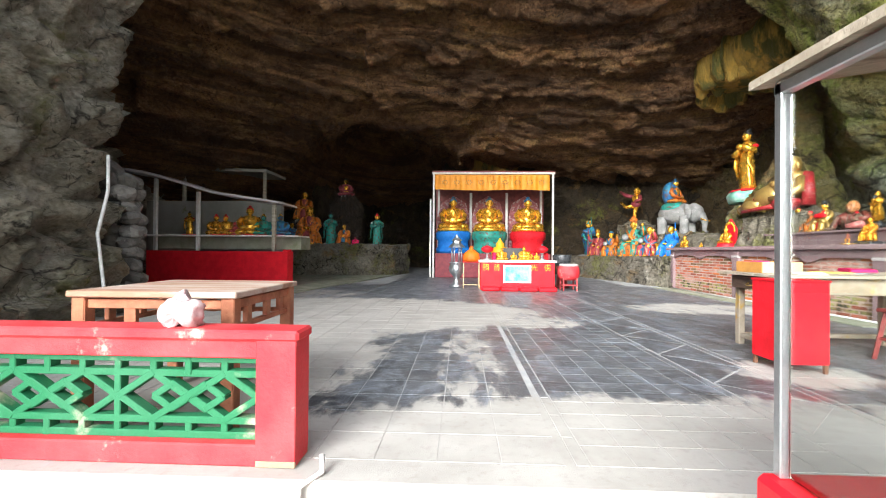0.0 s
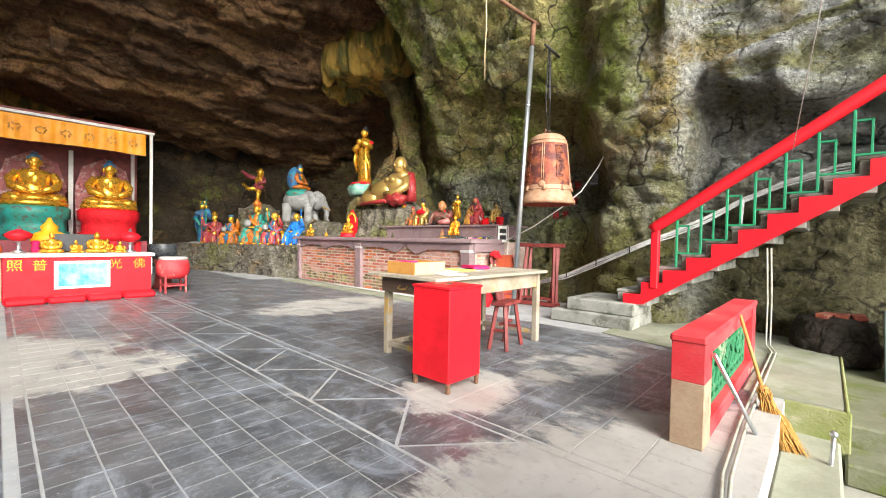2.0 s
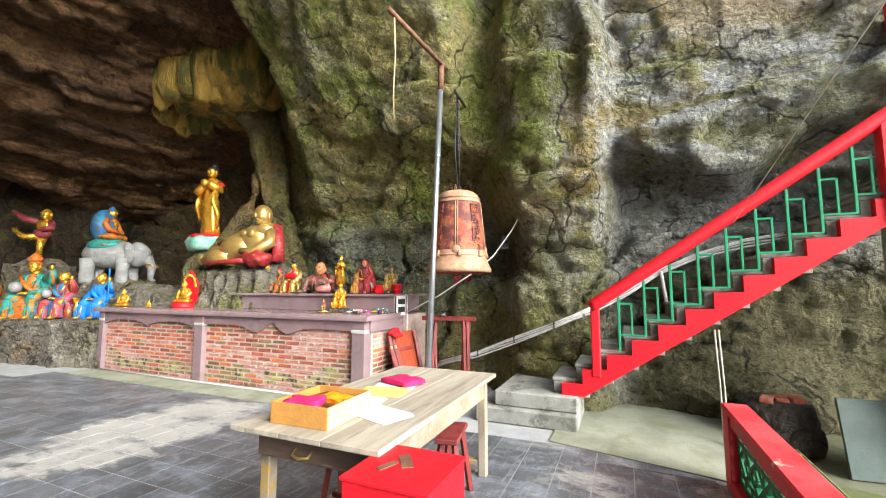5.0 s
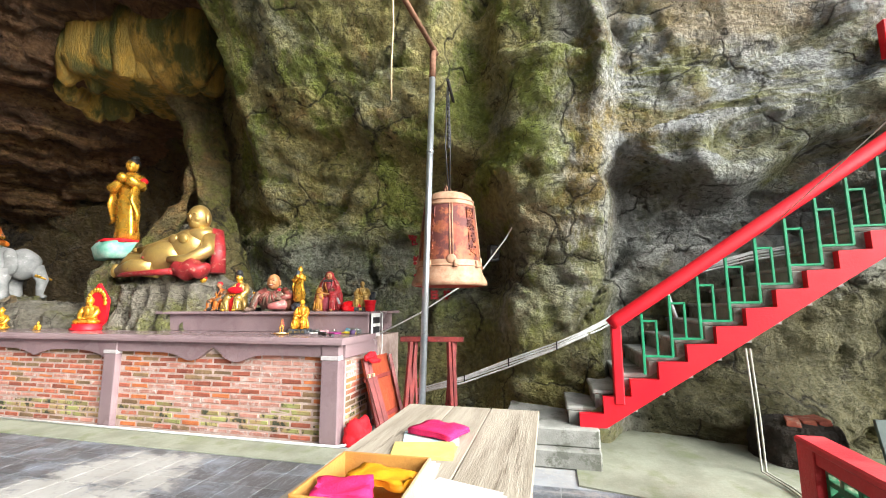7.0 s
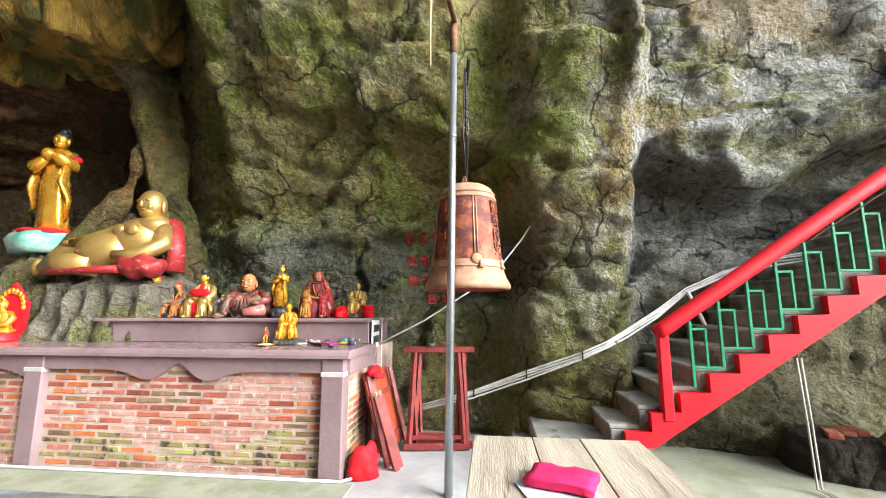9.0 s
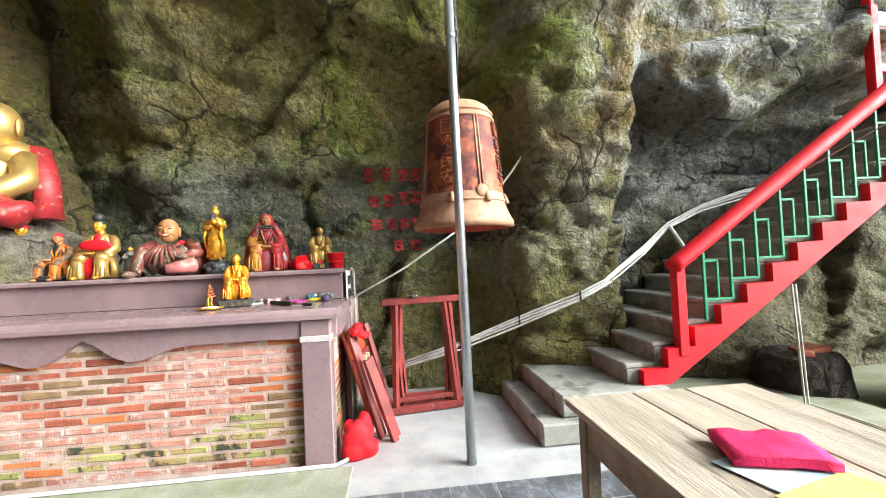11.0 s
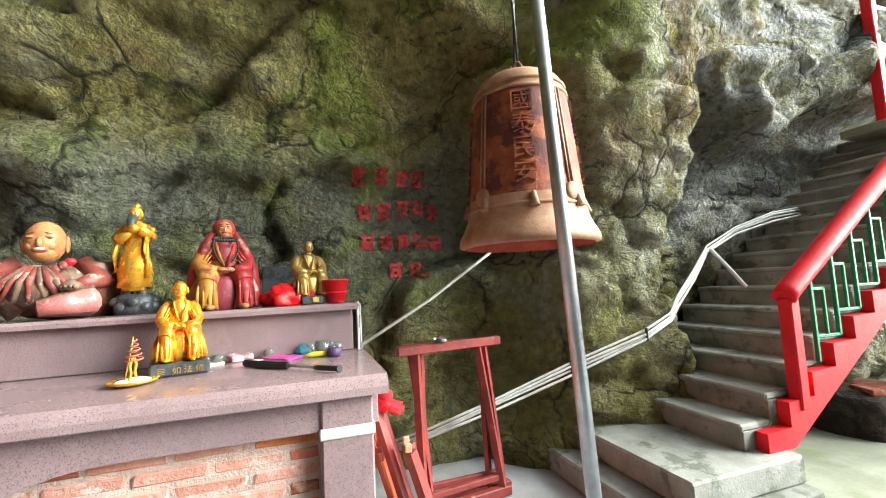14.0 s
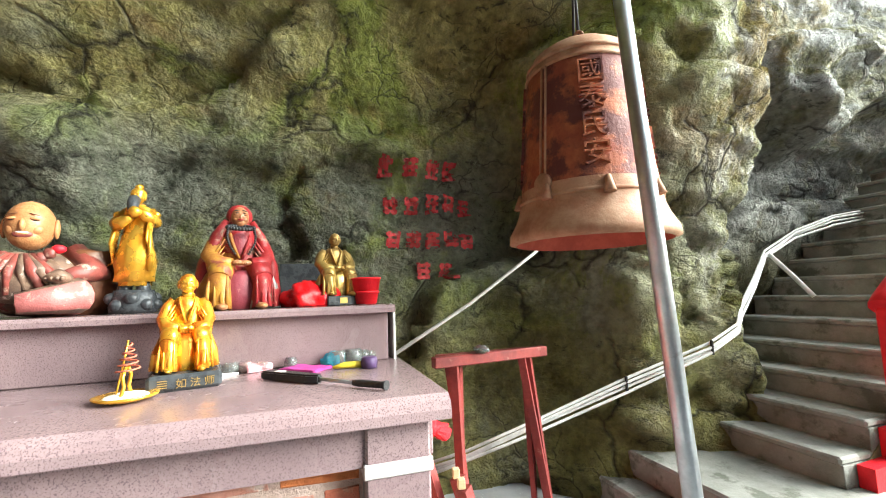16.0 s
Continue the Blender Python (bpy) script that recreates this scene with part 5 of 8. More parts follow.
def crag_base(m, r, z0, z1, slot, sx=1, sy=1):
    vs = m.lathe([(r, z0), (r * 1.05, z0 + (z1 - z0) * 0.3), (r * 0.9, z0 + (z1 - z0) * 0.8), (r * 0.6, z1)], slot, 22, (0, 0, 0), sx, sy)
    m.rough(0.12 * r, 5 / r * 0.4, vs)


def statue(label, m, mats, at, group="painted statues"):
    return thing("statue", label, "statue", at, group, mesh=m, mats=mats)


W = -90  # facing the room from the altar
T = 1.427
# figures on the upper tier of the altar
m = chair_figure(0.54, 0, 1, 2, 3, True, None, 1.0)
two_tone(m, 1, 4, lambda q, r: q.x < -0.02 + 0.03 * r and q.y < 0.06 and q.z < 0.44)
two_tone(m, 1, 5, lambda q, r: (q.z < 0.03 and r > -0.1) or r > 0.42)
for k in range(26):
    a = 2 * math.pi * k / 26
    m.ell((0.062 * math.cos(a), -0.02 - 0.03 * (1 - math.sin(a)), 0.43 - 0.012 * (1 - math.sin(a))), (0.0105, 0.0105, 0.011), 3, u=8, v=6)
for sx in (-1, 1):
    for k in range(13):
        u = k / 12
        m.ell((sx * (0.058 - 0.03 * u + 0.02 * math.sin(3 * u)), -0.075 - 0.045 * math.sin(1.6 * u), 0.415 - 0.14 * u), (0.0065, 0.0065, 0.007), 3, u=8, v=6)
m.ell((0, 0.026, 0.486), (0.064, 0.05, 0.066), 1, u=22, v=14)
m.tube([(0, 0.045, 0.5), (0, 0.06, 0.42), (0, 0.075, 0.3)], [0.045, 0.085, 0.115], 1, 18)
for sx in (-1, 1):
    m.tube([(sx * 0.055, 0.03, 0.46), (sx * 0.1, 0.035, 0.38), (sx * 0.15, 0.02, 0.22), (sx * 0.18, 0.0, 0.02)], [0.03, 0.045, 0.06, 0.05], 1, 14, flat=0.7)
for sx in (-1, 1):
    m.ell((sx * 0.017, -0.042, 0.497), (0.008, 0.004, 0.0025), 3, (0, sx * 8, 0), 8, 6)
    m.ell((sx * 0.018, -0.042, 0.509), (0.013, 0.004, 0.0025), 3, (0, sx * 12, 0), 8, 6)
m.ell((0, -0.044, 0.462), (0.016, 0.006, 0.006), 6, u=10, v=6)
statue("seated monk statue in dark red and ochre robe with bead necklace", m, [SKIN, ROBE_RED, MAROON, BLACK, ROBE_OCHRE, STONE_EL, ROBE_RED], pose(6.98, 6.76, T, 0, 0, W + 14))

m = standing_figure(0.5, 0, 0, 2, 0)
for v in m.bm.verts:
    v.co.z += 0.13
for sx in (-1, 1):
    m.tube([(sx * 0.035, 0, 0.16), (sx * 0.045, -0.01, 0.08)], 0.03, 1, 10)
m.lathe([(0.1, 0.0), (0.105, 0.03), (0.1, 0.07), (0.085, 0.11)], 1, 14, sy=0.75)
for k in range(9):
    m.ell((0.09 * math.cos(k * 0.7), 0.065 * math.sin(k * 0.7), 0.04 + 0.03 * (k % 2)), (0.035, 0.03, 0.03), 1, u=8, v=6)
m.tube([(0, -0.035, 0.555), (0.004, -0.062, 0.525), (0.012, -0.085, 0.49), (0.03, -0.09, 0.455)], [0.026, 0.026, 0.018, 0.006], 1, 10)
m.lathe([(0.085, 0.15), (0.082, 0.25), (0.06, 0.38)], 0, 26, (0, 0, 0), 1.0, 0.75, fold=lambda a, z: 1 + 0.14 * math.sin(6 * a + 20 * z))
m.tube([(0.075, -0.05, 0.42), (0.08, -0.045, 0.2)], [0.006, 0.012], 0, 8)
statue("gilded bearded warrior statue on a black rock base", m, [GOLD, BLACK_ST, GOLD], pose(6.98, 7.22, T, 0, 0, W - 5))

# laughing figure leaning on a basket
m = Mesh()
m.ell((0.02, 0.02, 0.15), (0.2, 0.15, 0.15), 1, u=24, v=14)
m.ell((0.0, -0.07, 0.17), (0.14, 0.1, 0.12), 0, u=20, v=12)
m.tube([(0.1, -0.02, 0.07), (0.2, -0.14, 0.09), (0.02, -0.2, 0.06)], [0.09, 0.08, 0.05], 1, 14)
m.tube([(-0.08, -0.02, 0.07), (-0.2, -0.1, 0.2), (-0.22, -0.2, 0.03)], [0.09, 0.075, 0.055], 1, 14)
m.ell((-0.23, -0.25, 0.025), (0.05, 0.07, 0.028), 0, u=12, v=8)
for k in range(5):
    m.ell((-0.26 + 0.016 * k, -0.31, 0.022), (0.009, 0.02, 0.013), 0, u=6, v=5)
m.tube([(0.15, 0.02, 0.29), (0.24, -0.04, 0.2), (0.16, -0.15, 0.17)], [0.06, 0.055, 0.035], 2, 12)
m.tube([(-0.13, 0.02, 0.29), (-0.2, -0.04, 0.24), (-0.15, -0.13, 0.22)], [0.06, 0.055, 0.035], 2, 12)
m.ell((0.14, -0.17, 0.17), (0.05, 0.035, 0.03), 0, u=10, v=8)
for k in range(4):
    m.ell((0.11 + 0.02 * k, -0.195, 0.165), (0.008, 0.025, 0.01), 0, u=6, v=5)
m.lathe([(0.09, 0.0), (0.12, 0.08), (0.125, 0.2), (0.13, 0.3), (0.122, 0.31), (0.1, 0.29)], 3, 26, (0.2, 0.08, 0), fold=lambda a, z: 1 + 0.012 * math.sin(40 * z * 8))
for x, z in ((-0.05, 0.27), (-0.02, 0.25), (0.03, 0.25), (0.07, 0.26), (0.1, 0.28)):
    m.ell((x, -0.13, z), (0.022, 0.018, 0.022), 2, u=8, v=6)
m.ell((0.13, -0.12, 0.3), (0.028, 0.02, 0.02), 4, u=10, v=6)
for k in range(9):
    a = 0.5 + 0.3 * k
    m.tube([(0.05 * math.cos(a), -0.13, 0.27), (0.13 * math.cos(a), -0.17, 0.2), (0.2 * math.cos(a), -0.15, 0.1)], [0.012, 0.018, 0.008], 1 if k % 2 else 2, 8)
m.rough(0.016, 14)
m.rough(0.006, 45)
head(m, (0, -0.03, 0.415), 0.105, 5, None, False, True)
m.ell((0, -0.112, 0.366), (0.036, 0.012, 0.017), 2, u=14, v=8)
m.ell((0, -0.12, 0.374), (0.024, 0.005, 0.004), 7, u=12, v=6)
two_tone(m, 1, 8, lambda q, r: q.x > 0.12 and q.y < -0.06 and q.z < 0.14 and r > -0.15)
two_tone(m, 1, 2, lambda q, r: r > 0.28)
for sx in (-1, 1):
    m.ell((sx * 0.036, -0.115, 0.432), (0.016, 0.008, 0.006), 6, (0, sx * 10, 0), 8, 6)
    m.ell((sx * 0.038, -0.118, 0.455), (0.02, 0.004, 0.0025), 3, (0, sx * 14, 0), 8, 6)
statue("laughing bald figure statue, aged brown paint, seated with a basket", m, [SKIN_W, SKIN_W, AGED_RED, BASKET, RED, SKIN_O, BLACK, PAPER, SKIN_PINK], pose(6.98, 7.63, T, 0, 0, W + 10))

m = chair_figure(0.55, 0, 1, 2, 3, False)
m.ell((0, 0.0, 0.56), (0.05, 0.05, 0.045), 3, u=10, v=8)
m.ell((0.06, -0.14, 0.3), (0.14, 0.03, 0.05), 2, u=14, v=8)
statue("seated general statue in gold robe with red sash and black cap", m, [GOLD, GOLD_OLD, RED, BLACK], pose(6.98, 8.24, T, 0, 0, W))
for y, hh, mats, lab in ((8.62, 0.44, [SKIN, ORANGE, BLACK, RED], "small guardian statue in orange and red robes"), (8.93, 0.54, [GOLD, TEAL, RED, RED], "small armoured deity statue in green and gold"),
                         (9.3, 0.5, [SKIN, PINK, RED, GOLD], "small deity statue in pink robe on a dark base"), (8.42, 0.3, [GOLD, RED, BLUE_D, BLUE_D], "little figurine in red and blue"),
                         (8.0, 0.3, [GOLD, STONE_EL, BLACK, RED], "small grey attendant figurine")):
    m = chair_figure(hh, 0, 1, 2, 3, False) if hh > 0.4 else standing_figure(hh, 0, 1, 2, 3)
    m.lathe([(0.36 * hh, 0.0), (0.38 * hh, 0.02), (0.34 * hh, 0.05)], 2, 16)
    statue(lab, m, mats, pose(7.02, y, T, 0, 0, W + random.uniform(-10, 10)))
m = chair_figure(0.36, 0, 0, 0, 0, True)
for v in m.bm.verts:
    v.co.z += 0.05
m.box((0, -0.03, 0.025), (0.17, 0.2, 0.05), 1, 0.004)
m.box((0, -0.133, 0.025), (0.04, 0.004, 0.03), 0, 0)
statue("small dull gold monk statue on a black base", m, [GOLD_OLD, BLACK_ST], pose(7.02, 6.27, T, 0, 0, W + 16))
# gilded monk on the altar top with an inscribed base
m = chair_figure(0.38, 0, 0, 0, 0, True)
two_tone(m, 0, 2, lambda q, r: r > 0.12)
for v in m.bm.verts:
    v.co.x *= 0.84 if v.co.z < 0.3 else 1.0
    v.co.z += 0.06
m.box((0, -0.04, 0.03), (0.24, 0.26, 0.06), 1, 0.012)
monk = statue("bright gilded seated monk statue on an inscribed black base", m, [GOLD, BLACK_ST, GOLD_OR], pose(6.53, 6.88, 1.151, 0, 0, W + 14))
for i, ch in enumerate("如法师"):
    cu = bpy.data.curves.new("inscription", "FONT")
    cu.body, cu.size, cu.extrude = ch, 0.036, 0.0008
    ob = new("inscription", cu)
    ob.parent = monk
    ob.matrix_local = pose(-0.03 + 0.045 * i, -0.1725, 0.015, 90)
    ob.data.materials.append(GOLD_OLD)
b = Mesh()
for k in range(4):
    b.box((-0.07, -0.1725, 0.018 + 0.008 * k), (0.03, 0.002, 0.003), 0, 0)
part("worn_character", b, GOLD_OLD, monk, "illegible worn gold character")
# niche figure in red and gold
m = lotus_figure(0.42, 0, 0, 0)
for v in m.bm.verts:
    v.co.z += 0.08
m.lathe([(0.2, 0.0), (0.22, 0.02), (0.18, 0.05), (0.19, 0.09)], 1, 26)
m.prism([(-0.17, 0.06), (0.17, 0.06), (0.19, 0.45), (0.0, 0.7), (-0.19, 0.45)], 1, 0.1, 0.15, 1)
for k in range(11):
    a = math.pi * k / 10
    m.ell((0.16 * math.cos(a), 0.09, 0.4 + 0.2 * math.sin(a)), (0.03, 0.02, 0.04), 0, u=8, v=6)
statue("gilded seated figure in a red flame-shaped niche", m, [GOLD, RED], pose(6.55, 10.5, 1.151, 0, 0, W + 5))
for y, hh in ((12.0, 0.34), (11.2, 0.13)):
    statue("small gilded seated figurine on the altar top", lotus_figure(hh, 0, 0, 0), [GOLD], pose(6.35, y, 1.151, 0, 0, W + 8))

# rock outcrop carrying the reclining figure and the standing gilded figure
def outcrop(name, label, c, r, h, amp, mat, seed, fold=0.4):
    m = Mesh()
    vs = m.lathe([(1.0, 0), (0.98, h * 0.3), (0.95, h * 0.6), (0.85, h * 0.88), (0.5, h), (0.1, h * 1.01)], 0, 56, (0, 0, 0), r[0], r[1])
    bmesh.ops.subdivide_edges(m.bm, edges=m.bm.edges[:], cuts=3, use_grid_fill=True)
    m.bm.normal_update()
    for v in m.bm.verts:
        flat = 0.35 if v.co.z > 0.9 * h else 1.0
        v.co += v.normal * flat * (crag(v.co + Vector((seed, 0, 0)), amp, 1.6) + amp * fold * math.sin(14 * math.atan2(v.co.y, v.co.x) + 3 * noise.noise(v.co * 2)))
    for f in m.bm.faces:
        f.smooth = True
    t = structure(name, m, mat, label)
    t.matrix_world = pose(*c)
    return t


outcrop("outcrop", "pale draped flowstone outcrop behind the altar", (7.35, 9.6, 0), (0.7, 1.25), 2.0, 0.16, ROCK_GREY, 3)
outcrop("outcrop", "stone pillar base painted green and white at the top", (7.45, 11.05, 0), (0.4, 0.45), 2.35, 0.12, ROCK_GREY, 8)
outcrop("outcrop", "grey rock slope behind the painted statues", (7.6, 12.6, 0), (1.1, 1.2), 1.5, 0.25, ROCK_GREY, 1)
outcrop("outcrop", "grey boulder under the one-legged figure", (7.0, 16.7, 0.7), (0.6, 0.75), 1.5, 0.2, ROCK_GREY, 5)
outcrop("outcrop", "grey boulder under the pot-bellied figure", (6.5, 19.0, 0.7), (0.8, 0.9), 1.75, 0.2, ROCK_BACK, 6)
outcrop("outcrop", "grey boulder under the elephant statue", (7.5, 14.5, 0.6), (0.7, 0.85), 1.1, 0.2, ROCK_GREY, 7)
outcrop("outcrop", "pale upright stone beside the reclining figure", (7.75, 10.2, 1.6), (0.2, 0.22), 1.35, 0.08, ROCK_GREY, 9)
outcrop("outcrop", "rounded rock under the stairs", (6.75, 1.5, -0.05), (0.42, 0.34), 0.42, 0.06, ROCK_DARK, 12, 0.0)
# green and white painted cap with red cloth under the standing figure
m = Mesh()
m.lathe([(0.4, 0.0), (0.44, 0.08), (0.46, 0.2), (0.4, 0.3)], 0, 30, fold=lambda a, z: 1 + 0.06 * math.sin(6 * a))
m.lathe([(0.41, 0.29), (0.39, 0.34), (0.2, 0.36)], 1, 30, fold=lambda a, z: 1 + 0.08 * math.sin(8 * a + 1))
m.rough(0.03, 6)
thing("statue_pedestal", "green painted rock pedestal draped with red cloth", "pedestal", pose(7.45, 11.05, 2.3), mesh=m, mats=[surf("green_white_paint", (0.1, 0.36, 0.26), (0.35, 0.5, 0.42), 0.5, scale=5), CLOTH_RED])
m = standing_figure(1.55, 0, 0, 1, 2, -0.03)
statue("tall standing gilded goddess statue with red ribbons", m, [GOLD, BLACK, CLOTH_RED], pose(7.45, 11.05, 2.66, 0, 0, W + 8))
# reclining pot-bellied figure
m = Mesh()
m.ell((-0.02, -0.16, 0.3), (0.4, 0.3, 0.29), 0, (0, -12, 0), 32, 20)
m.ell((0.3, -0.02, 0.46), (0.36, 0.28, 0.3), 0, (0, -38, 0), 30, 18)
m.ell((0.46, 0.02, 0.64), (0.27, 0.22, 0.17), 0, (0, -14, 0), 26, 14)
for sx in (-0.06, 0.14):
    m.ell((0.3 + sx, -0.26, 0.58), (0.09, 0.05, 0.08), 0, u=14, v=10)
m.ell((-0.12, -0.45, 0.29), (0.02, 0.02, 0.02), 1, u=8, v=6)
m.tube([(-0.1, -0.05, 0.16), (-0.5, -0.16, 0.26), (-0.66, -0.2, 0.3), (-0.9, -0.24, 0.12)], [0.2, 0.15, 0.13, 0.08], 0, 18)
m.tube([(0.0, -0.3, 0.14), (-0.35, -0.42, 0.15), (-0.72, -0.38, 0.1)], [0.16, 0.13, 0.07], 0, 18)
m.ell((-0.95, -0.27, 0.12), (0.07, 0.07, 0.12), 0, u=12, v=8)
m.tube([(0.26, 0.06, 0.68), (0.02, -0.06, 0.6), (-0.24, -0.2, 0.48), (-0.5, -0.24, 0.44)], [0.11, 0.1, 0.075, 0.05], 0, 16)
m.ell((-0.55, -0.25, 0.44), (0.08, 0.05, 0.04), 0, u=10, v=8)
m.tube([(0.66, 0.02, 0.62), (0.76, -0.1, 0.4), (0.62, -0.3, 0.24), (0.36, -0.42, 0.24)], [0.12, 0.11, 0.09, 0.05], 0, 16)
m.tube([(0.3, 0.12, 0.74), (0.5, 0.18, 0.78), (0.72, 0.1, 0.72), (0.84, 0.04, 0.45), (0.88, 0.0, 0.05)], [0.05, 0.08, 0.1, 0.1, 0.12], 1, 14, flat=0.6)
vs = m.ell((0.62, -0.26, 0.1), (0.34, 0.22, 0.15), 1, u=28, v=14)
for v in vs:
    v.co.z += 0.025 * math.sin(24 * v.co.x + 9 * v.co.y)
m.tube([(-0.85, -0.3, 0.03), (-0.4, -0.5, 0.03), (0.1, -0.52, 0.04), (0.5, -0.45, 0.06)], [0.03, 0.06, 0.07, 0.08], 1, 10, flat=0.6)
m.tube([(0.48, 0.0, 0.7), (0.49, -0.01, 0.82)], [0.14, 0.12], 0, 16)
head(m, (0.5, -0.05, 0.94), 0.19, 0, None, False, True)
statue("large reclining gilded pot-bellied figure with red drapery on rock", m, [GOLD_OLD, ROBE_RED], pose(7.15, 9.62, 1.95, 0, 0, W - 4))


def adorn(m, h, kind, dark):
    """Headdress, sash, staff or jar, raised arm and painted patches, no two alike."""
    top = (0.99, 0.97, 0.94)[kind] * h if kind < 2 else 0.94 * h
    style = random.randrange(4)
    if style == 0:
        m.lathe([(0.09 * h, 0.0), (0.1 * h, 0.05 * h), (0.05 * h, 0.11 * h), (0.02 * h, 0.15 * h)], 3, 12, (0, 0.01 * h, top - 0.02 * h), fold=lambda a, z: 1 + 0.2 * math.sin(5 * a))
    elif style == 1:
        for sx in (-1, 1):
            m.ell((sx * 0.06 * h, 0.0, top), (0.04 * h, 0.04 * h, 0.06 * h), 0, (0, sx * 25, 0), 10, 8)
    elif style == 2:
        m.ell((0, 0.02 * h, top), (0.11 * h, 0.1 * h, 0.05 * h), 2, u=14, v=8)
    sx = random.choice((-1, 1))
    m.tube([(sx * 0.18 * h, 0.02 * h, 0.68 * h), (sx * 0.34 * h, -0.05 * h, 0.62 * h), (sx * 0.36 * h, -0.14 * h, 0.82 * h)], [0.07 * h, 0.075 * h, 0.04 * h], 1, 10)
    m.ell((sx * 0.36 * h, -0.15 * h, 0.86 * h), (0.035 * h, 0.035 * h, 0.05 * h), 0, u=10, v=8)
    if random.random() < 0.5:
        m.tube([(sx * 0.37 * h, -0.17 * h, 0.1 * h), (sx * 0.36 * h, -0.16 * h, 1.1 * h)], 0.014 * h, 2, 8)
    else:
        m.lathe([(0.05 * h, 0), (0.09 * h, 0.06 * h), (0.08 * h, 0.14 * h), (0.04 * h, 0.17 * h)], dark, 14, (-sx * 0.05 * h, -0.3 * h, 0.44 * h))
    m.tube([(-0.2 * h, 0.0, 0.72 * h), (-0.02 * h, -0.16 * h, 0.56 * h), (0.16 * h, -0.18 * h, 0.42 * h)], [0.03 * h, 0.04 * h, 0.03 * h], 2, 10)
    m.tube([(sx * 0.2 * h, 0.05 * h, 0.5 * h), (sx * 0.4 * h, 0.02 * h, 0.3 * h), (sx * 0.36 * h, -0.05 * h, 0.05 * h)], [0.06 * h, 0.08 * h, 0.02 * h], 3, 10, flat=0.5)
    two_tone(m, 1, 2, lambda q, r: r > 0.25 and q.z < 0.5 * h)
    two_tone(m, 1, 3, lambda q, r: r < -0.38)


# painted statues on the rock shelf
for lab, mats, x, y, z, hh, kind in (
        ("standing statue in blue robe with gilded face and staff", [GOLD, BLUE_D, TEAL, BLUE], 5.5, 18.0, 0.85, 1.45, 1),
        ("seated statue in maroon robe with gilded face", [GOLD, MAROON, PINK, GOLD], 5.62, 17.2, 0.83, 1.0, 0),
        ("seated statue in orange robe holding a dark jar", [GOLD, ORANGE, BLUE_D, GOLD], 5.85, 16.35, 0.82, 0.95, 0),
        ("stooping statue in green and orange robes", [GOLD, TEAL, ORANGE, ORANGE], 6.15, 15.0, 0.83, 1.3, 0),
        ("seated statue in red and blue robes with gilded face", [GOLD, PINK, BLUE_D, GOLD], 6.3, 14.1, 0.85, 1.0, 0),
        ("crouching statue in bright blue cape with gilded heads", [GOLD, BLUE, BLUE, GOLD], 6.5, 13.1, 0.86, 0.95, 0),
        ("pot-bellied gilded statue in dark red robe", [GOLD, MAROON, MAROON, GOLD], 6.5, 19.0, 2.42, 1.05, 2)):
    m = standing_figure(hh, 0, 1, 2, 3) if kind == 1 else (lotus_figure(hh, 0, 1, 1, True) if kind == 2 else chair_figure(hh, 0, 1, 2, 3, False))
    if kind == 2:
        m.ell((0, -0.2 * hh, 0.42 * hh), (0.22 * hh, 0.16 * hh, 0.2 * hh), 0, u=20, v=12)
    adorn(m, hh, kind, len(mats))
    crag_base(m, 0.33 * hh, -0.12, 0.03, len(mats), 1.1, 0.9)
    statue(lab, m, mats + [STONE_EL], pose(x, y, z + 0.02, 0, 0, W + 25 + random.uniform(-12, 12)))
# dancing figure, one leg up
m = Mesh()
m.tube([(0.0, 0, 0.0), (0.02, -0.02, 0.35), (0.05, 0, 0.65)], [0.06, 0.07, 0.1], 0, 12)
m.tube([(0.05, 0, 0.65), (-0.25, -0.2, 0.62), (-0.5, -0.2, 0.82)], [0.1, 0.08, 0.06], 0, 12)
m.ell((0.05, 0, 0.72), (0.2, 0.17, 0.14), 1)
m.lathe([(0.16, 0.7), (0.18, 0.85), (0.2, 1.0), (0.1, 1.08)], 0, 20, (0.08, 0, 0), 1, 0.7)
m.tube([(-0.08, 0, 1.02), (-0.4, -0.05, 1.1), (-0.7, -0.05, 1.3)], [0.08, 0.09, 0.05], 1, 12)
m.tube([(0.24, 0, 1.02), (0.36, -0.12, 0.86), (0.2, -0.22, 0.8)], [0.08, 0.08, 0.05], 1, 12)
head(m, (0.14, -0.04, 1.22), 0.14, 0, None, False, True)
m.rough(0.02, 8)
statue("dancing statue with gilded skin and red cape, one leg raised", m, [GOLD, MAROON], pose(6.9, 16.7, 2.2, 0, 0, W + 25))
# figure riding an elephant
m = Mesh()
m.ell((0, 0, 0.72), (0.42, 0.6, 0.36), 0, u=26, v=16)
m.ell((0.0, -0.55, 0.72), (0.26, 0.28, 0.32), 0, u=20, v=12)
m.tube([(0, -0.75, 0.66), (0, -0.88, 0.4), (0, -0.86, 0.12), (0, -0.95, 0.05)], [0.13, 0.1, 0.07, 0.05], 0, 12)
for sx in (-1, 1):
    m.ell((sx * 0.27, -0.45, 0.74), (0.06, 0.18, 0.26), 0, (0, 0, sx * 20))
    m.tube([(sx * 0.09, -0.8, 0.5), (sx * 0.12, -0.98, 0.42)], [0.04, 0.012], 3, 8)
    for yy in (-0.35, 0.38):
        m.lathe([(0.15, 0.0), (0.14, 0.08), (0.13, 0.3), (0.16, 0.6)], 0, 16, (sx * 0.24, yy, 0))
m.ell((0, 0.08, 0.92), (0.44, 0.42, 0.2), 1)
m.rough(0.035, 5)
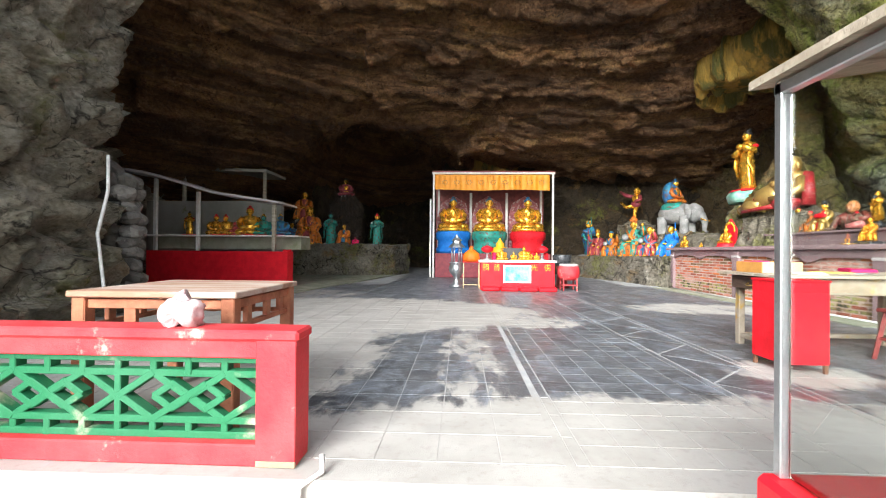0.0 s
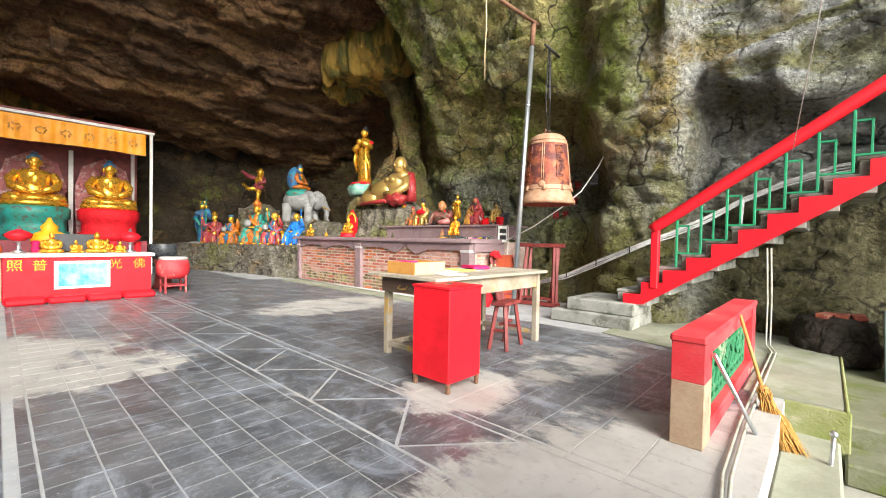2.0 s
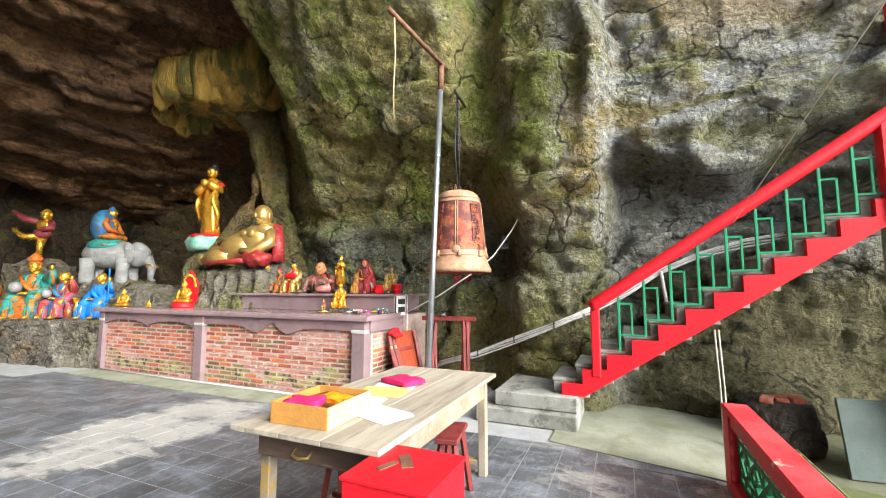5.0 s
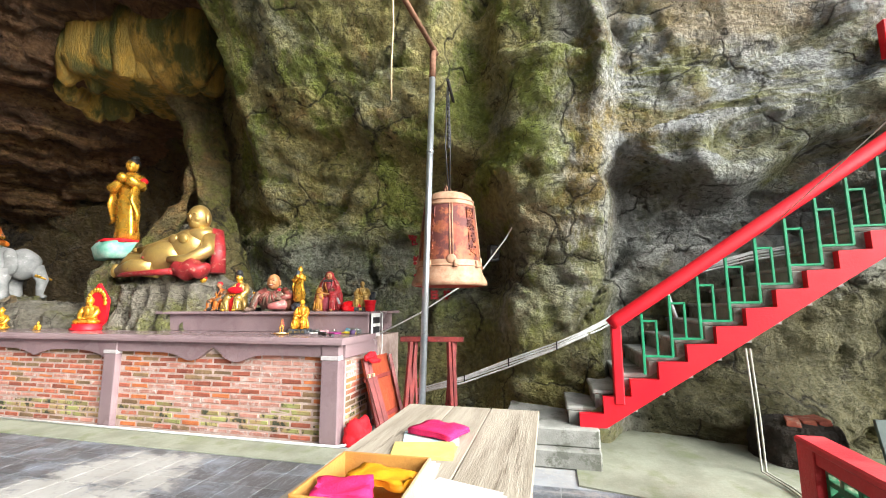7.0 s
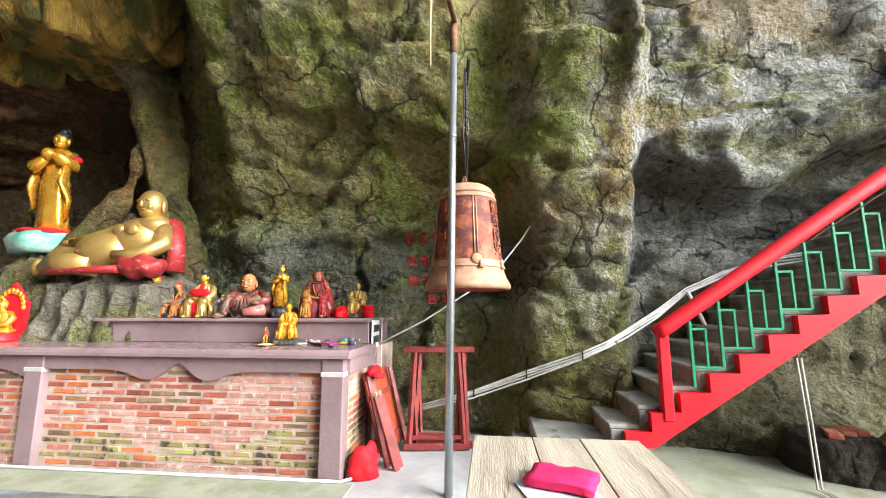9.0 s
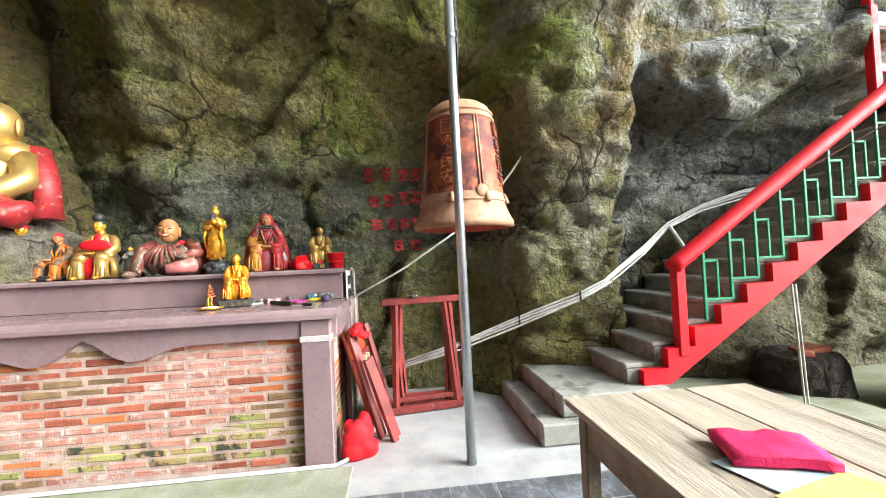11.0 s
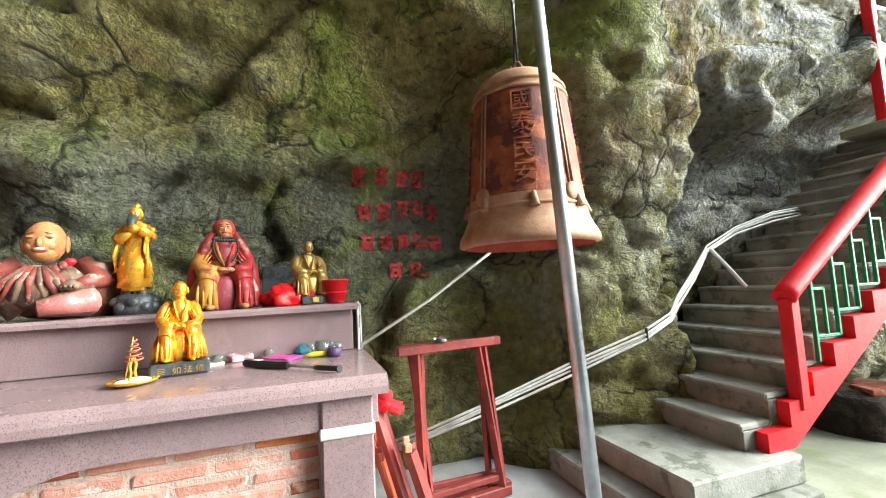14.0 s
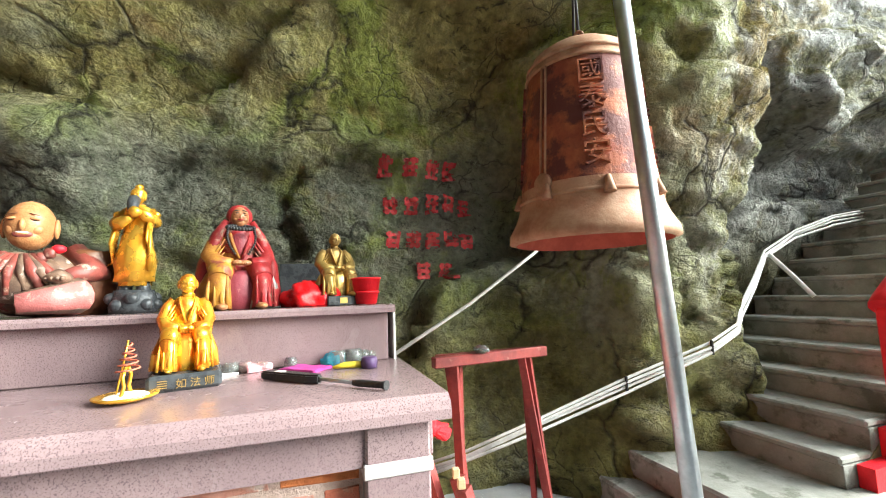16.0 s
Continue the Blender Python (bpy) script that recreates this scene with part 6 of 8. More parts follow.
f = lotus_figure(0.85, 3, 2, 4)
tmp = bpy.data.meshes.new("rider")
for v in f.bm.verts:
    v.co += Vector((0, 0.05, 1.05))
f.bm.to_mesh(tmp)
f.bm.free()
m.bm.from_mesh(tmp)
m.ell((0, 0.2, 1.4), (0.36, 0.25, 0.42), 4, u=20, v=12)
statue("figure in blue robe riding a grey elephant", m, [STONE_EL, TEAL, ORANGE, GOLD, BLUE_D], pose(7.35, 14.4, 1.62, 0, 0, 38))

# ---- main shrine ----
shrine = thing("shrine", "three-bay shrine with white posts and an orange satin valance", "shrine")
for x in (-1.02, 3.44):
    b = Mesh()
    b.box((x, 15.6, 1.96), (0.07, 0.07, 3.92), 0, 0.008)
    part("front_post", b, WHITE, shrine)
    b = Mesh()
    b.box((x + (0.1 if x < 0 else -0.1), 17.4, 1.9), (0.09, 0.09, 3.8), 0, 0.008)
    part("rear_post", b, WHITE, shrine)
b = Mesh()
b.box((1.21, 15.6, 3.94), (4.6, 0.09, 0.07), 0, 0.008)
part("lintel", b, WHITE, shrine)
b = Mesh()
b.box((1.21, 16.6, 4.0), (4.6, 2.1, 0.05), 0, 0.008)
part("canopy", b, WOOD_RED, shrine)
me = sheet(lambda x, z: (x, 15.54 + 0.03 * math.sin(x * 9) * (3.9 - z) + 0.01 * math.sin(x * 31), z - 0.03 * math.sin(x * 2.2) * (3.9 - z)), -0.97, 3.3, 90, 3.3, 3.88, 8)
me.materials.append(ORANGE_CL)
val = new("valance", me)
val.parent = shrine
tagged(val, "orange satin valance with embroidered band")
b = Mesh()
for i in range(9):
    for k in range(7):
        a = k * 0.9
        b.ell((-0.6 + 0.45 * i + 0.09 * math.cos(a), 15.505, 3.58 + 0.07 * math.sin(a)), (0.035, 0.008, 0.02), 0, (0, random.uniform(0, 180), 0), 8, 5)
part("embroidery", b, WOOD_YEL, shrine, "brown embroidered flowers", kind="stuff")
for i, x in enumerate((-0.29, 1.13, 2.63)):
    b = Mesh()
    b.prism([(x - 0.62, 0.9), (x + 0.62, 0.9), (x + 0.66, 2.4), (x + 0.5, 3.0), (x, 3.3), (x - 0.5, 3.0), (x - 0.66, 2.4)], 1, 17.15, 17.3)
    for k in range(46):
        a = random.uniform(0, 6.28)
        q = random.uniform(0.35, 0.62)
        b.ell((x + q * math.cos(a), 17.15, 2.2 + 1.3 * q * math.sin(a)), (0.1, 0.04, 0.05), 0, (0, random.uniform(0, 180), 0), 8, 5)
    part("halo_panel", b, HALO, shrine, "pink carved halo panel")
for x in (0.42, 1.88):
    b = Mesh()
    b.box((x, 17.05, 2.1), (0.1, 0.12, 2.6), 0, 0.01)
    b.rough(0.02, 9)
    part("divider", b, WHITE, shrine, "white scroll divider")
b = Mesh()
b.box((1.21, 17.5, 1.9), (4.5, 0.1, 3.8), 0, 0)
part("back_wall", b, WOOD_RED, shrine)
b = Mesh()
b.box((1.21, 16.5, 0.46), (4.36, 1.5, 0.92), 0, 0.01)
part("platform", b, MAROON, shrine, "dark red platform")
b = Mesh()
b.box((-1.14, 15.75, 1.5), (0.06, 0.3, 2.95), 0, 0.006)
part("side_panel", b, WHITE, shrine, "pale side panel")
for x, mt, cl in ((-0.29, BLUE, "blue"), (1.13, TEAL, "green"), (2.63, CLOTH_RED, "red")):
    b = Mesh()
    b.lathe([(0.66, 0.0), (0.67, 0.2), (0.6, 0.24), (0.6, 0.5), (0.68, 0.56), (0.69, 0.8), (0.62, 0.86)], 0, 40, sy=0.8, fold=lambda a, z: 1 + 0.015 * math.sin(26 * a))
    thing("pedestal", "tiered pedestal wrapped in %s cloth" % cl, "pedestal", pose(x, 16.35, 0.92), "pedestals in the shrine", mesh=b, mats=mt)
    m = lotus_figure(1.3, 0, 0, 1)
    m.lathe([(0.62, -0.06), (0.66, 0.0), (0.6, 0.1)], 0, 36, sy=0.75, fold=lambda a, z: 1 + 0.05 * math.sin(18 * a))
    statue("large gilded seated buddha statue with blue hair", m, [GOLD, BLUE_D], pose(x, 16.35, 1.84), "buddhas in the shrine")

# offering desk before the shrine
desk = thing("offering_desk", "red offering desk with pale top edge and landscape picture", "desk")
b = Mesh()
b.box((1.48, 11.1, 0.36), (1.9, 0.68, 0.72), 0, 0.008)
part("body", b, RED, desk)
b = Mesh()
b.box((1.48, 11.1, 0.745), (2.0, 0.76, 0.06), 0, 0.006)
part("desktop", b, WHITE, desk, "pale stone top")
b = Mesh()
b.box((1.47, 10.752, 0.42), (0.72, 0.012, 0.46), 0, 0.003)
pic = part("picture_frame", b, WHITE, desk)
b = Mesh()
b.box((1.47, 10.743, 0.42), (0.62, 0.01, 0.37), 0, 0)
part("picture", b, POSTER, pic, "blue landscape print")
for ch, x in (("照", 0.66), ("普", 0.94), ("光", 1.9), ("佛", 2.24)):
    cu = bpy.data.curves.new("character", "FONT")
    cu.body, cu.size, cu.extrude = ch, 0.19, 0.002
    ob = new("character", cu)
    ob.parent = desk
    ob.matrix_local = pose(x - 0.09, 10.757, 0.52, 90)
    ob.data.materials.append(GOLD)
for i in range(4):
    b = Mesh()
    b.box((0, 0, 0.055), (0.46, 0.3, 0.11), 0, 0.03)
    thing("kneeling_cushion", "red vinyl kneeling cushion before the desk", "cushion", pose(0.77 + 0.475 * i, 10.55, 0), "kneeling cushions", mesh=b, mats=RED)
for x in (0.72, 2.18):
    b = Mesh()
    b.lathe([(0.09, 0), (0.1, 0.02), (0.03, 0.05), (0.025, 0.16), (0.06, 0.19), (0.15, 0.24), (0.17, 0.3), (0.12, 0.34), (0.03, 0.38), (0.012, 0.44)], n=22, slots=[0, 0, 0, 0, 1, 1, 1, 1, 0])
    thing("lotus_lamp", "red lotus lamp on a metal stem", "lamp", pose(x, 11.15, 0.776), "lotus lamps", mesh=b, mats=[STEEL, RED])
for x, hh, y in ((1.1, 0.34, 11.0), (1.4, 0.22, 10.95), (1.68, 0.36, 11.0), (1.85, 0.24, 11.2), (2.0, 0.2, 10.95)):
    statue("small gilded figurine on the offering desk", lotus_figure(hh, 0, 0, 0), [GOLD], pose(x, y, 0.776, 0, 0, random.uniform(-15, 15)), "figurines on the desk")
b = Mesh()
b.box((0, 0, 0.17), (0.55, 0.03, 0.3), 0, 0.004, (-12, 0, 0))
thing("dark_tablet", "dark framed tablet standing on the offering desk", "tablet", pose(1.4, 11.25, 0.776), mesh=b, mats=BLACK)
for x, mt, lab in ((0.92, CLOTH_PINK, "pink"), (1.95, CLOTH_RED, "red"), (2.32, CLOTH_RED, "red")):
    b = Mesh()
    b.lathe([(0.05, 0), (0.06, 0.05), (0.045, 0.12), (0.07, 0.17), (0.03, 0.2)], n=14)
    thing("offering_jar", "%s paper-wrapped offering jar on the desk" % lab, "jar", pose(x, 11.3, 0.776), "offering jars", mesh=b, mats=mt)
b = Mesh()
b.lathe([(0.16, 0), (0.24, 0.08), (0.26, 0.2), (0.2, 0.3), (0.11, 0.34), (0.12, 0.42), (0.05, 0.5), (0.02, 0.58)], n=26)
thing("yellow_gourd", "yellow cloth-covered gourd-shaped vessel behind the desk", "vessel", pose(1.12, 11.75, 0.8), mesh=b, mats=ORANGE_CL)
b = Mesh()
b.box((0, 0, 0.4), (0.5, 0.5, 0.8), 0, 0.01)
thing("vessel_stand", "red wooden stand behind the desk", "stand", pose(1.12, 11.75, 0), mesh=b, mats=WOOD_RED)
# drum, bowl, burner, side stand
drum = thing("drum", "red barrel drum with pale skin on a pink stand", "drum", pose(2.83, 10.95, 0))
b = Mesh()
b.tube([(0, -0.26, 0.53), (0, -0.2, 0.53), (0, 0, 0.53), (0, 0.2, 0.53), (0, 0.26, 0.53)], [0.19, 0.225, 0.24, 0.225, 0.19], n=26)
b.bm.clear()
b.lathe([(0.2, 0.27), (0.265, 0.35), (0.285, 0.45), (0.268, 0.57), (0.232, 0.66)], n=30)
part("barrel", b, RED_OLD, drum)
b = Mesh()
b.lathe([(0.243, 0.63), (0.243, 0.675), (0.22, 0.69), (0.05, 0.695)], n=30)
part("skin", b, GRANITE_PALE, drum, "pale drum skin")
for sx in (-1, 1):
    for sy in (-1, 1):
        b = Mesh()
        b.box((sx * 0.17, sy * 0.17, 0.17), (0.035, 0.035, 0.34), 0, 0.004)
        part("stand_leg", b, PINK, drum)
    b = Mesh()
    b.box((sx * 0.17, 0, 0.14), (0.03, 0.32, 0.03), 0, 0.004)
    part("stand_rail", b, PINK, drum)
    b = Mesh()
    b.box((0, sx * 0.17, 0.14), (0.32, 0.03, 0.03), 0, 0.004)
    part("stand_rail", b, PINK, drum)
b = Mesh()
b.lathe([(0.1, 0.6), (0.2, 0.64), (0.25, 0.75), (0.26, 0.92), (0.255, 0.925), (0.23, 0.76), (0.08, 0.66)], n=28)
b.lathe([(0.22, 0.0), (0.16, 0.1), (0.13, 0.4), (0.17, 0.6)], 1, 18)
thing("singing_bowl", "large dark bronze bowl on a stand behind the drum", "bowl", pose(2.85, 11.75, 0), mesh=b, mats=[BLACK_ST, WOOD_RED])
burner = thing("incense_burner", "tall tarnished metal pagoda incense burner", "incense burner", pose(-0.1, 11.5, 0))
b = Mesh()
b.lathe([(0.2, 0), (0.22, 0.04), (0.12, 0.1), (0.08, 0.25), (0.12, 0.33), (0.2, 0.42), (0.22, 0.55), (0.17, 0.65), (0.2, 0.67), (0.19, 0.7)], n=26)
part("bowl", b, STEEL, burner)
for k in range(6):
    a = k * math.pi / 3
    b = Mesh()
    b.tube([(0.13 * math.cos(a), 0.13 * math.sin(a), 0.68), (0.13 * math.cos(a), 0.13 * math.sin(a), 1.12)], 0.018, n=8)
    part("column", b, STEEL, burner)
b = Mesh()
b.lathe([(0.24, 1.1), (0.21, 1.14), (0.12, 1.22), (0.11, 1.28), (0.15, 1.3), (0.06, 1.38), (0.02, 1.46)], n=6, smooth=False)
part("roof", b, STEEL, burner, "six-sided roof")
st2 = thing("side_stand", "pale wooden stand draped with orange cloth", "stand", pose(0.3, 11.3, 0))
for sx in (-1, 1):
    for sy in (-1, 1):
        b = Mesh()
        b.box((sx * 0.21, sy * 0.16, 0.35), (0.03, 0.03, 0.7), 0, 0.004)
        part("leg", b, WOOD_PALE, st2)
b = Mesh()
b.box((0, 0, 0.71), (0.48, 0.38, 0.025), 0, 0.004)
part("top", b, RED, st2)
b = Mesh()
b.box((0, -0.16, 0.1), (0.42, 0.025, 0.025), 0, 0.003)
part("rail", b, WOOD_PALE, st2)
b = Mesh()
b.lathe([(0.23, 0), (0.24, 0.1), (0.2, 0.22), (0.1, 0.3), (0.05, 0.33), (0.06, 0.38), (0.02, 0.42)], n=26, fold=lambda a, z: 1 + 0.04 * math.sin(9 * a))
thing("orange_bundle", "orange cloth-covered vessel on the side stand", "vessel", pose(0.3, 11.3, 0.724), mesh=b, mats=[surf("orange_cloth", (0.8, 0.16, 0.01), (0.65, 0.12, 0.01), 0.6)])

# ---- side gallery with red wall ----
gal = thing("statue_gallery", "lean-to statue gallery with red low wall and thin sloping roof", "gallery")
b = Mesh()
b.prism([(-8.8, 11.25), (-7.0, 11.0), (-4.5, 10.6), (-4.45, 10.85), (-7.0, 11.25), (-8.8, 11.5)], 2, 0, 0.95)
part("low_wall", b, RED, gal, "red painted low wall")
b = Mesh()
b.prism([(-4.75, 10.9), (-4.5, 10.86), (-5.6, 13.4), (-5.85, 13.4)], 2, 0, 1.0)
part("side_wall", b, RED, gal)
for x, y, z in ((-8.6, 11.33, 2.98), (-7.25, 11.15, 2.58), (-4.95, 10.8, 2.22)):
    b = Mesh()
    b.box((x, y, (0.95 + z) / 2), (0.09, 0.09, z - 0.95), 0, 0.008)
    part("post", b, WHITE if x < -5 else WOOD_OLD, gal, "pale post")
b = Mesh()
b.prism([(-9.3, 3.12), (-8.3, 2.98), (-6.5, 2.46), (-4.7, 2.2), (-4.7, 2.25), (-6.5, 2.52), (-8.3, 3.04), (-9.3, 3.18)], 1, 10.5, 11.7)
part("roof", b, GRANITE_PALE, gal, "thin pale curved roof slab")
b = Mesh()
b.box((-6.6, 11.75, 1.18), (4.3, 0.7, 0.36), 0, 0.01)
part("counter", b, CONCRETE, gal)
b = Mesh()
b.box((-6.6, 11.45, 1.37), (4.4, 0.9, 0.04), 0, 0.006)
part("countertop", b, WHITE, gal)
b = Mesh()
b.box((-8.2, 13.5, 1.3), (4.6, 0.15, 2.6), 0, 0)
part("back_wall", b, GROUND, gal)
up = thing("upper_shed", "dim upper shelter with pale roof edge behind the gallery", "shelter")
b = Mesh()
b.prism([(-9.8, 13.9), (-6.9, 14.4), (-6.9, 16.0), (-9.8, 16.0)], 2, 3.75, 3.85)
part("roof", b, GROUND, up)
for x, y in ((-9.6, 14.0), (-7.0, 14.5)):
    b = Mesh()
    b.box((x, y, 1.88), (0.1, 0.1, 3.75), 0, 0.006)
    part("post", b, WOOD_OLD, up)
for x, hh, mats, lab in ((-7.9, 0.68, [GOLD, GOLD, BLACK, RED], "standing gilded statue in the gallery"), (-7.1, 0.6, [GOLD, GOLD, RED, RED], "seated gilded statue on a red base"),
                         (-6.82, 0.6, [GOLD, GOLD, RED, RED], "seated gilded statue with raised hand"), (-6.55, 0.38, [PINK, PINK, RED, RED], "small pink seated statue in the gallery"),
                         (-6.1, 0.85, [GOLD, GOLD, RED, RED], "broad gilded seated statue"), (-5.7, 0.62, [TEAL, TEAL, GOLD, RED], "dark green seated statue"),
                         (-5.2, 0.62, [BLUE_D, BLUE_D, GOLD, RED], "blue seated statue in the gallery")):
    m = standing_figure(hh, 0, 1, 2, 3) if hh == 0.68 else lotus_figure(hh, 0, 1, 2)
    m.lathe([(0.3 * hh, -0.02), (0.32 * hh, 0.0), (0.28 * hh, 0.02)], 3, 16)
    statue(lab, m, mats, pose(x, 11.75, 1.41, 0, 0, random.uniform(5, 25)), "statues in the gallery")
for x, y, z, hh, mats, kind, lab in ((-3.45, 17.0, 1.22, 1.3, [GOLD, TEAL, RED, WHITE], 1, "standing statue in green tunic and red skirt with pale sleeves"),
                                     (-5.4, 17.0, 1.22, 1.35, [TEAL, TEAL, BLACK, TEAL], 1, "standing statue in dark green robe"), (-4.8, 16.9, 1.22, 0.85, [GOLD, ORANGE, BLUE_D, GOLD], 0, "seated statue with gilded face and orange robe"),
                                     (-6.3, 17.0, 1.22, 1.6, [GOLD, ORANGE, MAROON, GOLD], 0, "seated statue in orange robe with gilded face"), (-7.0, 16.9, 1.22, 0.9, [GOLD, BLUE_D, BLUE_D, GOLD], 0, "seated statue in blue robe"),
                                     (-4.3, 16.8, 1.22, 0.35, [PINK, CLOTH_PINK, BLACK, PINK], 2, "small magenta figurine on the rock shelf"), (-6.75, 17.6, 2.3, 1.2, [GOLD, ORANGE, MAROON, GOLD], 0, "seated statue high on the rock, gilded face"),
                                     (-5.1, 18.2, 3.4, 0.8, [GOLD, MAROON, BLACK, GOLD], 2, "gilded seated statue on a high rock")):
    m = (chair_figure(hh, 0, 1, 2, 3, False), standing_figure(hh, 0, 1, 2, 3), lotus_figure(hh, 0, 1, 2))[kind]
    crag_base(m, 0.3 * hh, -0.1, 0.04, 4)
    statue(lab, m, mats + [STONE_EL], pose(x, y, z, 0, 0, random.uniform(0, 20)))
outcrop("outcrop", "dark rock pinnacle under the high statue", (-5.1, 18.3, 0.5), (0.7, 0.6), 2.9, 0.2, ROCK_DARK, 21)
outcrop("outcrop", "dark rock step behind the shelf statues", (-6.75, 17.9, 0.5), (0.9, 0.7), 1.8, 0.2, ROCK_DARK, 22)
s = Mesh()
s.lathe([(1.2, 1.2), (1.15, 0.7), (1.0, 0.2), (0.9, -0.2), (0.5, -0.3)], 0, 40, sy=0.5, fold=lambda a, z: 1 + 0.06 * math.sin(13 * a))
s.rough(0.08, 2.5)
fl = structure("flowstone_bulge", s, FLOWSTONE, "ochre flowstone bulge above the shrine")
fl.matrix_world = pose(1.4, 18.1, 4.25)

# low square table by the entrance
lt = thing("low_table", "old reddish-brown wooden table with dusty top and lattice apron", "table", pose(-1.66, 2.575, 0, 0, 0, 1))
b = Mesh()
b.box((0, 0, 0.745), (0.93, 0.87, 0.035), 0, 0.006)
part("tabletop", b, surf("dusty_table_top", (0.5, 0.42, 0.36), (0.36, 0.2, 0.13), 0.75, scale=3, stretch=(0.4, 2, 2)), lt, "dusty pale top")
OLDRED = surf("reddish_brown_wood", (0.42, 0.17, 0.09), (0.3, 0.11, 0.06), 0.6, scale=8, bump=0.3)
for sx in (-1, 1):
    for sy in (-1, 1):
        b = Mesh()
        b.box((sx * 0.41, sy * 0.38, 0.365), (0.075, 0.075, 0.73), 0, 0.006)
        part("leg", b, OLDRED, lt)
for sy in (-1, 1):
    for z, h in ((0.69, 0.05), (0.56, 0.03)):
        b = Mesh()
        b.box((0, sy * 0.38, z), (0.78, 0.035, h), 0, 0.004)
        part("rail", b, OLDRED, lt)
    for x in (-0.14, 0.14):
        b = Mesh()
        b.box((x, sy * 0.38, 0.61), (0.065, 0.03, 0.14), 0, 0.003)
        part("slat", b, OLDRED, lt)
for sx in (-1, 1):
    for z, h in ((0.69, 0.05), (0.56, 0.03)):
        b = Mesh()
        b.box((sx * 0.41, 0, z), (0.035, 0.72, h), 0, 0.004)
        part("rail", b, OLDRED, lt)
    for y in (-0.2, 0.05, 0.25):
        b = Mesh()
        b.box((sx * 0.41, y, 0.62), (0.03, 0.055, 0.12), 0, 0.003)
        part("slat", b, OLDRED, lt)
b = Mesh()
vs = b.ell((0, 0, 0.05), (0.085, 0.07, 0.06), 0, u=36, v=22)
b.bm.normal_update()
for v in vs:
    v.co += v.normal * 0.03 * facet(v.co * 11 + Vector((4, 1, 2)))
    v.co.z = max(0.0, v.co.z + 0.03 * gauss(v.co.x - 0.0, 0.03))
b.tube([(0.0, 0.0, 0.1), (0.012, 0.0, 0.125), (0.03, 0.005, 0.14)], [0.02, 0.012, 0.022], 0, 9)
thing("plastic_bag", "crumpled pinkish-white plastic bag on the balustrade", "bag", pose(-1.33, 1.93, 0.622), mesh=b, mats=surf("bag_plastic", (0.66, 0.55, 0.55), (0.5, 0.36, 0.36), 0.3, scale=15))
b = Mesh()
b.tube([(-4.95, 5.6, 2.3), (-4.9, 5.55, 1.8), (-5.0, 5.5, 1.2), (-4.92, 5.5, 0.6), (-4.75, 5.4, 0.0)], 0.022, n=8)
thing("hose", "white plastic hose hanging down the rock", "hose", mesh=b, mats=PLASTIC_W)
b = Mesh()
b.tube([(-0.62, 1.86, 0.06), (-0.6, 1.8, 0.015), (-0.68, 1.74, -0.02), (-0.7, 1.72, -0.3), (-0.72, 1.7, -0.42)], 0.014, n=8)
thing("hose", "short white plastic hose at the balustrade foot", "hose", mesh=b, mats=PLASTIC_W)
# dry-stone pier
pier = thing("dry_stone_pier", "pier of dark grey field stones by the gallery", "stone pier")
stone_meshes = []
for k in range(5):
    b = Mesh()
    b.ell((0, 0, 0), (0.2, 0.16, 0.13), 0, u=9, v=6)
    b.rough(0.09, 4 + k)
    for f in b.bm.faces:
        f.smooth = False
    stone_meshes.append(b.data("stone", DRYSTONE))
for i in range(70):
    z = 0.12 + 0.2 * (i // 6)
    a = (i % 6) * 0.32
    piece("stone", random.choice(stone_meshes), pier, pose(-6.25 + a * 0.45 - 0.04 * z, 7.0 - 0.25 * (i % 2) + random.uniform(-0.08, 0.08), z + random.uniform(-0.03, 0.03), random.uniform(-30, 30), random.uniform(-30, 30), random.uniform(0, 360)))

# ---- things on the offering table ----
tray = thing("wooden_tray", "open yellow plywood tray with cloth bundles on the table", "tray", pose(3.2, 4.44, 0.801, 0, 0, 2))
for c, sz, mt in (((-0.2, 0, 0.055), (0.012, 0.36, 0.11), WOOD_YEL), ((0.2, 0, 0.055), (0.012, 0.36, 0.11), WOOD_YEL), ((0, -0.18, 0.055), (0.4, 0.012, 0.11), WOOD_PALE), ((0, 0.18, 0.055), (0.4, 0.012, 0.11), WOOD_YEL), ((0, 0, 0.008), (0.39, 0.35, 0.012), WOOD_YEL)):
    b = Mesh()
    b.box(c, sz, 0, 0.002)
    part("side" if c[2] > 0.02 else "bottom", b, mt, tray)


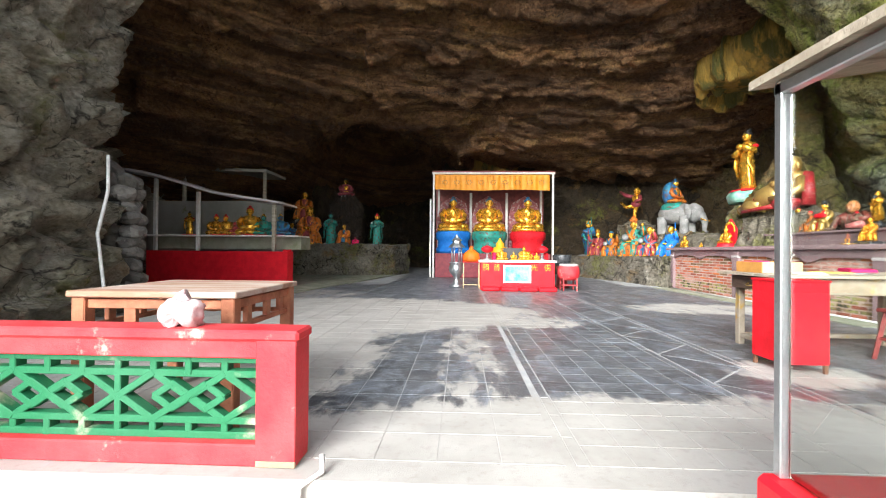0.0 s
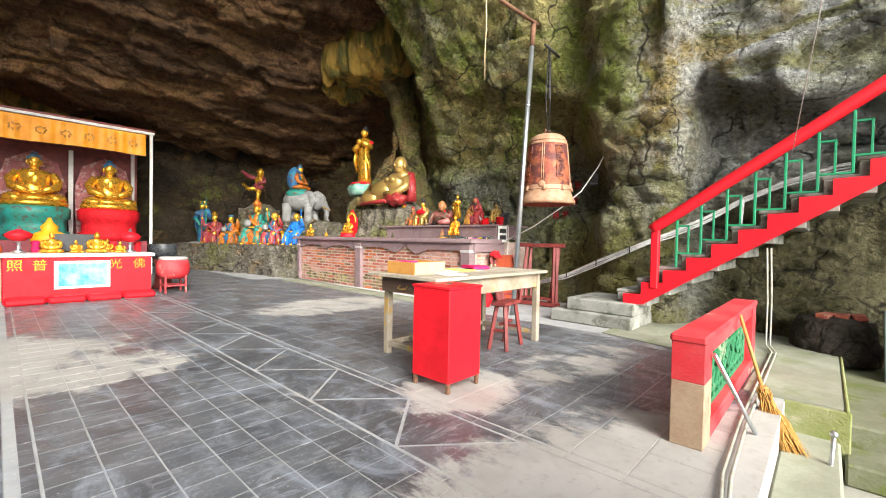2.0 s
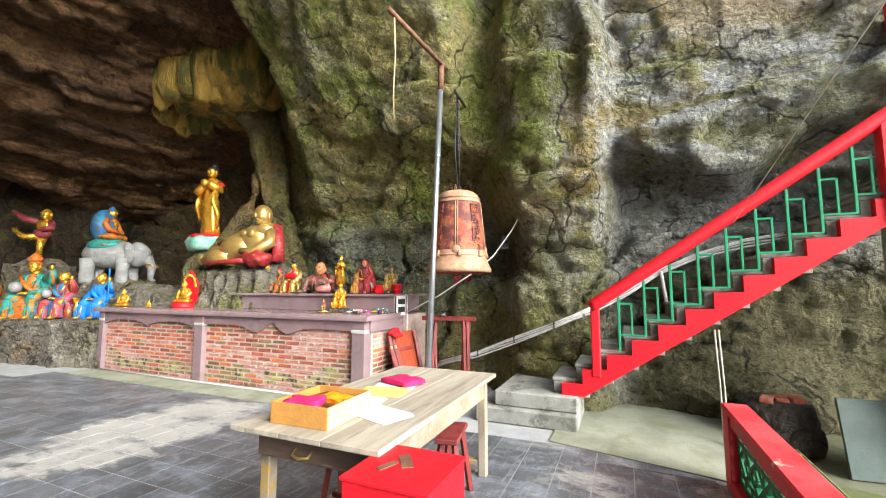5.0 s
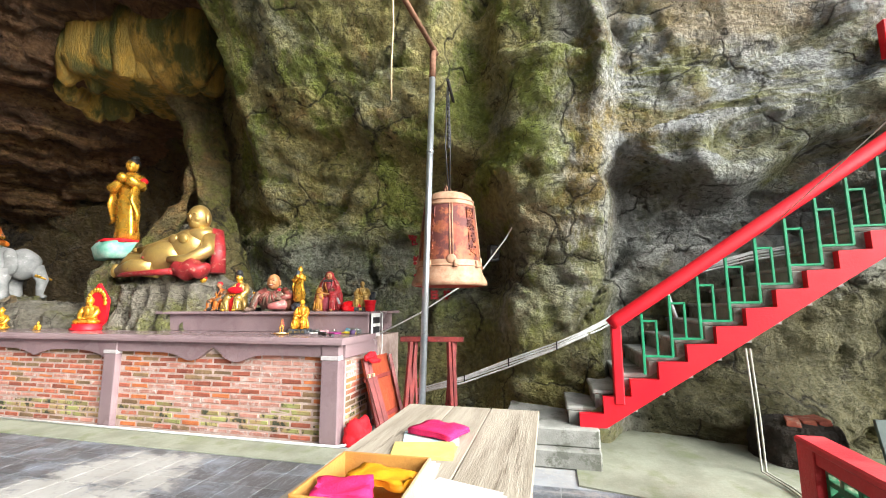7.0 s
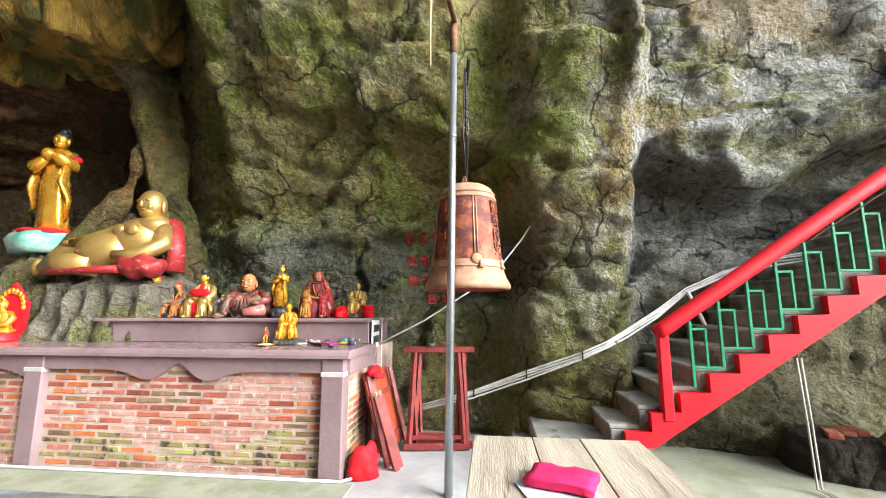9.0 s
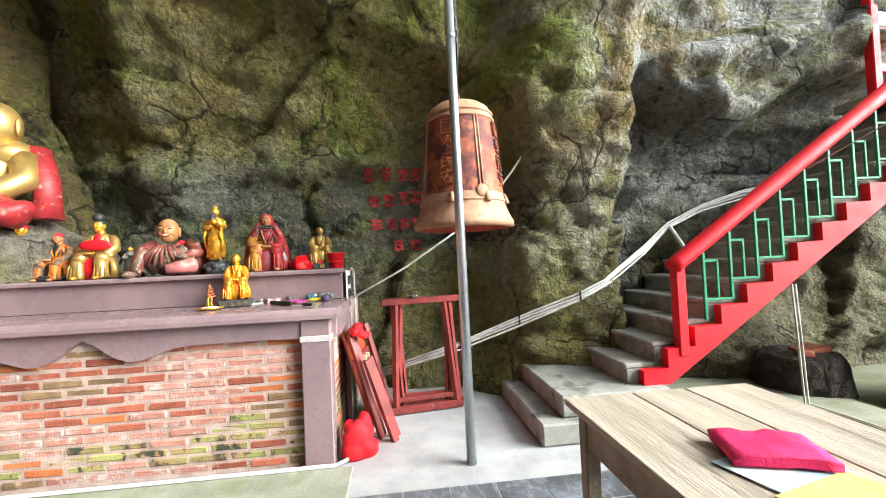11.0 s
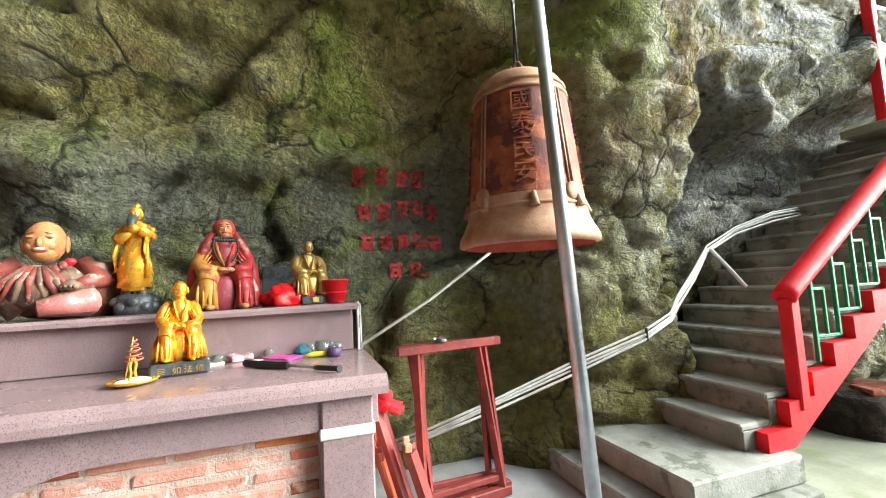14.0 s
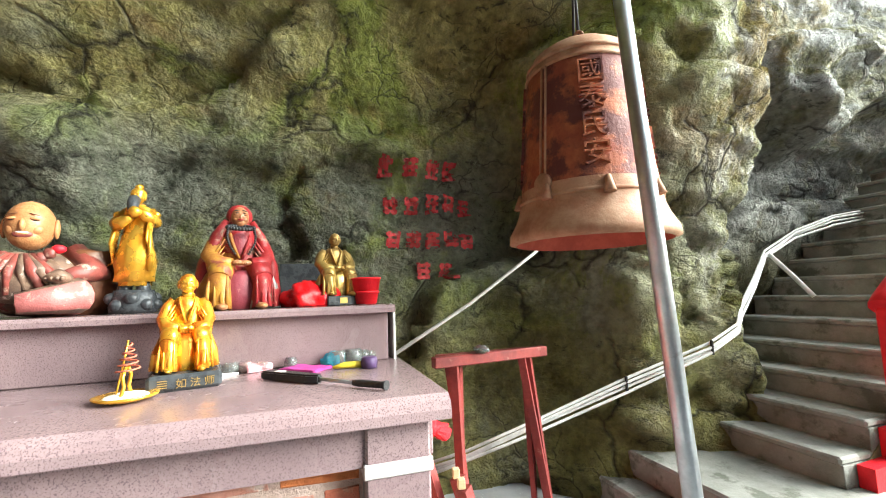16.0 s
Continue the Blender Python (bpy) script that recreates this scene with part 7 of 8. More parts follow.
def bundle(name, label, cat, at, size, mat, amp=0.02):
    b = Mesh()
    if amp > 0.02:
        vs = b.ell((0, 0, size[2] * 0.4), (size[0] * 0.5, size[1] * 0.5, size[2] * 0.6), 0, u=40, v=26)
        for v in vs:
            v.co += v.normal * min(size) * (0.5 * facet(v.co * 0.5 / min(size) + Vector(at.translation)) + 0.2 * facet(v.co * 1.1 / min(size)))
            v.co.z = max(0.0, v.co.z)
        return thing(name, label, cat, at, mesh=b, mats=mat)
    b.box((0, 0, size[2] / 2), size, 0, 0.0)
    bmesh.ops.subdivide_edges(b.bm, edges=b.bm.edges[:], cuts=7, use_grid_fill=True)
    b.bm.normal_update()
    for v in b.bm.verts:
        v.co += v.normal * amp * noise.noise(v.co * 14 + Vector(at.translation))
        v.co.z = max(0.0, v.co.z)
        if v.co.z > size[2] * 0.5:
            v.co.z *= 1 - 0.2 * (2 * v.co.x / size[0]) ** 6 + 0.25 * noise.noise(v.co * 18)
    for f in b.bm.faces:
        f.smooth = True
    return thing(name, label, cat, at, mesh=b, mats=mat)


bundle("cloth_bundle", "crumpled magenta cloth in the tray", "cloth", pose(3.1, 4.48, 0.885, 0, 0, 20), (0.15, 0.19, 0.03), CLOTH_PINK)
bundle("cloth_bundle", "crumpled yellow cloth in the tray", "cloth", pose(3.26, 4.4, 0.87, 0, 0, -10), (0.13, 0.24, 0.03), ORANGE_CL)
bundle("folded_cloth", "folded red cloth on the papers", "cloth", pose(4.05, 4.4, 0.815, 0, 0, 70), (0.27, 0.2, 0.032), CLOTH_PINK, 0.008)
b = Mesh()
for k in range(4):
    b.box((0.004 * k, 0.003 * k, 0.0015 + 0.003 * k), (0.2, 0.3, 0.0028), 0, 0, (0, 0, 3 * k))
thing("booklet", "yellow booklet on the table", "booklet", pose(3.78, 4.4, 0.801, 0, 0, 5), mesh=b, mats=PAPER_Y)
for x, y, r, mt, lab in ((3.52, 4.42, 6, PAPER, "loose white paper sheets on the table"), (3.34, 4.14, -20, PAPER, "white paper sheet beside the tray"), (3.98, 4.42, 12, surf("pale_blue_paper", (0.35, 0.55, 0.62), (0.6, 0.65, 0.62), 0.7), "pale blue paper under the red cloth")):
    b = Mesh()
    b.box((0, 0, 0.002), (0.22, 0.29, 0.003), 0, 0)
    b.box((0.01, 0.01, 0.005), (0.21, 0.28, 0.0028), 0, 0, (0, 0, 4))
    thing("paper_sheet", lab, "paper", pose(x, y, 0.801, 0, 0, r), "papers on the table", mesh=b, mats=mt)

# ---- things on the altar ----
plate = thing("incense_plate", "small brass plate with a coiled incense holder", "plate", pose(6.28, 6.99, 1.151))
b = Mesh()
b.lathe([(0.05, 0), (0.09, 0.012), (0.095, 0.02), (0.088, 0.022), (0.05, 0.008)], n=26)
part("dish", b, GOLD, plate)
b = Mesh()
b.ell((0, 0, 0.014), (0.07, 0.065, 0.012), 0)
b.rough(0.004, 60)
part("ash", b, PAPER, plate, "pale ash")
b = Mesh()
b.tube([(0.01 + 0.036 * (1 - k / 110) * math.cos(k * 0.35), 0.036 * (1 - k / 110) * math.sin(k * 0.35), 0.09 + 0.0011 * k) for k in range(90)], 0.0035, n=6)
part("incense_coil", b, surf("red_brown_incense", (0.4, 0.1, 0.06), (0.3, 0.08, 0.05), 0.8), plate, "red-brown spiral incense")
b = Mesh()
for sx in (-1, 1):
    b.tube([(sx * 0.045, 0, 0.012), (sx * 0.02, 0, 0.05), (sx * 0.035, 0, 0.08), (sx * 0.01, 0, 0.11)], 0.006, n=8)
b.tube([(0, 0.03, 0.012), (0, 0.01, 0.13), (0, 0, 0.2)], 0.003, n=6)
part("holder", b, GOLD, plate, "scrolled brass holder")
zap = thing("electric_torch", "black handled gadget with steel shaft on the altar", "gadget", pose(6.254, 6.366, 1.151, 0, 0, -135.8))
b = Mesh()
b.prism([(-0.303, -0.026), (-0.061, -0.024), (0.000, -0.012), (0.000, 0.012), (-0.061, 0.024), (-0.303, 0.026)], 2, 0.002, 0.034)
bmesh.ops.bevel(b.bm, geom=b.bm.edges[:], offset=0.006, segments=2, affect="EDGES")
hd = part("head", b, BLACK, zap)
b = Mesh()
b.box((-0.212, -0.004, 0.035), (0.04, 0.028, 0.002), 0, 0)
part("sticker", b, PAPER, hd, "white sticker")
b = Mesh()
b.tube([(-0.012, 0, 0.018), (0.194, 0, 0.016)], 0.007, n=10)
part("shaft", b, STEEL, zap)
b = Mesh()
b.tube([(0.157, 0, 0.016), (0.182, 0, 0.016), (0.283, 0, 0.017), (0.303, 0, 0.017)], [0.01, 0.013, 0.012, 0.017], n=12)
part("grip", b, BLACK, zap)
bundle("purple_cloth", "folded magenta paper under the gadget", "paper", pose(6.607, 6.425, 1.151, 0, 0, -128), (0.2, 0.12, 0.012), surf("magenta_paper", (0.5, 0.06, 0.3), (0.42, 0.05, 0.24), 0.6), 0.006)
bundle("pink_paper", "crumpled pink paper on the altar", "paper", pose(6.687, 6.643, 1.151, 0, 0, 30), (0.09, 0.11, 0.03), surf("pink_paper", (0.65, 0.32, 0.36), (0.6, 0.26, 0.3), 0.6), 0.02)
bundle("white_paper", "folded white paper on the altar", "paper", pose(6.608, 6.768, 1.151, 0, 0, 60), (0.08, 0.12, 0.008), PAPER, 0.006)
b = Mesh()
b.lathe([(0.035, 0), (0.037, 0.03), (0.034, 0.045), (0.025, 0.05)], n=20)
thing("ink_pot", "dark purple round pot on the altar", "pot", pose(6.516, 6.151, 1.151), mesh=b, mats=surf("purple_plastic", (0.09, 0.05, 0.14), (0.07, 0.04, 0.1), 0.4))
for i, (x, y, r, h) in enumerate(((6.68, 6.84, 0.032, 0.04), (6.68, 6.8, 0.032, 0.04), (6.68, 6.74, 0.036, 0.045), (6.68, 6.68, 0.03, 0.045), (6.68, 6.61, 0.028, 0.04), (6.68, 6.49, 0.028, 0.05), (6.68, 6.28, 0.05, 0.065), (6.68, 6.21, 0.05, 0.07), (6.68, 6.16, 0.035, 0.06), (6.68, 6.13, 0.035, 0.055))):
    b = Mesh()
    b.lathe([(r * 0.7, 0), (r, h * 0.25), (r, h * 0.7), (r * 0.75, h * 0.95), (r * 0.72, h)], n=18)
    thing("glass_jar", "small clear glass lamp jar on the altar", "jar", pose(x, y, 1.151), "glass jars on the altar", mesh=b, mats=JARGLASS)
for c, (x, y), sz, lab in ((surf("pale_green_net", (0.4, 0.5, 0.45), (0.5, 0.5, 0.4), 0.8), (6.798, 6.439), (0.07, 0.14, 0.03), "pale green netting bundle on the altar"), (surf("sky_blue_cloth", (0.05, 0.4, 0.55), (0.04, 0.3, 0.45), 0.6), (6.727, 6.307), (0.055, 0.06, 0.04), "bright blue cloth bundle on the altar")):
    bundle("cloth_bundle", lab, "cloth", pose(x, y, 1.151, 0, 0, 20), sz, c, 0.025)
b = Mesh()
b.tube([(0, 0, 0.012), (0.05, 0.01, 0.018), (0.16, 0.03, 0.014), (0.19, 0.035, 0.012)], [0.006, 0.014, 0.016, 0.01], n=10)
thing("yellow_lighter", "yellow plastic gas lighter on the altar", "lighter", pose(6.526, 6.310, 1.151, 0, 0, -95), mesh=b, mats=surf("yellow_plastic", (0.75, 0.6, 0.05), (0.65, 0.5, 0.04), 0.4))
buck = thing("red_bucket", "small bright red plastic bucket on the altar tier", "bucket", pose(6.93, 6.11, T))
for z0, z1, r0, r1, nm in ((0, 0.07, 0.058, 0.068, "lower_cup"), (0.055, 0.145, 0.066, 0.078, "upper_cup")):
    b = Mesh()
    b.lathe([(r0 * 0.9, z0), (r0, z0 + 0.004), (r1, z1 - 0.012), (r1 + 0.005, z1 - 0.01), (r1 + 0.005, z1), (r1 - 0.004, z1), (r0 - 0.004, z0 + 0.02)], n=30)
    part(nm, b, RED, buck)
bundle("red_bag", "crumpled shiny red plastic bag on the altar tier", "bag", pose(6.98, 6.42, T, 0, 0, 80), (0.28, 0.14, 0.09), surf("red_plastic_film", (0.65, 0.01, 0.015), (0.45, 0.006, 0.01), 0.25, scale=20), 0.06)
b = Mesh()
b.box((0, 0, 0.15), (0.3, 0.02, 0.3), 0, 0.004, (-18, 0, 0))
thing("dark_slab", "thin dark stone slab leaning on the rock", "slab", pose(7.5, 6.45, T - 0.02, 0, 0, W), mesh=b, mats=BLACK_ST)

# ---- stacked trestles and folded table beside the altar ----


def beam(m, a, c, w, t=None, slot=0):
    """A squared timber from a to c."""
    m.tube([a, c], [w * 0.72, w * 0.72], slot, 4, smooth=False)


for i, (dx, dy, lean) in enumerate(((0.0, 0.0, 0.16), (0.1, -0.03, 0.1))):
    tr = thing("trestle", "dark red wooden trestle frame leaning on the rock", "trestle", pose(6.92 + dx, 5.3 + dy, 0, 0, 0, 8 - 6 * i), "stacked trestles")
    b = Mesh()
    b.box((lean, 0, 1.06), (0.06, 0.78, 0.065), 0, 0.006)
    part("top_beam", b, WOOD_RED, tr)
    b = Mesh()
    b.box((0.0, 0, 0.04), (0.06, 0.72, 0.065), 0, 0.006)
    part("foot_beam", b, WOOD_RED, tr)
    for sy in (-1, 1):
        b = Mesh()
        beam(b, (0.0, sy * 0.3, 0.06), (lean, sy * 0.25, 1.03), 0.045)
        part("leg", b, WOOD_RED, tr)
        b = Mesh()
        beam(b, (0.055, sy * 0.22, 0.06), (lean + 0.03, sy * 0.28, 1.03), 0.03)
        part("brace", b, WOOD_RED, tr)
    b = Mesh()
    b.box((0.02, 0, 0.13), (0.035, 0.56, 0.04), 0, 0.004)
    part("low_rail", b, WOOD_RED, tr)
b = Mesh()
b.ell((0, 0, 0.02), (0.06, 0.045, 0.025), 0, u=14, v=8)
b.rough(0.012, 40)
thing("clear_cup", "crumpled clear plastic cup on the trestle", "cup", pose(7.06, 5.38, 1.092), mesh=b, mats=JARGLASS)
ft = thing("folded_table", "folded red-brown table leaning on the altar's side", "folding table", pose(6.68, 5.78, 0, 0, 0, -7))
b = Mesh()
b.box((0.1, 0.1, 0.46), (0.62, 0.03, 0.84), 0, 0.005, (-16, 0, 0))
part("tabletop", b, WOOD_PANEL, ft, "orange-brown panel")
for x in (-0.28, -0.2, 0.34):
    b = Mesh()
    beam(b, (x, -0.1, 0.0), (x + 0.03, 0.14, 0.86), 0.04)
    part("leg", b, WOOD_RED, ft)
for x in (-0.36, -0.26):
    b = Mesh()
    beam(b, (x + 0.02, -0.22, 0.0), (x - 0.04, -0.02, 0.68), 0.05)
    lg = part("loose_leg", b, WOOD_RED, ft)
    b = Mesh()
    b.box((x - 0.043, -0.012, 0.7), (0.03, 0.03, 0.04), 0, 0.003)
    part("tenon", b, WOOD_PALE, lg, "bare wood tenon")
for z in (0.18, 0.62):
    b = Mesh()
    b.box((0.06, -0.05 + 0.28 * z, z), (0.66, 0.03, 0.05), 0, 0.004, (-16, 0, 0))
    part("crossbar", b, WOOD_RED, ft)
bundle("red_cloth", "bright red plastic cloth draped on the folded table", "cloth", pose(6.48, 5.9, 0.84, 12, 0, 0), (0.24, 0.1, 0.1), CLOTH_RED, 0.05)
bundle("red_cloth", "crumpled bright red plastic cloth on the floor by the altar", "cloth", pose(6.2, 5.9, 0.002, 0, 0, 0), (0.16, 0.16, 0.24), CLOTH_RED, 0.09)

# ---- pipes, cables, speaker ----
run = [(7.5, 5.75, 0.3), (7.35, 5.4, 0.42), (7.3, 4.9, 0.57), (7.1, 4.3, 0.83), (6.9, 3.72, 1.06), (7.0, 3.45, 1.18), (7.05, 3.2, 1.3), (7.2, 2.8, 1.52), (7.35, 2.42, 1.76), (7.35, 2.0, 1.95), (7.3, 1.5, 2.1), (7.25, 0.8, 2.2), (7.2, 0.0, 2.3)]
run = [(min(x, wall_x(y, z) - 0.03), y, z) for x, y, z in run]
pipes = thing("conduit", "bundle of white plastic conduits along the rock", "conduit")
for k in range(4):
    b = Mesh()
    b.tube([(x - 0.03 - 0.012 * (k % 2), y + 0.006 * k, z - (0.026 + 0.006 * math.sin(i * 1.7 + k)) * k) for i, (x, y, z) in enumerate(run)], 0.0105, n=8)
    part("pipe", b, PLASTIC_W, pipes)
for i in (2, 3, 4):
    b = Mesh()
    x, y, z = run[i]
    b.box((x - 0.045, y, z - 0.03), (0.02, 0.015, 0.1), 0, 0.003)
    part("clip", b, BLACK, pipes)
b = Mesh()
b.tube([(7.28, 2.42, 1.72), (7.1, 2.41, 1.5), (6.98, 2.4, 1.34)], 0.02, n=8)
part("branch", b, PLASTIC_W, pipes)
cord = thing("cable", "white cable strung from the altar to the speaker", "cable")
b = Mesh()
b.tube([(6.95, 5.97, 1.13), (7.05, 5.45, 1.4), (7.1, 4.95, 1.72), (7.1, 4.6, 1.98), (7.05, 4.3, 2.35), (7.0, 4.2, 2.5), (7.02, 4.15, 2.4)], 0.011, n=6)
part("run", b, PLASTIC_W, cord)
b = Mesh()
b.tube([(6.95, 5.97, 1.42), (6.98, 5.955, 1.4), (6.98, 5.95, 1.0), (6.97, 5.96, 0.6)], 0.008, n=6)
part("drop", b, PLASTIC_W, cord)
sp = thing("loudspeaker", "small dark loudspeaker fixed in the rock hollow", "loudspeaker", pose(7.35, 4.5, 2.2, 0, 0, -60))
b = Mesh()
b.box((0, 0, 0), (0.14, 0.12, 0.22), 0, 0.012)
part("cabinet", b, BLACK, sp)
b = Mesh()
b.lathe([(0.045, 0), (0.05, 0.008), (0.02, 0.004)], n=20)
cone = part("cone", b, IRON, sp)
cone.matrix_local = pose(0, -0.062, -0.03, 90)
b = Mesh()
b.tube([(5.93, 12.0, 0.028), (5.92, 9.0, 0.028), (5.93, 6.02, 0.028), (6.0, 5.95, 0.028), (6.25, 5.93, 0.05)], 0.014, n=8)
thing("conduit", "white conduit along the foot of the altar", "conduit", mesh=b, mats=PLASTIC_W)
PIPE_OLD = surf("stained_white_pipe", (0.42, 0.42, 0.36), (0.3, 0.3, 0.24), 0.5, scale=9)
gp2 = thing("conduit", "white conduits from the stairs across the ground", "conduit")
for k in range(2):
    b = Mesh()
    o = 0.035 * k
    b.tube([(6.2, 2.02 + o, 1.1), (6.19, 2.0 + o, 0.5), (6.17, 2.0 + o, 0.05), (5.9, 1.93 + o, 0.03), (4.8, 1.92 + o, 0.03), (3.6, 1.91 + o, 0.018), (2.85, 1.88 + o, 0.018), (2.3, 1.82 + o * 0.6, 0.018), (1.9, 1.76, -0.1)], 0.009, n=8)
    part("pipe", b, PIPE_OLD, gp2)
b = Mesh()
b.tube([(6.15, 1.87, 2.12), (3.83, 1.59, 3.0), (1.24, 1.27, 4.0), (-3.95, 0.64, 6.0)], 0.004, n=6)
thing("wire", "thin pale wire from the handrail up the cliff", "wire", mesh=b, mats=PLASTIC_W)

# ---- corner under the stairs and the low ground ----
b = Mesh()
b.box((0, 0, 0.33), (0.03, 0.48, 0.66), 0, 0.004, (0, 12, 0))
thing("leaning_board", "grey-green board leaning under the stairs", "board", pose(6.15, 0.92, -0.12, 0, 0, 6), mesh=b, mats=SLATE_BOARD)
for k in range(3):
    b = Mesh()
    b.box((0, 0, 0.03), (0.11, 0.23, 0.055), 0, 0.006)
    b.rough(0.006, 30)
    thing("loose_brick", "loose red brick lying on the rock", "brick", pose(6.62 + 0.05 * k, 1.56 - 0.13 * k, 0.35, 0, 4 * k, 70 + 12 * k), "loose bricks", mesh=b, mats=BRICK)
broom = thing("broom", "straw broom with bamboo handle leaning on the balustrade", "broom")
b = Mesh()
b.tube([(4.204, 2.032, 0.610), (4.075, 1.873, 0.125)], 0.012, n=8)
part("handle", b, BAMBOO, broom)
b = Mesh()
top_, end0, end1 = Vector((4.075, 1.873, 0.125)), Vector((3.959, 1.839, -0.4)), Vector((3.950, 1.590, -0.4))
for k in range(620):
    u = random.random()
    e = end0.lerp(end1, u) + Vector((random.gauss(0, 0.025), random.gauss(0, 0.045), random.uniform(0, 0.14) * random.random()))
    q = Vector((random.gauss(0, 0.012), random.gauss(0, 0.012), random.uniform(-0.02, 0.02)))
    mid = top_.lerp(e, 0.45) + Vector((random.gauss(0, 0.018), random.gauss(0, 0.02), 0.0)) - (e - top_.lerp(end1, 0.5)) * 0.12
    b.tube([top_ + q, mid, e], [0.0035, 0.003, 0.0012], n=3)
part("bristles", b, STRAW, broom, "frayed straw head", kind="stuff")
b = Mesh()
b.tube([top_ + Vector((0, 0, 0.03)), top_ + Vector((0.01, -0.005, -0.06))], [0.024, 0.034], n=12)
part("binding", b, BAMBOO, broom)
b = Mesh()
b.tube([(3.2, 2.02, 0.51), (3.83, 1.72, -0.42)], 0.012, n=10)
thing("metal_pole", "thin aluminium pole leaning on the balustrade", "pole", mesh=b, mats=STEEL)
b = Mesh()
b.tube([(3.938, 1.532, -0.42), (3.938, 1.513, -0.027)], 0.012, n=10)
b.ell((3.938, 1.513, -0.017), (0.022, 0.022, 0.022), 0, u=12, v=8)
thing("metal_post", "short steel post with a round knob", "post", mesh=b, mats=STEEL)
b = Mesh()
b.box((3.4, 1.5, -0.41), (0.36, 0.25, 0.015), 0, 0.004)
b.box((3.4, 1.62, -0.35), (0.36, 0.015, 0.12), 0, 0.004)
thing("dustpan", "grey metal dustpan on the low ground", "dustpan", mesh=b, mats=STEEL)

# ---- faded red painted characters on the rock ----


def on_rock(y, z, lift=0.012):
    return (wall_x(y, z) - lift, y, z)


def rock_mark(yc, zc, strokes):
    """Illegible brushed strokes laid on the rock face."""
    bm = bmesh.new()
    for (y0, z0, y1, z1) in strokes:
        d = Vector((y1 - y0, z1 - z0))
        nrm = Vector((-d.y, d.x)).normalized() * 0.015
        prev = None
        for i in range(8):
            u = i / 7
            cy, cz = yc + y0 + d.x * u, zc + z0 + d.y * u
            pair = [bm.verts.new(on_rock(cy + s_ * nrm.x, cz + s_ * nrm.y)) for s_ in (-1, 1)]
            if prev:
                bm.faces.new((prev[0], pair[0], pair[1], prev[1]))
            prev = pair
    me = bpy.data.meshes.new("painted_character")
    bm.to_mesh(me)
    bm.free()
    me.materials.append(FADED)
    ob = new("painted_character", me)
    ob.parent = marks
    return ob


FADED = surf("faded_red_paint", (0.42, 0.03, 0.035), (0.3, 0.03, 0.03), 0.8, scale=20, wear=(0.15, 0.1, 0.08), wlo=0.54, whi=0.64, wscale=30)
marks = thing("rock_inscription", "faded red painted characters on the rock, illegible", "inscription")
for r, (z, ys) in enumerate(((2.5, (5.82, 5.62, 5.42, 5.26)), (2.22, (5.78, 5.6, 5.42, 5.26, 5.1)), (1.92, (5.76, 5.58, 5.42, 5.26, 5.12)), (1.66, (5.5, 5.3)))):
    for y in ys:
        st_ = []
        for k in range(3):
            zz = -0.05 + 0.05 * k + random.uniform(-0.01, 0.01)
            st_.append((-0.06, zz, 0.06, zz + random.uniform(-0.015, 0.015)))
        for k in range(2):
            yy = -0.03 + 0.06 * k + random.uniform(-0.015, 0.015)
            st_.append((yy, -0.07, yy + random.uniform(-0.02, 0.02), 0.07))
        rock_mark(y, z + random.uniform(-0.02, 0.02), st_)

# ---- bricks of the altar ----
BRICK_OLIVE = surf("olive_brown_brick", (0.24, 0.15, 0.075), (0.17, 0.11, 0.06), 0.9, scale=9, wear=(0.4, 0.25, 0.2), wlo=0.6, whi=0.72, wscale=10, bump=0.5, bscale=70, vary=0.5)
BRICK_PINK = surf("washed_pink_brick", (0.48, 0.25, 0.2), (0.42, 0.18, 0.13), 0.9, scale=8, wear=(0.5, 0.4, 0.36), wlo=0.5, whi=0.65, wscale=9, bump=0.5, bscale=70, vary=0.4)
BRICK_ORANGE = surf("orange_brick", (0.55, 0.18, 0.06), (0.45, 0.13, 0.05), 0.85, scale=9, bump=0.5, bscale=70, vary=0.4)


def brick_mesh(mat, seed):
    b = Mesh()
    b.box((0, 0, 0), (0.05, 0.245, 0.046), 0, 0.006)
    random.seed(seed)
    for v in b.bm.verts:
        v.co += Vector((random.uniform(-0.003, 0.003), random.uniform(-0.006, 0.006), random.uniform(-0.004, 0.004)))
    return b.data("brick", mat)


KINDS = [[brick_mesh(mt, 10 * i + k) for k in range(3)] for i, mt in enumerate((BRICK, BRICK_OLIVE, BRICK_PINK, BRICK_ORANGE, BRICK_MOSS))]
random.seed(4)


def brick_panel(y0, y1, z0, z1, fixed, along_x=False):
    rows = int((z1 - z0) / 0.066)
    for r in range(rows):
        z = z0 + 0.035 + 0.066 * r
        y = y0 + (0.0 if r % 2 else -0.135)
        while y < y1:
            a, c = max(y, y0), min(y + 0.245, y1)
            if c - a > 0.05:
                q = noise.noise(Vector((y * 0.9, z * 2, fixed))) + random.uniform(-0.35, 0.35)
                low = 0.1 < z < 0.3 + 0.25 * noise.noise(Vector((y * 1.6, 3, 1)))
                i = 4 if low and random.random() < 0.85 else (1 if q < -0.34 else 2 if q > 0.12 else random.choice((0, 0, 0, 3)))
                m4 = pose(fixed + random.uniform(-0.004, 0.004), (a + c) / 2, z) if not along_x else pose((a + c) / 2, fixed, z, 0, 0, 90)
                piece("brick", random.choice(KINDS[i]), altar, m4 @ Matrix.Diagonal((1, (c - a) / 0.245, 1, 1)))
            y += 0.27


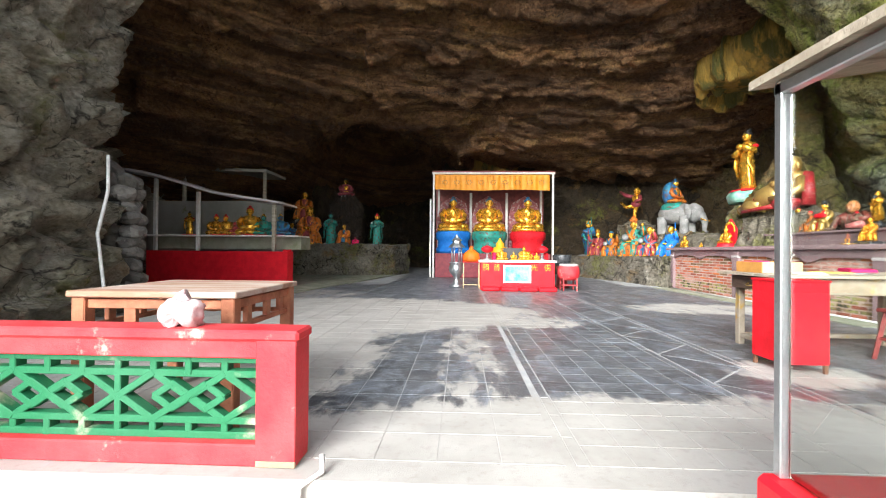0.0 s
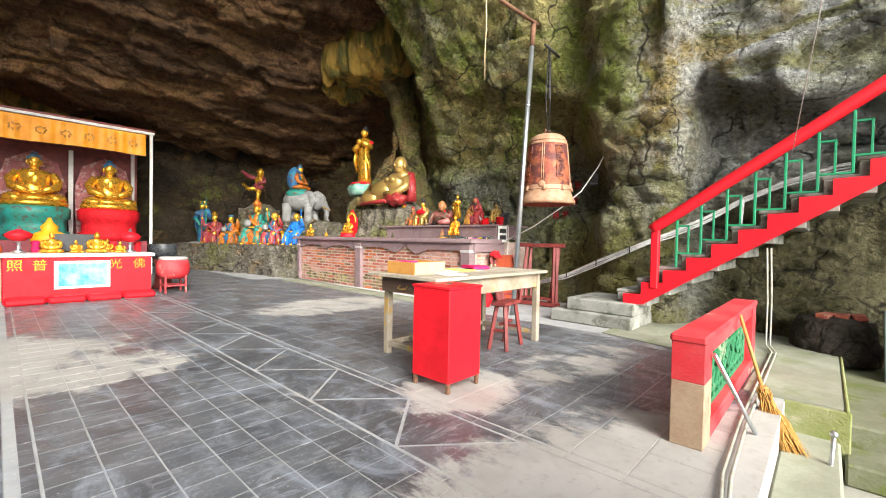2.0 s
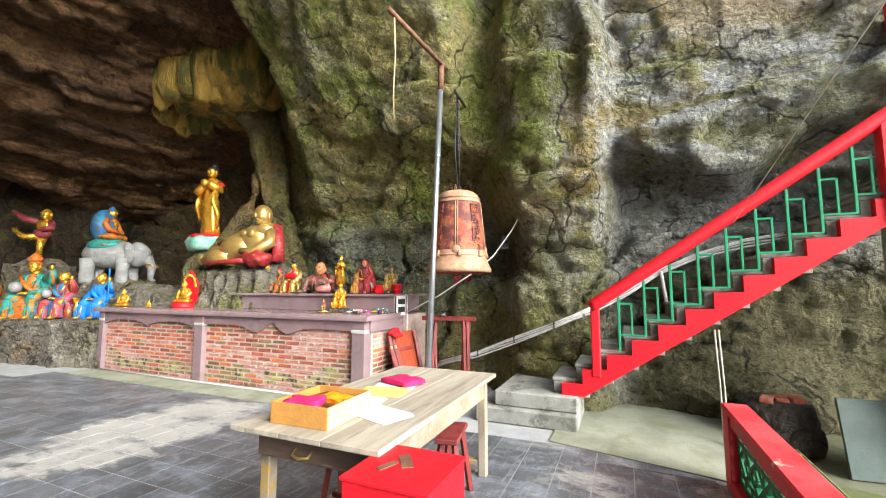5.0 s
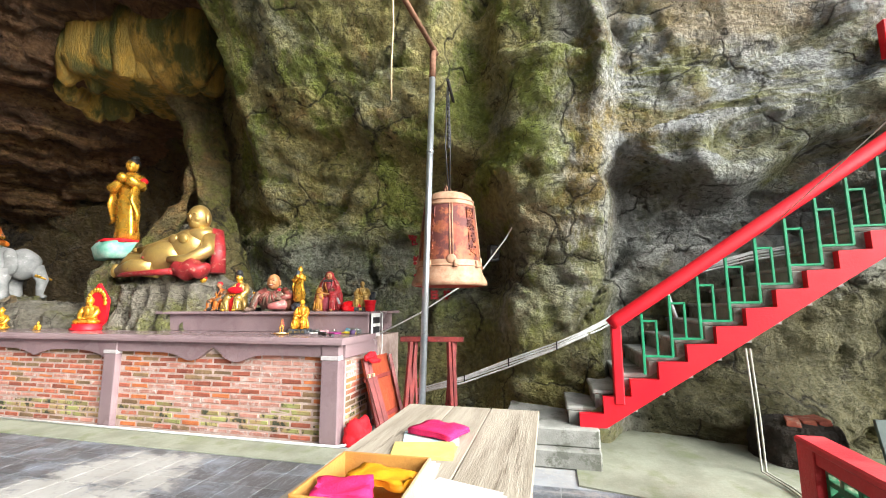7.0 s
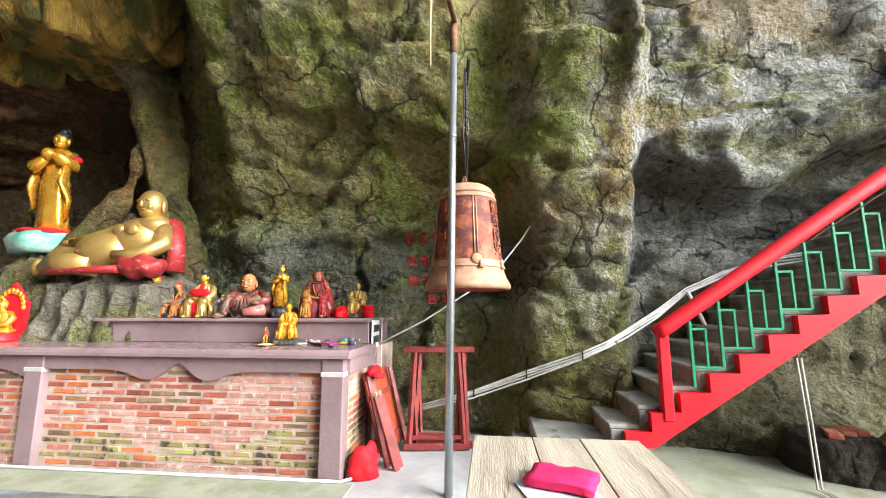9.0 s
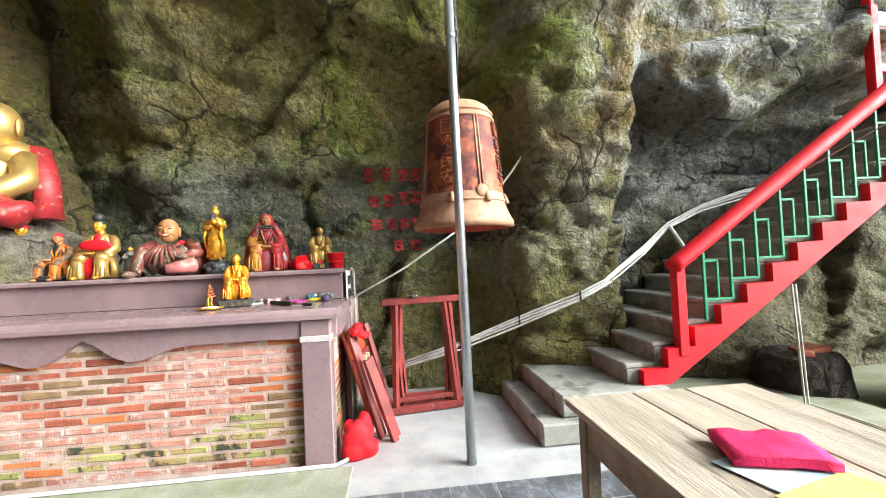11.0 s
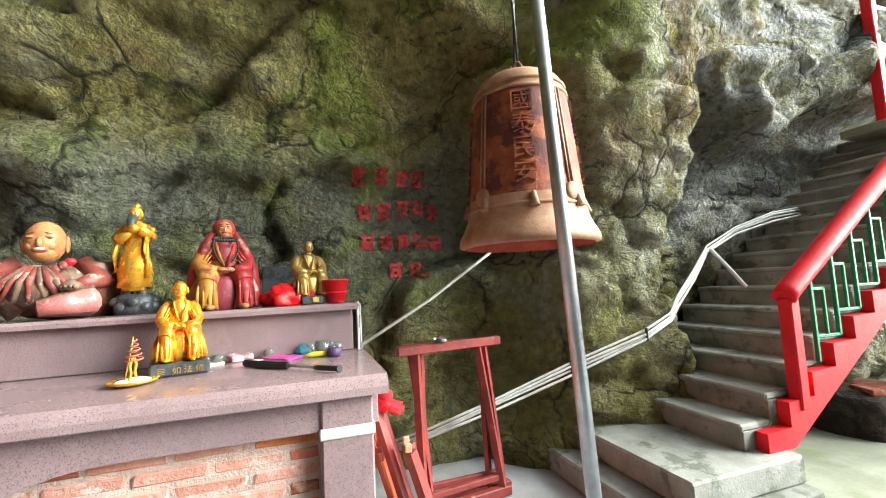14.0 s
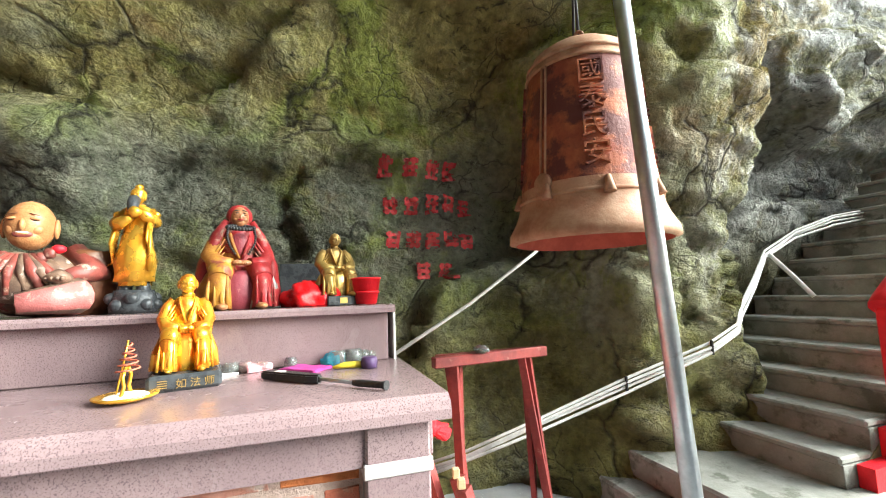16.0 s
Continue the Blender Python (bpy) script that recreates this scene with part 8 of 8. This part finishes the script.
brick_panel(6.25, 9.13, 0.02, 1.0, ALX + 0.075)
brick_panel(9.35, 11.84, 0.02, 1.0, ALX + 0.075)
brick_panel(6.2, 6.78, 0.02, 0.92, 6.08, True)

# ---- floor tiles ----
TS = 0.3


def tile_data(w, d):
    b = Mesh()
    b.box((0, 0, -0.006), (w - 0.009, d - 0.009, 0.012), 0, 0)
    return b.data("tile", TILE)


floor_ob = bpy.data.objects["floor"]
sq = tile_data(TS, TS)
strip = tile_data(0.06, TS)
bulk = bmesh.new()


def bulk_quad(pts):
    vs = [bulk.verts.new((x, y, 0.0)) for x, y in pts]
    lo = [bulk.verts.new((x, y, -0.012)) for x, y in pts]
    bulk.faces.new(vs)
    k = len(pts)
    for i in range(k):
        bulk.faces.new((vs[i], lo[i], lo[(i + 1) % k], vs[(i + 1) % k]))


def tri_data(flip):
    b = Mesh()
    e = 0.01
    h, w = 0.9, 0.52
    b.prism([(e, 2 * e), (w - 2 * e, h / 2), (e, h - 2 * e)] if not flip else [(w - e, 2 * e), (w - e, h - 2 * e), (2 * e, h / 2)], 2, -0.012, 0.0)
    return b.data("tile", TILE)


tri, tri2 = tri_data(False), tri_data(True)
AS = 0.208
small_sq = tile_data(AS, AS)
y = 1.95
while y < 12.2:
    for i in range(6):
        x = 0.615 + AS * (i + 0.5)
        if y < 6.9:
            piece("tile", small_sq, floor_ob, pose(x, y + AS / 2, 0))
        else:
            bulk_quad([(x - 0.0995, y + 0.0045), (x + 0.0995, y + 0.0045), (x + 0.0995, y + AS - 0.0045), (x - 0.0995, y + AS - 0.0045)])
    y += AS
y = 1.95
while y < 12.2:
    for x in [2.55 + TS * (i + 0.5) for i in range(10)]:
        if y < 6.3:
            piece("tile", sq, floor_ob, pose(x, y + TS / 2, 0))
        else:
            bulk_quad([(x - 0.1455, y + 0.0045), (x + 0.1455, y + 0.0045), (x + 0.1455, y + TS - 0.0045), (x - 0.1455, y + TS - 0.0045)])
    for x in (0.55, 1.87, 2.475):
        bulk_quad([(x, y + 0.0045), (x + 0.055, y + 0.0045), (x + 0.055, y + TS - 0.0045), (x, y + TS - 0.0045)])
    for i in range(15):
        x = 0.5 - TS * (i + 0.5)
        bulk_quad([(x - 0.1455, y + 0.0045), (x + 0.1455, y + 0.0045), (x + 0.1455, y + TS - 0.0045), (x - 0.1455, y + TS - 0.0045)])
    y += TS
y = 2.35
while y < 11.8:
    piece("tile", tri, floor_ob, pose(1.94, y, 0))
    piece("tile", tri2, floor_ob, pose(1.94, y + 0.45, 0))
    y += 0.9
for i in range(30):
    for k in range(20):
        x, y = -4.0 + TS * i, 12.46 + TS * k
        if x + 0.3 < 6.0 - 0.2 * (y - 12) and x > -2.5:
            bulk_quad([(x + 0.005, y + 0.0045), (x + TS - 0.0045, y + 0.0045), (x + TS - 0.0045, y + TS - 0.0045), (x + 0.005, y + TS - 0.0045)])
me = bpy.data.meshes.new("tiles")
bulk.to_mesh(me)
bulk.free()
me.materials.append(TILE)
rest = new("tiles", me)
rest.parent = floor_ob
tagged(rest, kind="stuff")
